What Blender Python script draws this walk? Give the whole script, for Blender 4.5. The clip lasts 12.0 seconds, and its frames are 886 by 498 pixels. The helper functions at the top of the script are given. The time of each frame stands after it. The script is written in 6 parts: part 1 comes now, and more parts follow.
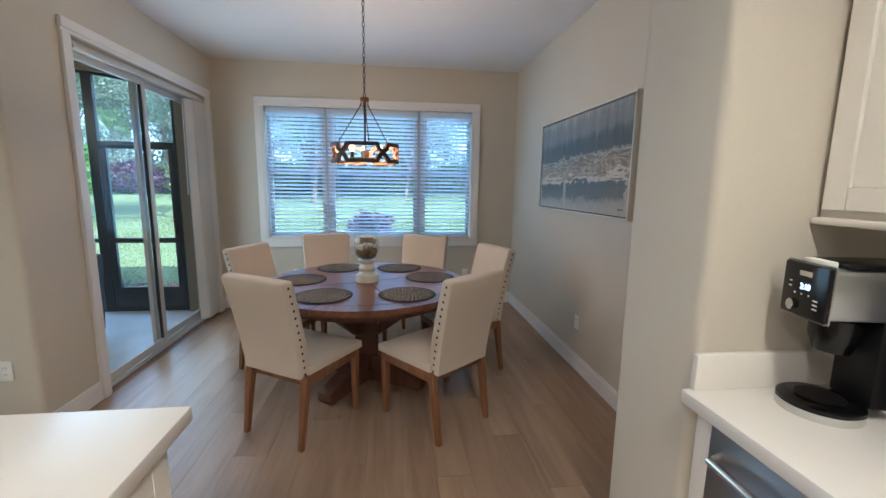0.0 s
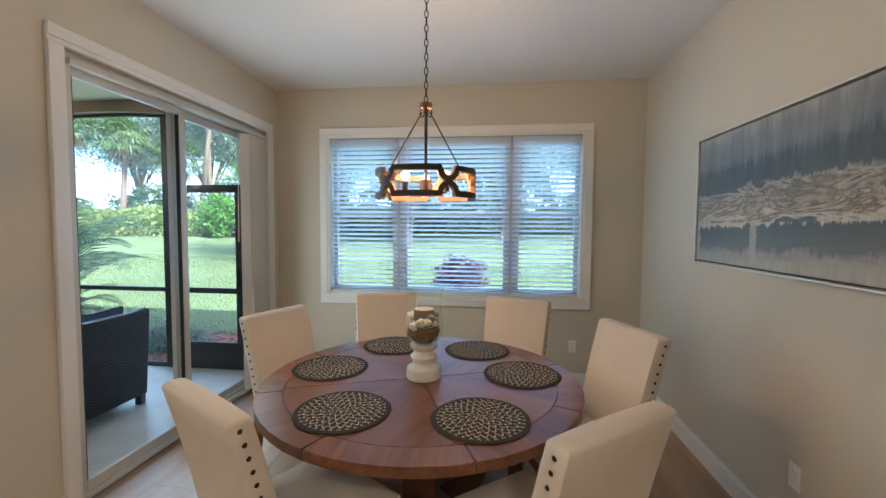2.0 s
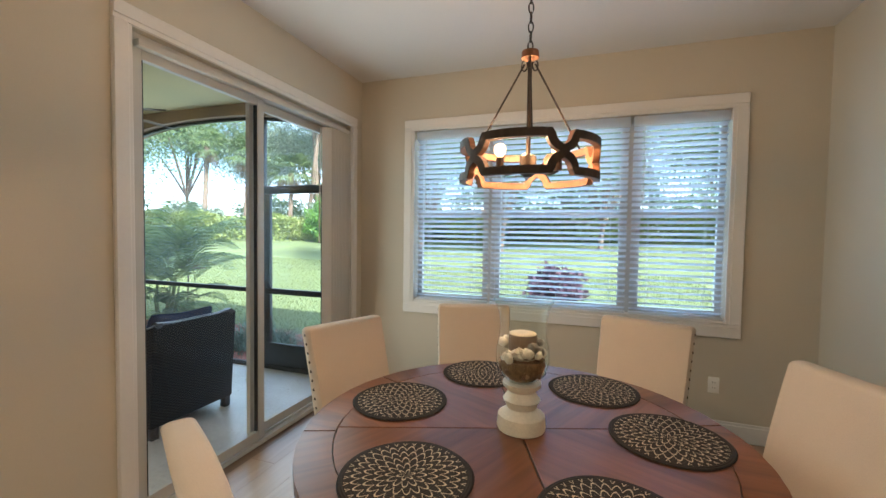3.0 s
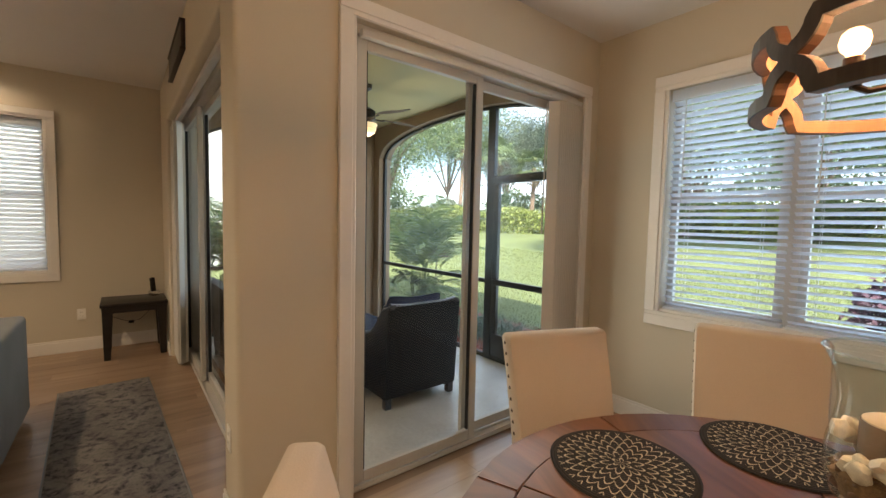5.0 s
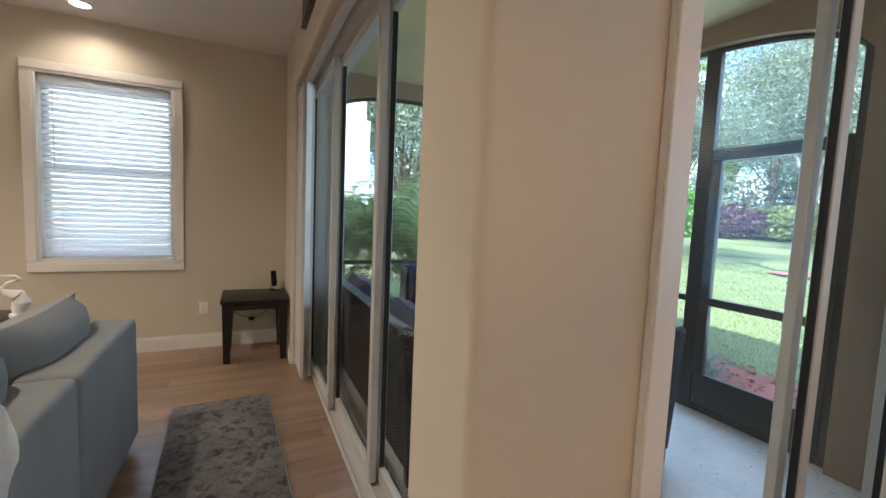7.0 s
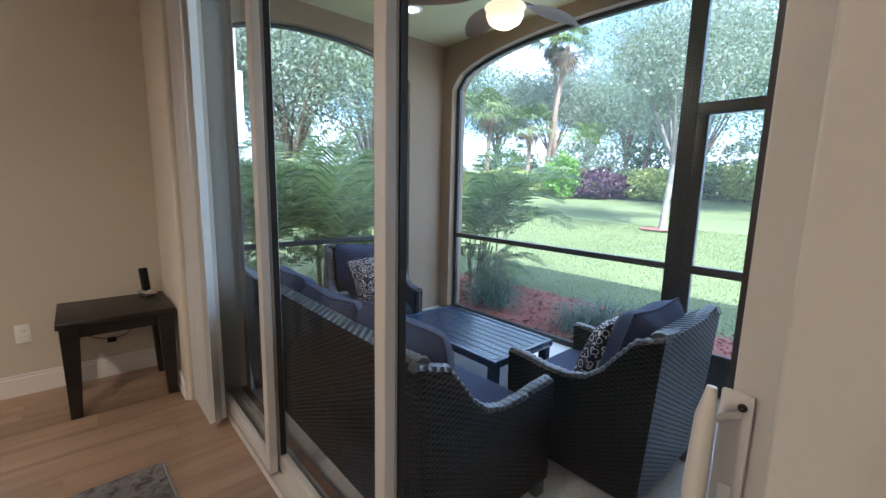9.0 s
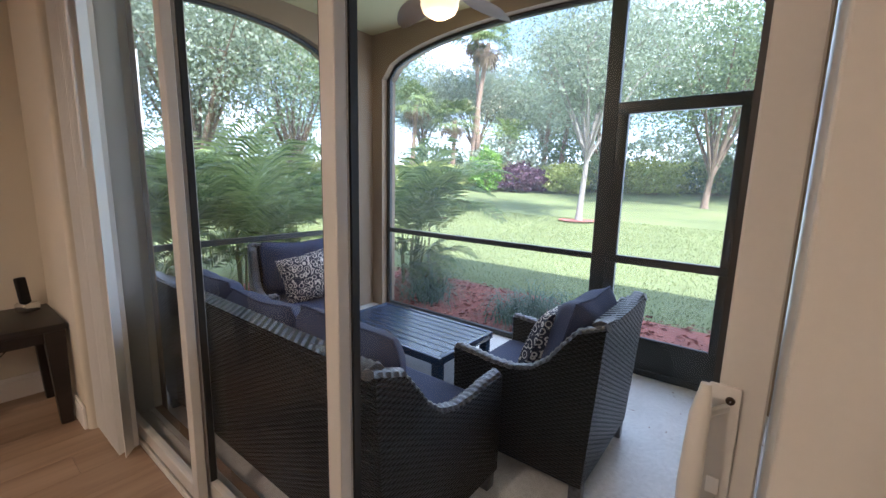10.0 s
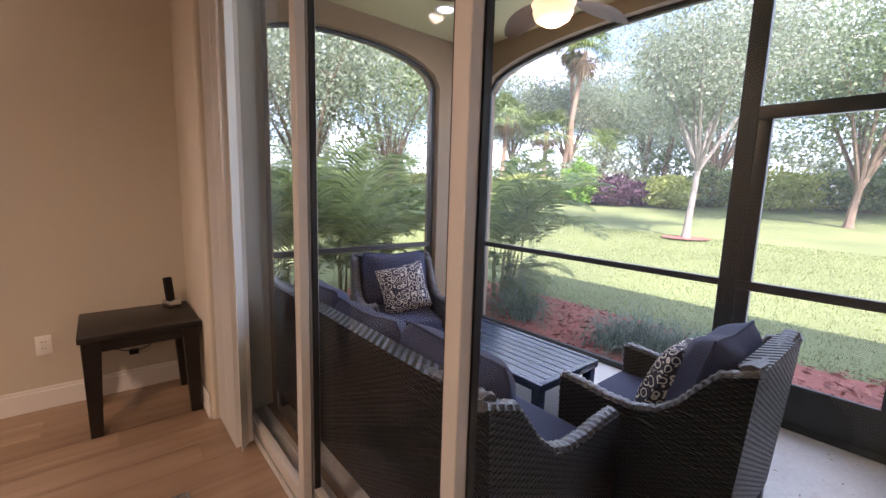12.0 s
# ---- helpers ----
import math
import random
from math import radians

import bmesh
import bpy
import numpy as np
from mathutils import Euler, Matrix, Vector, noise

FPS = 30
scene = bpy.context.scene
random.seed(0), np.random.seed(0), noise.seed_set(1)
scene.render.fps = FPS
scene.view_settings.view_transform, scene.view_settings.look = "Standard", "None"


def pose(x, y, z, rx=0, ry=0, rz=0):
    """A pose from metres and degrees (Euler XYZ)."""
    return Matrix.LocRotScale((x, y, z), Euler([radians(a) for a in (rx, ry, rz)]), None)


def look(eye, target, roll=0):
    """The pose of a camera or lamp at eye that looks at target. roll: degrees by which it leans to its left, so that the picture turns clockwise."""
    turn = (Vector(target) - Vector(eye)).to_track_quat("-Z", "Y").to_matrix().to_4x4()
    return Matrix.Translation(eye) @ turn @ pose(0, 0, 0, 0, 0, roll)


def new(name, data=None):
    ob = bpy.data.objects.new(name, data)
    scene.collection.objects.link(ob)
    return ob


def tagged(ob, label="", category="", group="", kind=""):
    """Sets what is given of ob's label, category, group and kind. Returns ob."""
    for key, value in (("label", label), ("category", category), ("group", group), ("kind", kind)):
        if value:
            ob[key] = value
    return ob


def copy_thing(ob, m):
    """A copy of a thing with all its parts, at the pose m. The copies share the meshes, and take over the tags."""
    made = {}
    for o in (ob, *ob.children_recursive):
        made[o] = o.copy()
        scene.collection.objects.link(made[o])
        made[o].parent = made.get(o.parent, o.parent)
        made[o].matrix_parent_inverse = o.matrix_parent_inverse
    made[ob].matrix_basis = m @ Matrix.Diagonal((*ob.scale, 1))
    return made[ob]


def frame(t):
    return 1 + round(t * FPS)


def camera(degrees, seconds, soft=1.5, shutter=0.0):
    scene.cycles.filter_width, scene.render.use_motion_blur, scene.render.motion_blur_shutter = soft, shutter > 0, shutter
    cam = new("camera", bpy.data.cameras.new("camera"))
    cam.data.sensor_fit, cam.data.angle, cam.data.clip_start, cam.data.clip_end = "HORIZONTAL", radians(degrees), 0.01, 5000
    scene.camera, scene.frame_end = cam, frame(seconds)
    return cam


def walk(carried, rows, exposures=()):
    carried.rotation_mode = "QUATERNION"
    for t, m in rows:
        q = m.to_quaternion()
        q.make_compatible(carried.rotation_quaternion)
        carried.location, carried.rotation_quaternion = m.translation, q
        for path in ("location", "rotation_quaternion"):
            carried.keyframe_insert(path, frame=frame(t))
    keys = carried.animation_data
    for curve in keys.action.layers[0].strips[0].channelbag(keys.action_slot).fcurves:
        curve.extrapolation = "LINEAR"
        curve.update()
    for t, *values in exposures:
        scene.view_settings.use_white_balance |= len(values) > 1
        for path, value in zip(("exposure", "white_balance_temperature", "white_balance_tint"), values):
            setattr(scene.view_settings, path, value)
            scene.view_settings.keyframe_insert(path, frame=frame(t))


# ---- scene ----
cam = camera(94.4, 12.0)
PATH = [
    (0, (-0.010, -0.246, 1.482), (0.229, 1.716, 1.174), 0.8),
    (0.5, (0.036, 0.026, 1.486), (0.199, 2.003, 1.231), 0.6),
    (1, (0.052, 0.294, 1.493), (0.114, 2.284, 1.311), 0.3),
    (1.5, (0.131, 0.595, 1.487), (0.066, 2.59, 1.358), 0.2),
    (2, (0.108, 0.876, 1.495), (-0.121, 2.86, 1.386), 0.4),
    (2.5, (0.045, 1.145, 1.49), (-0.389, 3.095, 1.396), 0.7),
    (2.7, (0.017, 1.247, 1.466), (-0.497, 3.178, 1.381), 0.8),
    (4.5, (-0.053, 1.798, 1.411), (-1.490, 3.184, 1.294), 0.4),
    (5, (-0.161, 1.829, 1.413), (-1.734, 3.058, 1.286), 1.2),
    (5.5, (-0.382, 1.861, 1.410), (-2.055, 2.952, 1.285), 2.3),
    (6, (-0.649, 1.835, 1.376), (-2.392, 2.808, 1.244), 3.0),
    (6.5, (-1.007, 1.820, 1.384), (-2.794, 2.706, 1.237), 2.9),
    (6.7, (-1.170, 1.838, 1.370), (-2.972, 2.692, 1.209), 2.7),
    (8.3, (-2.081, 1.772, 1.328), (-3.718, 2.891, 1.064), 0.6),
    (8.5, (-2.172, 1.764, 1.325), (-3.759, 2.949, 1.046), 1.1),
    (9, (-2.338, 1.777, 1.329), (-3.811, 3.095, 1.025), 1.3),
    (9.5, (-2.42, 1.803, 1.318), (-3.767, 3.246, 0.998), 1.3),
    (10, (-2.442, 1.768, 1.33), (-3.654, 3.325, 1.004), 1.4),
    (10.5, (-2.436, 1.724, 1.334), (-3.581, 3.332, 1.012), 1.2),
    (11, (-2.431, 1.698, 1.337), (-3.552, 3.325, 1.023), 1.2),
    (11.5, (-2.455, 1.685, 1.337), (-3.719, 3.205, 1.037), 1.4),
    (12, (-2.581, 1.766, 1.339), (-4.096, 3.042, 1.059), 1.7),
]
EXPOSURES = [(0.0, 1.66, 4550, 3), (1.0, 1.64, 4850, 2), (2.5, 1.74, 5200, 2), (4.5, 1.48, 6600, 10), (5.5, 1.54, 6500, 9), (6.0, 1.57, 6450, 10), (6.5, 1.82, 5550, 7), (8.5, 1.84, 5000, 9), (9.5, 1.92, 5350, 15), (10.5, 1.84, 5700, 19), (11.5, 1.86, 5800, 22), (12.0, 1.92, 6200, 30)]
walk(cam, [(t, look(eye, target, roll)) for t, eye, target, roll in PATH], EXPOSURES)

# ---- world and light ----
world = bpy.data.worlds.new("sky_world")
scene.world = world
world.use_nodes = True
wn, wl = world.node_tree.nodes, world.node_tree.links
wn.clear()
SUN_ELEV, SUN_AZ = 42.0, 125.0   # azimuth of the sun, clockwise from +y
sky = wn.new("ShaderNodeTexSky")
sky.sky_type = "NISHITA"
sky.sun_disc = False
sky.sun_elevation, sky.sun_rotation = radians(SUN_ELEV), radians(SUN_AZ)
cl_co = wn.new("ShaderNodeTexCoord")
cl_map = wn.new("ShaderNodeMapping")
cl_map.inputs["Scale"].default_value = (1.6, 1.6, 4.0)
cl_noise = wn.new("ShaderNodeTexNoise")
cl_noise.inputs["Scale"].default_value = 2.2
cl_noise.inputs["Detail"].default_value = 6
cl_ramp = wn.new("ShaderNodeValToRGB")
cl_ramp.color_ramp.elements[0].position, cl_ramp.color_ramp.elements[1].position = 0.46, 0.68
cl_mix = wn.new("ShaderNodeMixRGB")
cl_mix.inputs["Color2"].default_value = (10.5, 11.5, 13.5, 1)
w_bg = wn.new("ShaderNodeBackground")
w_bg.inputs["Strength"].default_value = 0.15
w_out = wn.new("ShaderNodeOutputWorld")
wl.new(cl_co.outputs["Generated"], cl_map.inputs["Vector"])
wl.new(cl_map.outputs["Vector"], cl_noise.inputs["Vector"])
wl.new(cl_noise.outputs["Fac"], cl_ramp.inputs["Fac"])
wl.new(cl_ramp.outputs["Color"], cl_mix.inputs["Fac"])
wl.new(sky.outputs["Color"], cl_mix.inputs["Color1"])
wl.new(cl_mix.outputs["Color"], w_bg.inputs["Color"])
wl.new(w_bg.outputs["Background"], w_out.inputs["Surface"])


def lamp(name, kind, energy, colour, m, **settings):
    data = bpy.data.lights.new(name, kind)
    data.energy, data.color = energy, colour
    if "size" in settings:
        data.shape = "RECTANGLE"
        data.size, data.size_y = settings["size"]
    if "radius" in settings:
        data.shadow_soft_size = settings["radius"]
    if "spot" in settings:
        data.spot_size, data.spot_blend = radians(settings["spot"]), 0.6
    if "angle" in settings:
        data.angle = radians(settings["angle"])
    ob = new(name, data)
    ob.matrix_world = m
    return ob


az = radians(SUN_AZ)
sun_way = Vector((math.sin(az) * math.cos(radians(SUN_ELEV)), math.cos(az) * math.cos(radians(SUN_ELEV)), math.sin(radians(SUN_ELEV))))
lamp("sun", "SUN", 4.5, (1.0, 0.94, 0.84), look(sun_way * 50, (0, 0, 0)), angle=0.5)
# skylight entering by the openings
lamp("window_skylight", "AREA", 7, (0.5, 0.74, 1.0), look((-0.26, 4.93, 1.58), (-0.26, 0, 1.4)), size=(2.3, 1.4))
lamp("arch_skylight", "AREA", 14, (0.74, 0.87, 1.0), look((-4.0, 5.25, 1.5), (-4.0, 0, 1.0)), size=(3.4, 2.2))
lamp("slider_skylight", "AREA", 5.5, (1.0, 0.99, 0.84), look((-1.988, 3.62, 1.25), (1.4, 3.2, 1.2)), size=(1.6, 2.0))
lamp("living_window_skylight", "AREA", 2.2, (1.0, 0.97, 0.90), look((-6.05, 0.78, 1.6), (-3, 0.78, 1.5)), size=(0.88, 1.46))

# ---- materials ----
def node_mat(name):
    m = bpy.data.materials.new(name)
    m.use_nodes = True
    n, l = m.node_tree.nodes, m.node_tree.links
    return m, n, l, n["Principled BSDF"]


def ramp_node(n, stops):
    r = n.new("ShaderNodeValToRGB")
    e = r.color_ramp.elements
    while len(e) < len(stops):
        e.new(0.5)
    for k, (p, c) in enumerate(stops):
        e[k].position, e[k].color = p, (*c, 1)
    return r


def shade(c, f):
    return tuple(min(1.0, v * f) for v in c)


def coords(n, l, scale=(1, 1, 1), by_object=False):
    tc, mp = n.new("ShaderNodeTexCoord"), n.new("ShaderNodeMapping")
    mp.inputs["Scale"].default_value = scale
    l.new(tc.outputs["Object"], mp.inputs["Vector"])
    if by_object:
        oi, mul = n.new("ShaderNodeObjectInfo"), n.new("ShaderNodeMath")
        mul.operation = "MULTIPLY"
        mul.inputs[1].default_value = 37.0
        l.new(oi.outputs["Random"], mul.inputs[0])
        l.new(mul.outputs[0], mp.inputs["Location"])
    return mp.outputs["Vector"]


def noise_node(n, l, vec, scale, detail=4, rough=0.55, dist=0.0):
    t = n.new("ShaderNodeTexNoise")
    t.inputs["Scale"].default_value, t.inputs["Detail"].default_value = scale, detail
    t.inputs["Roughness"].default_value, t.inputs["Distortion"].default_value = rough, dist
    l.new(vec, t.inputs["Vector"])
    return t


def bump_to(n, l, bsdf, height, strength, distance=0.002):
    b = n.new("ShaderNodeBump")
    b.inputs["Strength"].default_value, b.inputs["Distance"].default_value = strength, distance
    l.new(height, b.inputs["Height"])
    l.new(b.outputs["Normal"], bsdf.inputs["Normal"])


def plain(name, col, rough=0.5, metal=0.0, var=0.08, big=1.5, fine=90.0, bump=0.15, per_object=0.0, stretch=(1, 1, 1), spec=None):
    """A painted, cast or woven surface: broad tone changes, fine grain and relief."""
    m, n, l, p = node_mat(name)
    vec = coords(n, l, stretch, per_object > 0)
    a, b = noise_node(n, l, vec, big, 5), noise_node(n, l, vec, fine, 3)
    mx = n.new("ShaderNodeMath")
    mx.operation = "MULTIPLY_ADD"
    mx.inputs[1].default_value = 0.45
    l.new(b.outputs["Fac"], mx.inputs[0])
    half = n.new("ShaderNodeMath")
    half.operation = "MULTIPLY"
    half.inputs[1].default_value = 0.55
    l.new(a.outputs["Fac"], half.inputs[0])
    l.new(half.outputs[0], mx.inputs[2])
    r = ramp_node(n, [(0.3, shade(col, 1 - var)), (0.7, shade(col, 1 + var))])
    l.new(mx.outputs[0], r.inputs["Fac"])
    out = r.outputs["Color"]
    if per_object:
        oi, hs, mr = n.new("ShaderNodeObjectInfo"), n.new("ShaderNodeHueSaturation"), n.new("ShaderNodeMapRange")
        mr.inputs["To Min"].default_value, mr.inputs["To Max"].default_value = 1 - per_object, 1 + per_object
        l.new(oi.outputs["Random"], mr.inputs["Value"])
        l.new(mr.outputs["Result"], hs.inputs["Value"])
        l.new(out, hs.inputs["Color"])
        out = hs.outputs["Color"]
    l.new(out, p.inputs["Base Color"])
    p.inputs["Roughness"].default_value, p.inputs["Metallic"].default_value = rough, metal
    if spec is not None:
        p.inputs["Specular IOR Level"].default_value = spec
    if bump:
        bump_to(n, l, p, b.outputs["Fac"], bump)
    return m


def wood(name, dark, light, rough=0.4, axis=0, grain=28.0, per_object=False, bump=0.12, tone=0.12, long=0.06):
    """Wood with its grain drawn out along one axis of the piece."""
    m, n, l, p = node_mat(name)
    sc = [1.0, 1.0, 1.0]
    sc[axis] = long
    vec = coords(n, l, tuple(sc), per_object)
    a = noise_node(n, l, vec, grain, 6, 0.6, 0.6)
    b = noise_node(n, l, vec, grain * 0.22, 3, 0.5, 1.2)
    mix = n.new("ShaderNodeMixRGB")
    mix.inputs["Fac"].default_value = 0.5
    l.new(a.outputs["Fac"], mix.inputs["Color1"])
    l.new(b.outputs["Fac"], mix.inputs["Color2"])
    r = ramp_node(n, [(0.34, dark), (0.5, tuple((d + e) / 2 for d, e in zip(dark, light))), (0.66, light)])
    l.new(mix.outputs["Color"], r.inputs["Fac"])
    out = r.outputs["Color"]
    if per_object:
        oi, hs, mr = n.new("ShaderNodeObjectInfo"), n.new("ShaderNodeHueSaturation"), n.new("ShaderNodeMapRange")
        mr.inputs["To Min"].default_value, mr.inputs["To Max"].default_value = 1 - tone, 1 + tone
        l.new(oi.outputs["Random"], mr.inputs["Value"])
        l.new(mr.outputs["Result"], hs.inputs["Value"])
        l.new(out, hs.inputs["Color"])
        out = hs.outputs["Color"]
    l.new(out, p.inputs["Base Color"])
    p.inputs["Roughness"].default_value = rough
    bump_to(n, l, p, a.outputs["Fac"], bump, 0.001)
    return m


def emitter(name, col, strength):
    m, n, l, p = node_mat(name)
    p.inputs["Base Color"].default_value = (*col, 1)
    p.inputs["Emission Color"].default_value = (*col, 1)
    p.inputs["Emission Strength"].default_value = strength
    return m


def glass(name, tint=(0.93, 0.965, 0.985), gloss_rough=0.0, gloss=1.0):
    m, n, l, p = node_mat(name)
    n.remove(p)
    tr, gl, lw, mx = n.new("ShaderNodeBsdfTransparent"), n.new("ShaderNodeBsdfGlossy"), n.new("ShaderNodeLayerWeight"), n.new("ShaderNodeMixShader")
    tr.inputs["Color"].default_value = (*tint, 1)
    gl.inputs["Roughness"].default_value = gloss_rough
    lw.inputs["Blend"].default_value = 0.5
    pw, ma = n.new("ShaderNodeMath"), n.new("ShaderNodeMath")
    pw.operation, ma.operation = "POWER", "MULTIPLY_ADD"
    pw.inputs[1].default_value = 5.0
    ma.inputs[1].default_value, ma.inputs[2].default_value = 0.55 * gloss, 0.035 * gloss
    l.new(lw.outputs["Facing"], pw.inputs[0])
    l.new(pw.outputs[0], ma.inputs[0])
    l.new(ma.outputs[0], mx.inputs["Fac"])
    l.new(tr.outputs["BSDF"], mx.inputs[1])
    l.new(gl.outputs["BSDF"], mx.inputs[2])
    l.new(mx.outputs["Shader"], n["Material Output"].inputs["Surface"])
    return m


def leafy(name, dark, light, rough=0.5, trans=0.35):
    """Leaves: tone differs from leaf to leaf, and some light comes through."""
    m, n, l, p = node_mat(name)
    g = n.new("ShaderNodeNewGeometry")
    r = ramp_node(n, [(0.0, dark), (1.0, light)])
    l.new(g.outputs["Random Per Island"], r.inputs["Fac"])
    l.new(r.outputs["Color"], p.inputs["Base Color"])
    p.inputs["Roughness"].default_value = rough
    td, mx = n.new("ShaderNodeBsdfTranslucent"), n.new("ShaderNodeMixShader")
    l.new(r.outputs["Color"], td.inputs["Color"])
    mx.inputs["Fac"].default_value = trans
    l.new(p.outputs["BSDF"], mx.inputs[1])
    l.new(td.outputs["BSDF"], mx.inputs[2])
    l.new(mx.outputs["Shader"], n["Material Output"].inputs["Surface"])
    return m


M = {}
M["wall"] = plain("wall_paint", (0.55, 0.505, 0.415), 0.75, var=0.03, big=0.7, fine=160, bump=0.10)
M["ceiling"] = plain("ceiling_paint", (0.66, 0.65, 0.64), 0.85, var=0.03, fine=120, bump=0.18)
M["trim"] = plain("white_trim_paint", (0.72, 0.70, 0.67), 0.4, var=0.03, big=3, fine=60, bump=0.04)
M["stucco"] = plain("lanai_stucco", (0.25, 0.185, 0.122), 0.9, var=0.07, big=1.2, fine=75, bump=0.6)
M["stucco_ceiling"] = plain("lanai_ceiling_texture", (0.50, 0.455, 0.255), 0.9, var=0.08, big=1.5, fine=30, bump=1.0)
M["alu"] = plain("white_aluminium", (0.52, 0.50, 0.46), 0.35, var=0.03, big=4, fine=80, bump=0.03)
M["alu_dark"] = plain("bronze_aluminium", (0.018, 0.022, 0.022), 0.4, var=0.2, big=5, fine=60, bump=0.05)
M["glass"] = glass("door_glass")
M["plank"] = wood("vinyl_plank", (0.175, 0.110, 0.067), (0.345, 0.240, 0.160), 0.31, axis=1, grain=13, per_object=True, tone=0.035, bump=0.03, long=0.09)
M["joint"] = plain("floor_joint", (0.18, 0.118, 0.076), 0.6)
M["concrete"] = plain("painted_concrete", (0.56, 0.545, 0.51), 0.34, var=0.24, big=2.4, fine=40, bump=0.12)
M["vane"] = plain("vertical_blind_vane", (0.62, 0.61, 0.58), 0.55, var=0.03)
M["slat"] = plain("blind_slat", (0.70, 0.73, 0.77), 0.45, var=0.02, bump=0.03)
st, sn, sl = M["slat"], M["slat"].node_tree.nodes, M["slat"].node_tree.links
tl, mxs = sn.new("ShaderNodeBsdfTranslucent"), sn.new("ShaderNodeMixShader")
tl.inputs["Color"].default_value = (0.88, 0.89, 0.90, 1)
mxs.inputs["Fac"].default_value = 0.5
sl.new(sn["Principled BSDF"].outputs["BSDF"], mxs.inputs[1])
sl.new(tl.outputs["BSDF"], mxs.inputs[2])
sl.new(mxs.outputs["Shader"], sn["Material Output"].inputs["Surface"])
M["plate"] = plain("white_plastic_plate", (0.78, 0.77, 0.73), 0.35, var=0.02, bump=0)
M["dark_slot"] = plain("dark_slot", (0.02, 0.02, 0.02), 0.5, bump=0)

# ---- building helpers ----
def add_box(bm, x0, x1, y0, y1, z0, z1, bevel=0.0, seg=2):
    r = bmesh.ops.create_cube(bm, size=1.0)
    vs = r["verts"]
    bmesh.ops.scale(bm, vec=(abs(x1 - x0), abs(y1 - y0), abs(z1 - z0)), verts=vs)
    bmesh.ops.translate(bm, vec=((x0 + x1) / 2, (y0 + y1) / 2, (z0 + z1) / 2), verts=vs)
    if bevel:
        es = list({e for v in vs for e in v.link_edges})
        bmesh.ops.bevel(bm, geom=es, offset=bevel, segments=seg, profile=0.5, affect="EDGES")
    return bm


def box(*a, bevel=0.0, seg=2):
    return add_box(bmesh.new(), *a, bevel=bevel, seg=seg)


def add_lathe(bm, profile, n=24, at=(0, 0, 0), cap=False):
    rings = []
    for r, z in profile:
        rings.append([bm.verts.new((at[0] + r * math.cos(2 * math.pi * k / n), at[1] + r * math.sin(2 * math.pi * k / n), at[2] + z)) for k in range(n)])
    for a, b in zip(rings, rings[1:]):
        for k in range(n):
            bm.faces.new((a[k], a[(k + 1) % n], b[(k + 1) % n], b[k]))
    if cap:
        bm.faces.new(list(reversed(rings[0])))
        bm.faces.new(rings[-1])
    return bm


def lathe(profile, n=24, at=(0, 0, 0), cap=False):
    return add_lathe(bmesh.new(), profile, n, at, cap)


def add_tube(bm, pts, radius, n=8, closed=False):
    """A round bar along points; radius may be a list."""
    pts = [Vector(p) for p in pts]
    rad = radius if isinstance(radius, (list, tuple)) else [radius] * len(pts)
    rings, up = [], Vector((0, 0, 1))
    m = len(pts)
    for k, p in enumerate(pts):
        a = pts[(k - 1) % m] if (closed or k > 0) else p
        b = pts[(k + 1) % m] if (closed or k < m - 1) else p
        d = (b - a).normalized()
        u = d.cross(up if abs(d.z) < 0.95 else Vector((1, 0, 0))).normalized()
        v = u.cross(d).normalized()
        rings.append([bm.verts.new(p + (u * math.cos(2 * math.pi * j / n) + v * math.sin(2 * math.pi * j / n)) * rad[k]) for j in range(n)])
    pairs = list(zip(rings, rings[1:])) + ([(rings[-1], rings[0])] if closed else [])
    for a, b in pairs:
        for j in range(n):
            bm.faces.new((a[j], a[(j + 1) % n], b[(j + 1) % n], b[j]))
    if not closed:
        bm.faces.new(list(reversed(rings[0])))
        bm.faces.new(rings[-1])
    return bm


def tube(pts, radius, n=8, closed=False):
    return add_tube(bmesh.new(), pts, radius, n, closed)


def add_prism(bm, outline, y0, y1, axis="y"):
    """An outline of (a, z) pairs, drawn out along y (a = x) or along x (a = y)."""
    def at(a, z, d):
        return (a, d, z) if axis == "y" else (d, a, z)
    lo = [bm.verts.new(at(a, z, y0)) for a, z in outline]
    hi = [bm.verts.new(at(a, z, y1)) for a, z in outline]
    k = len(outline)
    for j in range(k):
        bm.faces.new((lo[j], lo[(j + 1) % k], hi[(j + 1) % k], hi[j]))
    bm.faces.new(list(reversed(lo)))
    bm.faces.new(hi)
    return bm


def mesh_of(name, bm, material, smooth=False):
    bmesh.ops.recalc_face_normals(bm, faces=bm.faces[:])
    me = bpy.data.meshes.new(name)
    bm.to_mesh(me)
    bm.free()
    me.materials.append(material)
    if smooth:
        me.polygons.foreach_set("use_smooth", [True] * len(me.polygons))
        me.set_sharp_from_angle(angle=radians(38))
    return me


def part(name, bm, material, parent, label="", smooth=True):
    ob = new(name, mesh_of(name, bm, material, smooth))
    ob.parent = parent
    if label:
        tagged(ob, label)
    return ob


def same(name, mesh, parent, m):
    """One more piece on a mesh that is already there."""
    ob = new(name, mesh)
    ob.parent = parent
    ob.matrix_basis = m
    return ob


def thing(name, label, category, m=None, group="", kind=""):
    ob = new(name)
    ob.empty_display_size = 0.1
    if m is not None:
        ob.matrix_basis = m
    return tagged(ob, label, category, group, kind)


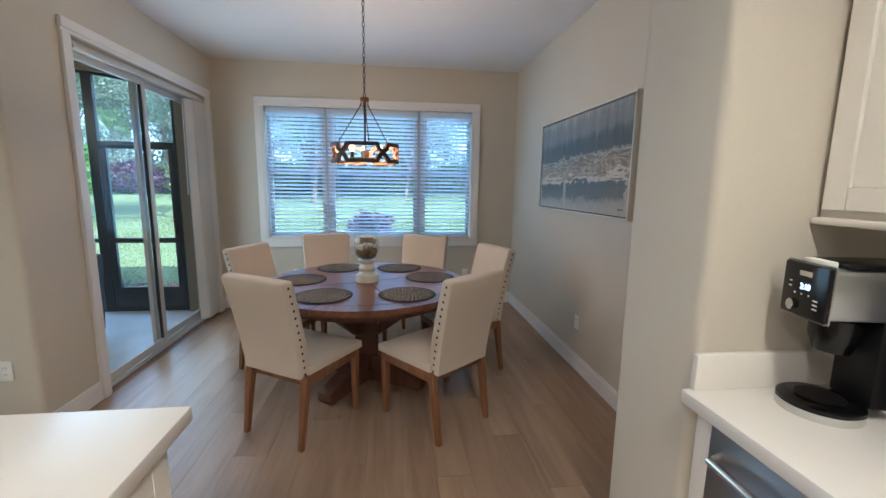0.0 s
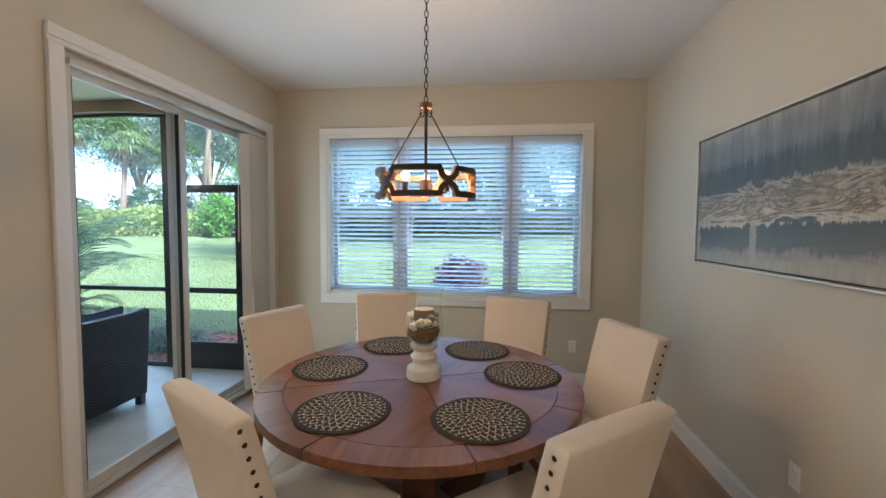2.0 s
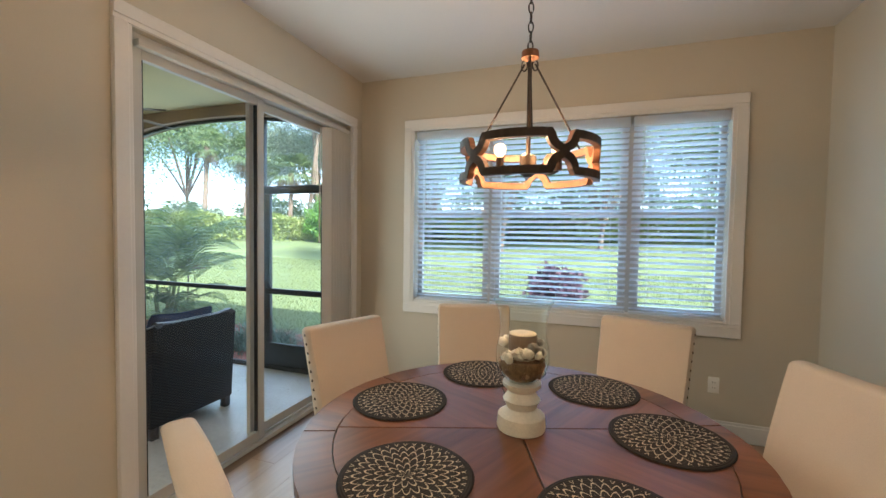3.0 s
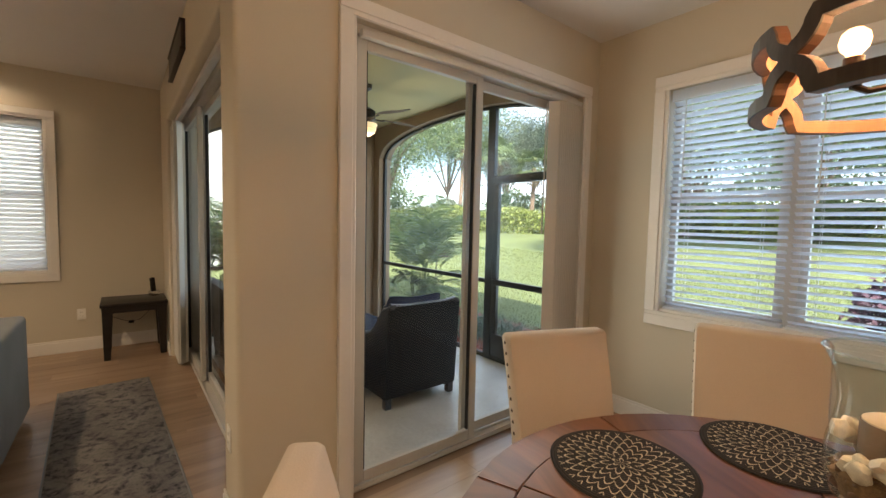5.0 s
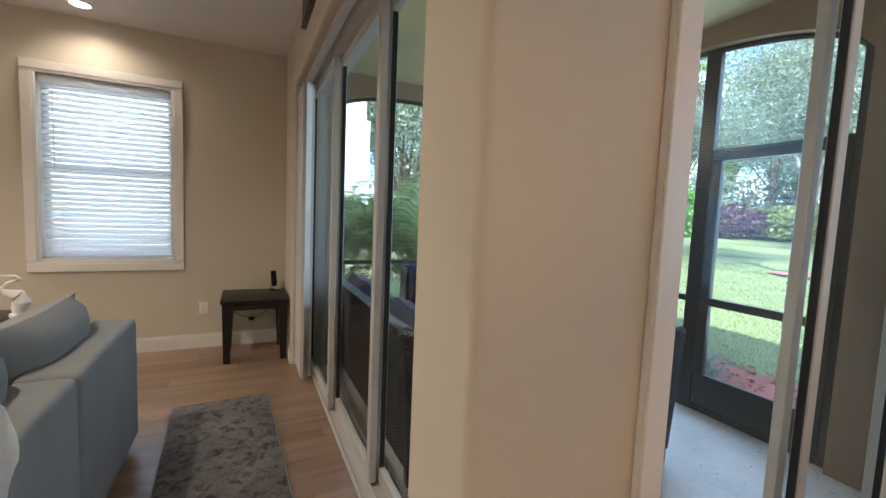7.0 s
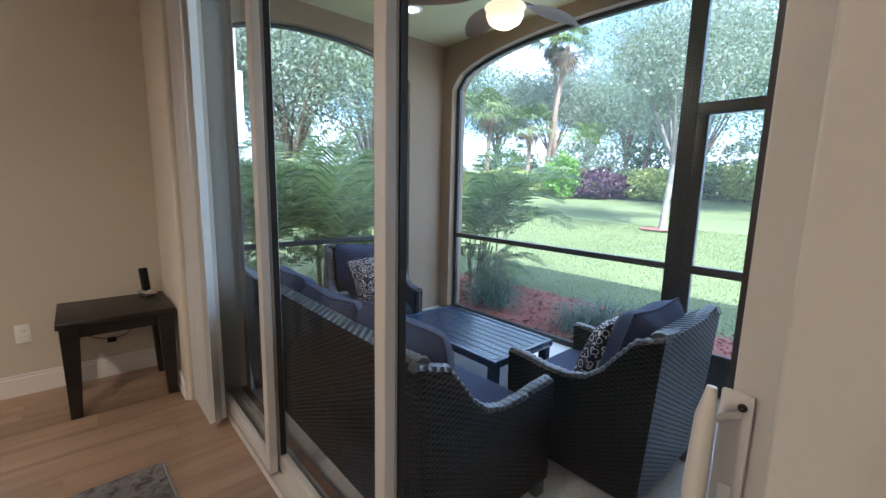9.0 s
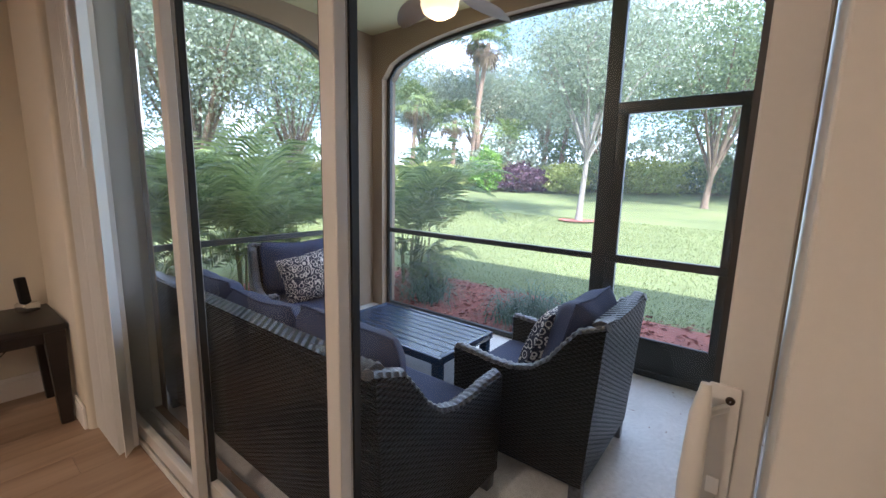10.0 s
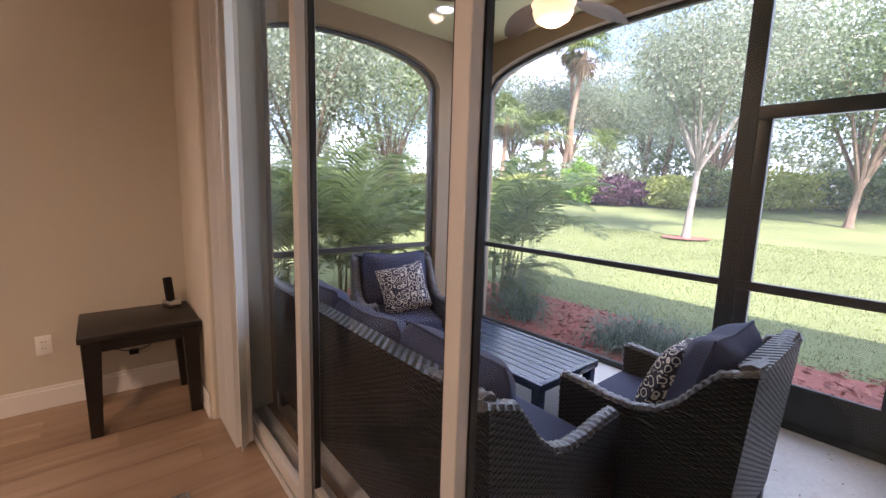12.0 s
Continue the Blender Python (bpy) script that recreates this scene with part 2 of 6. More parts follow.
def solid(name, bm, material, label, category, kind="", group="", m=None, smooth=True):
    ob = new(name, mesh_of(name, bm, material, smooth))
    if m is not None:
        ob.matrix_basis = m
    return tagged(ob, label, category, group, kind)


def fixed(name, bm, material, label, category, smooth=False):
    return solid(name, bm, material, label, category, kind="structure", smooth=smooth)


# ---- the shell of the house ----
CEIL = 2.82
XL, XR, YW = -2.0, 1.475, 4.77          # dining room: slider wall, picture wall, window wall
YS, XF = 2.19, -5.8                     # living room: slider wall, far wall
YD = 2.315                              # room side of the living slider frame
YL = YS + 0.33                          # lanai side of the slider wall
LZ, YA, XA = -0.10, 5.01, -5.95         # lanai: floor, front arch, side arch

# window wall
b = box(XL - 0.2, -1.46, YW, YW + 0.2, 0, CEIL)
add_box(b, 0.93, XR + 0.2, YW, YW + 0.2, 0, CEIL)
add_box(b, -1.46, 0.93, YW, YW + 0.2, 0, 0.83)
add_box(b, -1.46, 0.93, YW, YW + 0.2, 2.34, CEIL)
fixed("wall_north", b, M["wall"], "beige painted wall round the wide dining window", "wall")
# picture wall
fixed("wall_east", box(XR, XR + 0.2, 1.15, YW, 0, CEIL), M["wall"], "long beige painted wall behind the canvas", "wall")
# dining slider wall and the pillar: bullnose corners on the room side
R = 0.024


def corner(cx, cy, a0, a1, r=R, n=6):
    """Points of a rounded corner about (cx, cy)."""
    return [(cx + r * math.cos(radians(a0 + (a1 - a0) * k / n)), cy + r * math.sin(radians(a0 + (a1 - a0) * k / n))) for k in range(n + 1)]


def add_column(bm, outline, z0, z1):
    lo = [bm.verts.new((x, y, z0)) for x, y in outline]
    hi = [bm.verts.new((x, y, z1)) for x, y in outline]
    for k in range(len(outline)):
        j = (k + 1) % len(outline)
        bm.faces.new((lo[k], lo[j], hi[j], hi[k]))
    bm.faces.new(hi)
    bm.faces.new(list(reversed(lo)))
    return bm


SL0, SL1, DTOP = -5.08, -2.285, 2.37    # living slider opening and the head of both sliders
DS0, DS1 = 2.715, 4.565                 # dining slider opening
b = add_column(bmesh.new(), corner(SL1 + R, YS + R, 180, 270) + corner(XL - R, YS + R, 270, 360) + [(XL, DS0), (XL - 0.2, DS0), (XL - 0.2, YL), (SL1, YL)], 0, CEIL)
add_box(b, XL - 0.2, XL, DS1, YW, 0, CEIL)
add_box(b, XL - 0.2, XL, DS0, DS1, DTOP, CEIL)
fixed("wall_west", b, M["wall"], "beige wall and round-cornered pillar beside the sliding doors", "wall", smooth=True)
# living room slider wall, with plain plastered returns
b = bmesh.new()
add_prism(b, [(YL, DTOP)] + [(y, z) for y, z in corner(YS + R, DTOP + R, 270, 180)] + [(YS, CEIL), (YL, CEIL)], SL0, SL1, "x")
fixed("wall_living_slider", b, M["wall"], "beige wall over the wide sliding door", "wall", smooth=True)
b = add_column(bmesh.new(), [(XF - 0.2, YS)] + corner(SL0 - R, YS + R, 270, 360) + [(SL0, YL), (XF - 0.2, YL)], 0, CEIL)
fixed("wall_living_slider_end", b, M["wall"], "beige wall end beside the wide sliding door", "wall", smooth=True)
# far living room wall with its window
b = box(XF - 0.2, XF, -4.2, 0.33, 0, CEIL)
add_box(b, XF - 0.2, XF, 1.23, YS, 0, CEIL)
add_box(b, XF - 0.2, XF, 0.33, 1.23, 0, 0.84)
add_box(b, XF - 0.2, XF, 0.33, 1.23, 2.34, CEIL)
fixed("wall_living_far", b, M["wall"], "beige living room wall with one blinded window", "wall")
# wing wall between kitchen and dining room, closing walls behind the camera
b = bmesh.new()
out = [(0.84 + 0.03, 0.76)] + [(0.84 + 0.03 - 0.03 * math.sin(radians(a)), 0.76 + 0.03 - 0.03 * math.cos(radians(a))) for a in (15, 30, 45, 60, 75, 90)]
out += [(0.84 + 0.03 - 0.03 * math.cos(radians(a)), 1.15 - 0.03 + 0.03 * math.sin(radians(a))) for a in (0, 15, 30, 45, 60, 75, 90)] + [(XR + 0.2, 1.15), (XR + 0.2, 0.76)]
lo = [b.verts.new((x, y, 0)) for x, y in out]
hi = [b.verts.new((x, y, CEIL)) for x, y in out]
for k in range(len(out)):
    j = (k + 1) % len(out)
    b.faces.new((lo[k], lo[j], hi[j], hi[k]))
b.faces.new(hi)
b.faces.new(list(reversed(lo)))
fixed("wall_wing", b, M["wall"], "short thick cream wall between kitchen and dining room", "wall", smooth=True)
fixed("wall_kitchen", box(XR, XR + 0.2, -4.2, 0.76, 0, CEIL), M["wall"], "cream kitchen wall behind the counter", "wall")
fixed("wall_south", box(XF - 0.2, XR + 0.2, -4.4, -4.2, 0, CEIL), M["wall"], "plain beige back wall of the open room", "wall")
fixed("ceiling", box(XF - 0.2, XR + 0.2, -4.4, YS + 0.2, CEIL, CEIL + 0.1), M["ceiling"], "flat white painted ceiling of the open living room", "ceiling")
fixed("ceiling_dining", box(XL - 0.2, XR + 0.2, YS + 0.2, YW + 0.2, CEIL, CEIL + 0.1), M["ceiling"], "flat white painted ceiling of the dining room", "ceiling")
# unseen block over the ceilings, sized to throw the house shadow on the lawn
fixed("upper_storey", box(XF - 0.1, XR + 3.0, -6, 5.15, CEIL + 0.25, 5.0), M["stucco"], "unseen stucco block over the house that shades the lawn", "wall")

# ---- lanai ----
fixed("lanai_floor", box(-6.15, XL - 0.2, YL, 5.16, LZ - 0.12, LZ), M["concrete"], "pale painted concrete slab of the lanai", "floor")
fixed("lanai_ceiling", box(-6.15, XL - 0.2, YL, 5.16, 2.84, 3.05), M["stucco_ceiling"], "knockdown textured cream lanai ceiling", "ceiling")


def arch_wall(a0, a1, o0, o1, spring, apex, top, d0, d1, axis):
    """A wall from a0 to a1 with an opening o0 to o1 under a flat elliptic arch."""
    b = bmesh.new()
    add_prism(b, [(a0, LZ), (o0, LZ), (o0, top), (a0, top)], d0, d1, axis)
    add_prism(b, [(o1, LZ), (a1, LZ), (a1, top), (o1, top)], d0, d1, axis)
    c, w, n = (o0 + o1) / 2, (o1 - o0) / 2, 28
    pts = []
    for k in range(n + 1):
        u = -1 + 2 * k / n
        pts.append((c + w * u, spring + (apex - spring) * math.sqrt(max(0, 1 - abs(u) ** 2.2))))
    for p, q in zip(pts, pts[1:]):
        add_prism(b, [p, q, (q[0], top), (p[0], top)], d0, d1, axis)
    return b, pts


b, FRONT_ARCH = arch_wall(-6.15, XL - 0.2, -5.80, -2.50, 2.38, 2.72, 2.84, YA - 0.05, YA + 0.15, "y")
fixed("lanai_front_wall", b, M["stucco"], "tan stucco lanai wall with a wide arched opening", "wall")
b, SIDE_ARCH = arch_wall(YL, YA - 0.05, 2.62, 4.50, 2.37, 2.66, 2.84, XA - 0.2, XA, "x")
fixed("lanai_side_wall", b, M["stucco"], "tan stucco lanai side wall with an arched opening", "wall")
fixed("lanai_slider_wall_cover", box(-6.15, -5.0, YL, YL + 0.004, LZ, 2.84), M["stucco"], "tan stucco beside the sliding door", "wall")

# screen enclosure of the two arches
M["screen"] = glass("insect_screen", (0.94, 0.95, 0.95), 0.6, 0.12)
# the mesh itself catches some light
sn, sl = M["screen"].node_tree.nodes, M["screen"].node_tree.links
mesh_wire, mesh_mix = sn.new("ShaderNodeBsdfTranslucent"), sn.new("ShaderNodeMixShader")
mesh_wire.inputs["Color"].default_value = (0.42, 0.44, 0.45, 1)
mesh_mix.inputs["Fac"].default_value = 0.055
sl.new(sn["Mix Shader"].outputs["Shader"], mesh_mix.inputs[1])
sl.new(mesh_wire.outputs["BSDF"], mesh_mix.inputs[2])
sl.new(mesh_mix.outputs["Shader"], sn["Material Output"].inputs["Surface"])


def screen_frame(name, label, arch, d, axis, uprights, rails):
    fr = thing(name, label, "screen", kind="structure")
    lo, hi = arch[0][0], arch[-1][0]
    w = 0.025

    def bar(nm, a0, a1, z0, z1, dd=0.02):
        b = box(a0, a1, d - dd, d + dd, z0, z1, bevel=0.004, seg=1) if axis == "y" else box(d - dd, d + dd, a0, a1, z0, z1, bevel=0.004, seg=1)
        return part(nm, b, M["alu_dark"], fr)
    bar("side_post", lo, lo + 2 * w, LZ, arch[0][1])
    bar("side_post", hi - 2 * w, hi, LZ, arch[-1][1])
    bar("bottom_rail", lo + 2 * w, hi - 2 * w, LZ, LZ + 0.05)
    for a, ww, top in uprights:
        bar("mullion", a - ww, a + ww, LZ, top, 0.025)
    for a0, a1, z, hh in rails:
        bar("rail", a0, a1, z - hh, z + hh, 0.022)
    pts = [(p[0], d, p[1] - 0.015) if axis == "y" else (d, p[0], p[1] - 0.015) for p in arch]
    part("arch_bar", tube(pts, 0.022, 6), M["alu_dark"], fr)
    b = bmesh.new()
    ring = [(p[0], p[1]) for p in arch] + [(hi, LZ + 0.05), (lo, LZ + 0.05)]
    b.faces.new([b.verts.new((a, d + 0.004, z) if axis == "y" else (d - 0.004, a, z)) for a, z in ring])
    s = part("screen_mesh", b, M["screen"], fr, "fine grey insect screen")
    s.visible_shadow = False
    return fr


screen_frame("front_screen", "dark bronze screen frame filling the front arch", FRONT_ARCH, YA + 0.04, "y",
             [(-3.43, 0.055, 2.69), (-2.53, 0.035, 2.45)], [(-5.75, -3.485, 0.775, 0.024), (-3.375, -2.565, 0.775, 0.03)])
screen_frame("side_screen", "dark bronze screen frame filling the side arch", SIDE_ARCH, XA - 0.08, "x", [], [(2.67, 4.45, 0.775, 0.024)])
sd = thing("screen_door", "dark bronze screen door with a solid kick plate", "door", kind="structure")
part("top_rail", box(-3.375, -2.565, YA + 0.015, YA + 0.06, 1.845, 1.93, bevel=0.004), M["alu_dark"], sd)
part("stile", box(-3.375, -3.30, YA + 0.015, YA + 0.06, 0.805, 1.845, bevel=0.004), M["alu_dark"], sd)
part("stile", box(-2.635, -2.565, YA + 0.015, YA + 0.06, 0.805, 1.845, bevel=0.004), M["alu_dark"], sd)
part("stile", box(-3.375, -3.30, YA + 0.015, YA + 0.06, 0.2, 0.745, bevel=0.004), M["alu_dark"], sd)
part("stile", box(-2.635, -2.565, YA + 0.015, YA + 0.06, 0.2, 0.745, bevel=0.004), M["alu_dark"], sd)
part("kick_plate", box(-3.375, -2.565, YA + 0.02, YA + 0.05, LZ + 0.052, 0.2, bevel=0.006), M["alu_dark"], sd, "solid dark kick plate")
part("handle", box(-2.60, -2.585, YA - 0.03, YA + 0.015, 0.86, 1.0, bevel=0.005), M["dark_slot"], sd)


# ---- trim ----
def casing(name, label, axis, d, side, a0, a1, z0, z1, w, sill=False):
    """White stepped boards round an opening a0..a1, z0..z1 on the wall face at d; side is the way to the room."""
    t = thing(name, label, "trim", kind="structure")

    def board(nm, p0, p1, q0, q1):
        for k, (off, dep) in enumerate(((0.0, 0.018), (0.25, 0.026))):
            if nm == "head":
                r = (p0, p1, q0 + w * off, q1)
            elif nm == "apron":
                r = (p0, p1, q0, q1 - w * off)
            elif p0 < (a0 + a1) / 2:
                r = (p0, p1 - w * off, q0, q1)
            else:
                r = (p0 + w * off, p1, q0, q1)
            e0, e1 = sorted((d + side * (0.0 if k == 0 else 0.0181), d + side * dep))
            b = box(r[0], r[1], e0, e1, r[2], r[3], bevel=0.003, seg=1) if axis == "y" else box(e0, e1, r[0], r[1], r[2], r[3], bevel=0.003, seg=1)
            part(nm if k == 0 else "moulding", b, M["trim"], t)
    board("head", a0 - w, a1 + w, z1, z1 + w)
    board("side_board", a0 - w, a0, z0, z1)
    board("side_board", a1, a1 + w, z0, z1)
    if sill:
        board("apron", a0 - w, a1 + w, z0 - w, z0)
    return t


casing("trim_dining_window", "white stepped casing round the dining window", "y", YW, -1, -1.46, 0.93, 0.83, 2.34, 0.095, True)
casing("trim_dining_slider", "white stepped casing round the dining slider", "x", XL, 1, DS0, DS1, 0.0, DTOP, 0.085)
casing("trim_living_window", "white stepped casing round the living room window", "x", XF, 1, 0.33, 1.23, 0.84, 2.34, 0.09, True)


def baseboard(label, x0, x1, y0, y1):
    b = box(x0, x1, y0, y1, 0, 0.115, bevel=0.003, seg=1)
    dx, dy = x1 - x0, y1 - y0
    if dx > dy:
        add_box(b, x0, x1, y0 + dy * 0.25, y1 - dy * 0.25, 0.115, 0.135, bevel=0.002, seg=1)
    else:
        add_box(b, x0 + dx * 0.25, x1 - dx * 0.25, y0, y1, 0.115, 0.135, bevel=0.002, seg=1)
    fixed("baseboard", b, M["trim"], label, "baseboard")


baseboard("white baseboard under the dining window", XL, XR, YW - 0.016, YW)
baseboard("white baseboard along the picture wall", XR - 0.016, XR, 1.15, YW - 0.016)
baseboard("white baseboard at the slider pillar", XL, XL + 0.016, YS + R, DS0 - 0.086)
baseboard("white baseboard beside the slider casing", XL, XL + 0.016, DS1 + 0.086, YW - 0.016)
baseboard("white baseboard under the living room window", XF, XF + 0.016, -4.2, YS)
baseboard("white baseboard beside the living slider", XF + 0.016, SL0 - R, YS - 0.016, YS)
baseboard("white baseboard on the pillar end", SL1 + R, XL - R, YS - 0.016, YS)


def sheet(axis, d, a0, a1, z0, z1):
    b = bmesh.new()
    b.faces.new([b.verts.new((a, d, z) if axis == "y" else (d, a, z)) for a, z in ((a0, z0), (a1, z0), (a1, z1), (a0, z1))])
    return b


# ---- sliding glass doors ----
def slide_door(name, label, axis, d, jambs, top, panels):
    """Aluminium frame in the opening, and glazed panels (a0, a1, offset) in their tracks."""
    f = thing(name, label, "sliding door", kind="structure")
    a0, a1 = jambs

    def bx(p0, p1, e0, e1, z0, z1, bv=0.003):
        return box(p0, p1, d + e0, d + e1, z0, z1, bevel=bv, seg=1) if axis == "y" else box(d - e1, d - e0, p0, p1, z0, z1, bevel=bv, seg=1)
    part("jamb", bx(a0, a0 + 0.03, 0.0, 0.16, 0, top), M["alu"], f)
    part("jamb", bx(a1 - (0.118 if axis == "y" else 0.03), a1, 0.0, 0.16, 0, top), M["alu"], f)
    # dark strip added where the side of the interlock lies in shadow
    if axis == "y":
        part("jamb_liner", bx(a0 + 0.0302, a0 + 0.048, 0.001, 0.05, 0.031, top - 0.051), M["alu_dark"], f, "dark strip for the shaded side of the interlock")
    part("head_track", bx(a0 + 0.03, a1 - 0.03, 0.0, 0.16, top - 0.05, top), M["alu"], f)
    b = bx(a0 + 0.03, a1 - 0.03, 0.0, 0.16, 0, 0.014)
    for e in (0.004, 0.066, 0.128):
        r = (a0 + 0.03, a1 - 0.03, d + e, d + e + 0.006, 0.014, 0.03) if axis == "y" else (d - e - 0.006, d - e, a0 + 0.03, a1 - 0.03, 0.014, 0.03)
        add_box(b, *r)
    part("sill_track", b, M["alu"], f)
    for p0, p1, e in panels:
        pn = part("panel", bx(p0, p0 + 0.055, e, e + 0.035, 0.032, top - 0.052), M["alu"], f)
        part("stile", bx(p1 - 0.055, p1, e, e + 0.035, 0.032, top - 0.052), M["alu"], pn)
        part("bottom_rail", bx(p0 + 0.055, p1 - 0.055, e, e + 0.035, 0.032, 0.095), M["alu"], pn)
        part("top_rail", bx(p0 + 0.055, p1 - 0.055, e, e + 0.035, top - 0.11, top - 0.052), M["alu"], pn)
        g = part("pane", sheet(axis, d + e + 0.017 if axis == "y" else d - e - 0.017, p0 + 0.055, p1 - 0.055, 0.095, top - 0.11), M["glass"], pn, "clear door glass")
        g.visible_shadow = False
        for q0, q1 in ((p0 + 0.055, p0 + 0.063), (p1 - 0.063, p1 - 0.055)):
            part("gasket", bx(q0, q1, e + 0.006, e + 0.029, 0.095, top - 0.11, 0), M["dark_slot"], pn, "black rubber glazing gasket")
    return f


slide_door("door_dining_slider", "white aluminium two-panel sliding glass door", "x", XL - 0.04, (DS0, DS1), DTOP,
           [(2.75, 3.60, 0.015), (3.535, 4.535, 0.075)])
slide_door("door_living_slider", "white aluminium three-panel sliding glass door", "y", YD, (SL0, SL1), DTOP,
           [(-5.03, -4.075, 0.012), (-4.15, -3.235, 0.060), (-3.31, -2.408, 0.110)])


# ---- windows ----
def sash_window(name, label, axis, d, a0, a1, z0, z1, bays):
    w = thing(name, label, "window", kind="structure")
    s = 1 if axis == "y" else -1

    def bx(p0, p1, e0, e1, q0, q1, bv=0.002):
        f0, f1 = sorted((d + s * e0, d + s * e1))
        return box(p0, p1, f0, f1, q0, q1, bevel=bv, seg=1) if axis == "y" else box(f0, f1, p0, p1, q0, q1, bevel=bv, seg=1)
    edges = [a0] + [v for v in bays] + [a1]
    part("window_sill", bx(a0, a1, 0.0, 0.1, z0, z0 + 0.02), M["trim"], w)
    for k in range(len(edges) - 1):
        p0, p1 = edges[k] + (0.0 if k == 0 else 0.035), edges[k + 1] - (0.0 if k == len(edges) - 2 else 0.035)
        mid = (z0 + z1) / 2 + 0.02
        for nm, r in (("window_frame", (p0, p0 + 0.04, z0 + 0.02, z1)), ("window_frame", (p1 - 0.04, p1, z0 + 0.02, z1)),
                      ("head_rail", (p0 + 0.04, p1 - 0.04, z1 - 0.04, z1)), ("meeting_rail", (p0 + 0.04, p1 - 0.04, mid - 0.02, mid + 0.02)),
                      ("bottom_rail", (p0 + 0.04, p1 - 0.04, z0 + 0.02, z0 + 0.07))):
            part(nm, bx(r[0], r[1], 0.1, 0.14, r[2], r[3]), M["alu"], w)
        for q0, q1 in ((z0 + 0.07, mid - 0.02), (mid + 0.02, z1 - 0.04)):
            g = part("pane", sheet(axis, d + s * 0.12, p0 + 0.04, p1 - 0.04, q0, q1), M["glass"], w)
            g.visible_shadow = False
    for v in bays:
        part("mullion", bx(v - 0.035, v + 0.035, 0.09, 0.15, z0 + 0.02, z1), M["alu"], w)
    return w


sash_window("window_dining", "three-light white window in the dining wall", "y", YW, -1.46, 0.93, 0.83, 2.34, (-0.78, 0.305))
sash_window("window_living", "single white sash window in the living wall", "x", XF, 0.33, 1.23, 0.84, 2.34, ())


# ---- blinds ----
def slat_mesh(length, tilt, width=0.05):
    b = bmesh.new()
    n = 4
    rows = []
    for k in range(n + 1):
        u = -0.5 + k / n
        y, z = u * width, 0.004 * (1 - 4 * u * u)
        c, s = math.cos(radians(tilt)), math.sin(radians(tilt))
        for t in (0.0012, -0.0012):
            rows.append((y * c - (z + t) * s, y * s + (z + t) * c))
    top, bot = rows[0::2], rows[1::2]
    ring = top + bot[::-1]
    lo = [b.verts.new((-length / 2, y, z)) for y, z in ring]
    hi = [b.verts.new((length / 2, y, z)) for y, z in ring]
    for k in range(len(ring)):
        j = (k + 1) % len(ring)
        b.faces.new((lo[k], lo[j], hi[j], hi[k]))
    b.faces.new(lo)
    b.faces.new(hi)
    return mesh_of("slat", b, M["slat"], True)


def blind(label, length, z0, z1, m, tilt, pitch=0.0425, wand=-0.4, group=""):
    """Horizontal blind: head rail with valance, slats, ladder cords, bottom rail, tilt wand."""
    t = thing("window_blind", label, "blind", m, group)
    h = length / 2
    part("head_rail", box(-h, h, -0.03, 0.025, z1 - 0.055, z1, bevel=0.003), M["slat"], t)
    part("valance", box(-h, h, -0.042, -0.034, z1 - 0.075, z1 - 0.002, bevel=0.003), M["slat"], t)
    part("bottom_rail", box(-h, h, -0.026, 0.026, z0, z0 + 0.022, bevel=0.005), M["slat"], t)
    me = slat_mesh(length - 0.006, tilt)
    n = int((z1 - 0.08 - z0 - 0.03) / pitch)
    rnd = random.Random(int(length * 1000))
    for k in range(n):
        z = z0 + 0.045 + k * (z1 - 0.085 - z0 - 0.045) / (n - 1)
        same("slat", me, t, pose(0, 0, z, rnd.uniform(-1.5, 1.5), rnd.uniform(-0.12, 0.12), 0))
    for x in (-h + 0.12, h - 0.12):
        for y in (-0.027, 0.027):
            part("ladder_cord", box(x - 0.001, x + 0.001, y - 0.001, y + 0.001, z0 + 0.02, z1 - 0.05), M["slat"], t, smooth=False)
    part("tilt_wand", tube([(wand * length, -0.045, z1 - 0.07), (wand * length, -0.05, z1 - 0.75)], 0.0035, 6), M["vane"], t)
    return t


blind("white open horizontal blind in the dining window", 0.655, 0.845, 2.335, pose(-1.122, YW + 0.045, 0), -23, wand=-0.36, group="dining window blinds")
blind("white open horizontal blind in the middle light", 1.06, 0.845, 2.335, pose(-0.245, YW + 0.045, 0), -23, wand=-0.40, group="dining window blinds")
blind("white open horizontal blind in the dining window", 0.615, 0.845, 2.335, pose(0.617, YW + 0.045, 0), -23, wand=-0.38, group="dining window blinds")
blind("white closed horizontal blind in the living room window", 0.88, 0.865, 2.335, pose(XF - 0.045, 0.78, 0, 0, 0, 90), 52, wand=-0.40)


def vane_stack(name, label, m, n, length):
    """Vertical blind drawn aside: track above, vanes stacked, wand."""
    t = thing(name, label, "vertical blind", m)
    me = mesh_of("vane", box(-0.002, 0.002, -0.044, 0.044, 0.03, 2.29, bevel=0.0015, seg=1), M["vane"])
    for k in range(n):
        same("vane", me, t, pose(0.02 + k * 0.022, 0, 0, 0, 0, 6 + (k * 37 % 9) + (38 if k == n - 1 else 0)))
    part("head_rail", box(-0.02, length, -0.02, 0.02, 2.30, 2.335, bevel=0.004), M["alu"], t)
    part("wand", tube([(0.02 + n * 0.022, -0.05, 2.29), (0.03 + n * 0.022, -0.055, 1.35)], 0.006, 6), M["vane"], t)
    return t


vane_stack("vertical_blind", "grey vertical blind stacked at the dining slider", pose(XL - 0.02, 4.545, 0, 0, 0, -90), 13, 1.79)
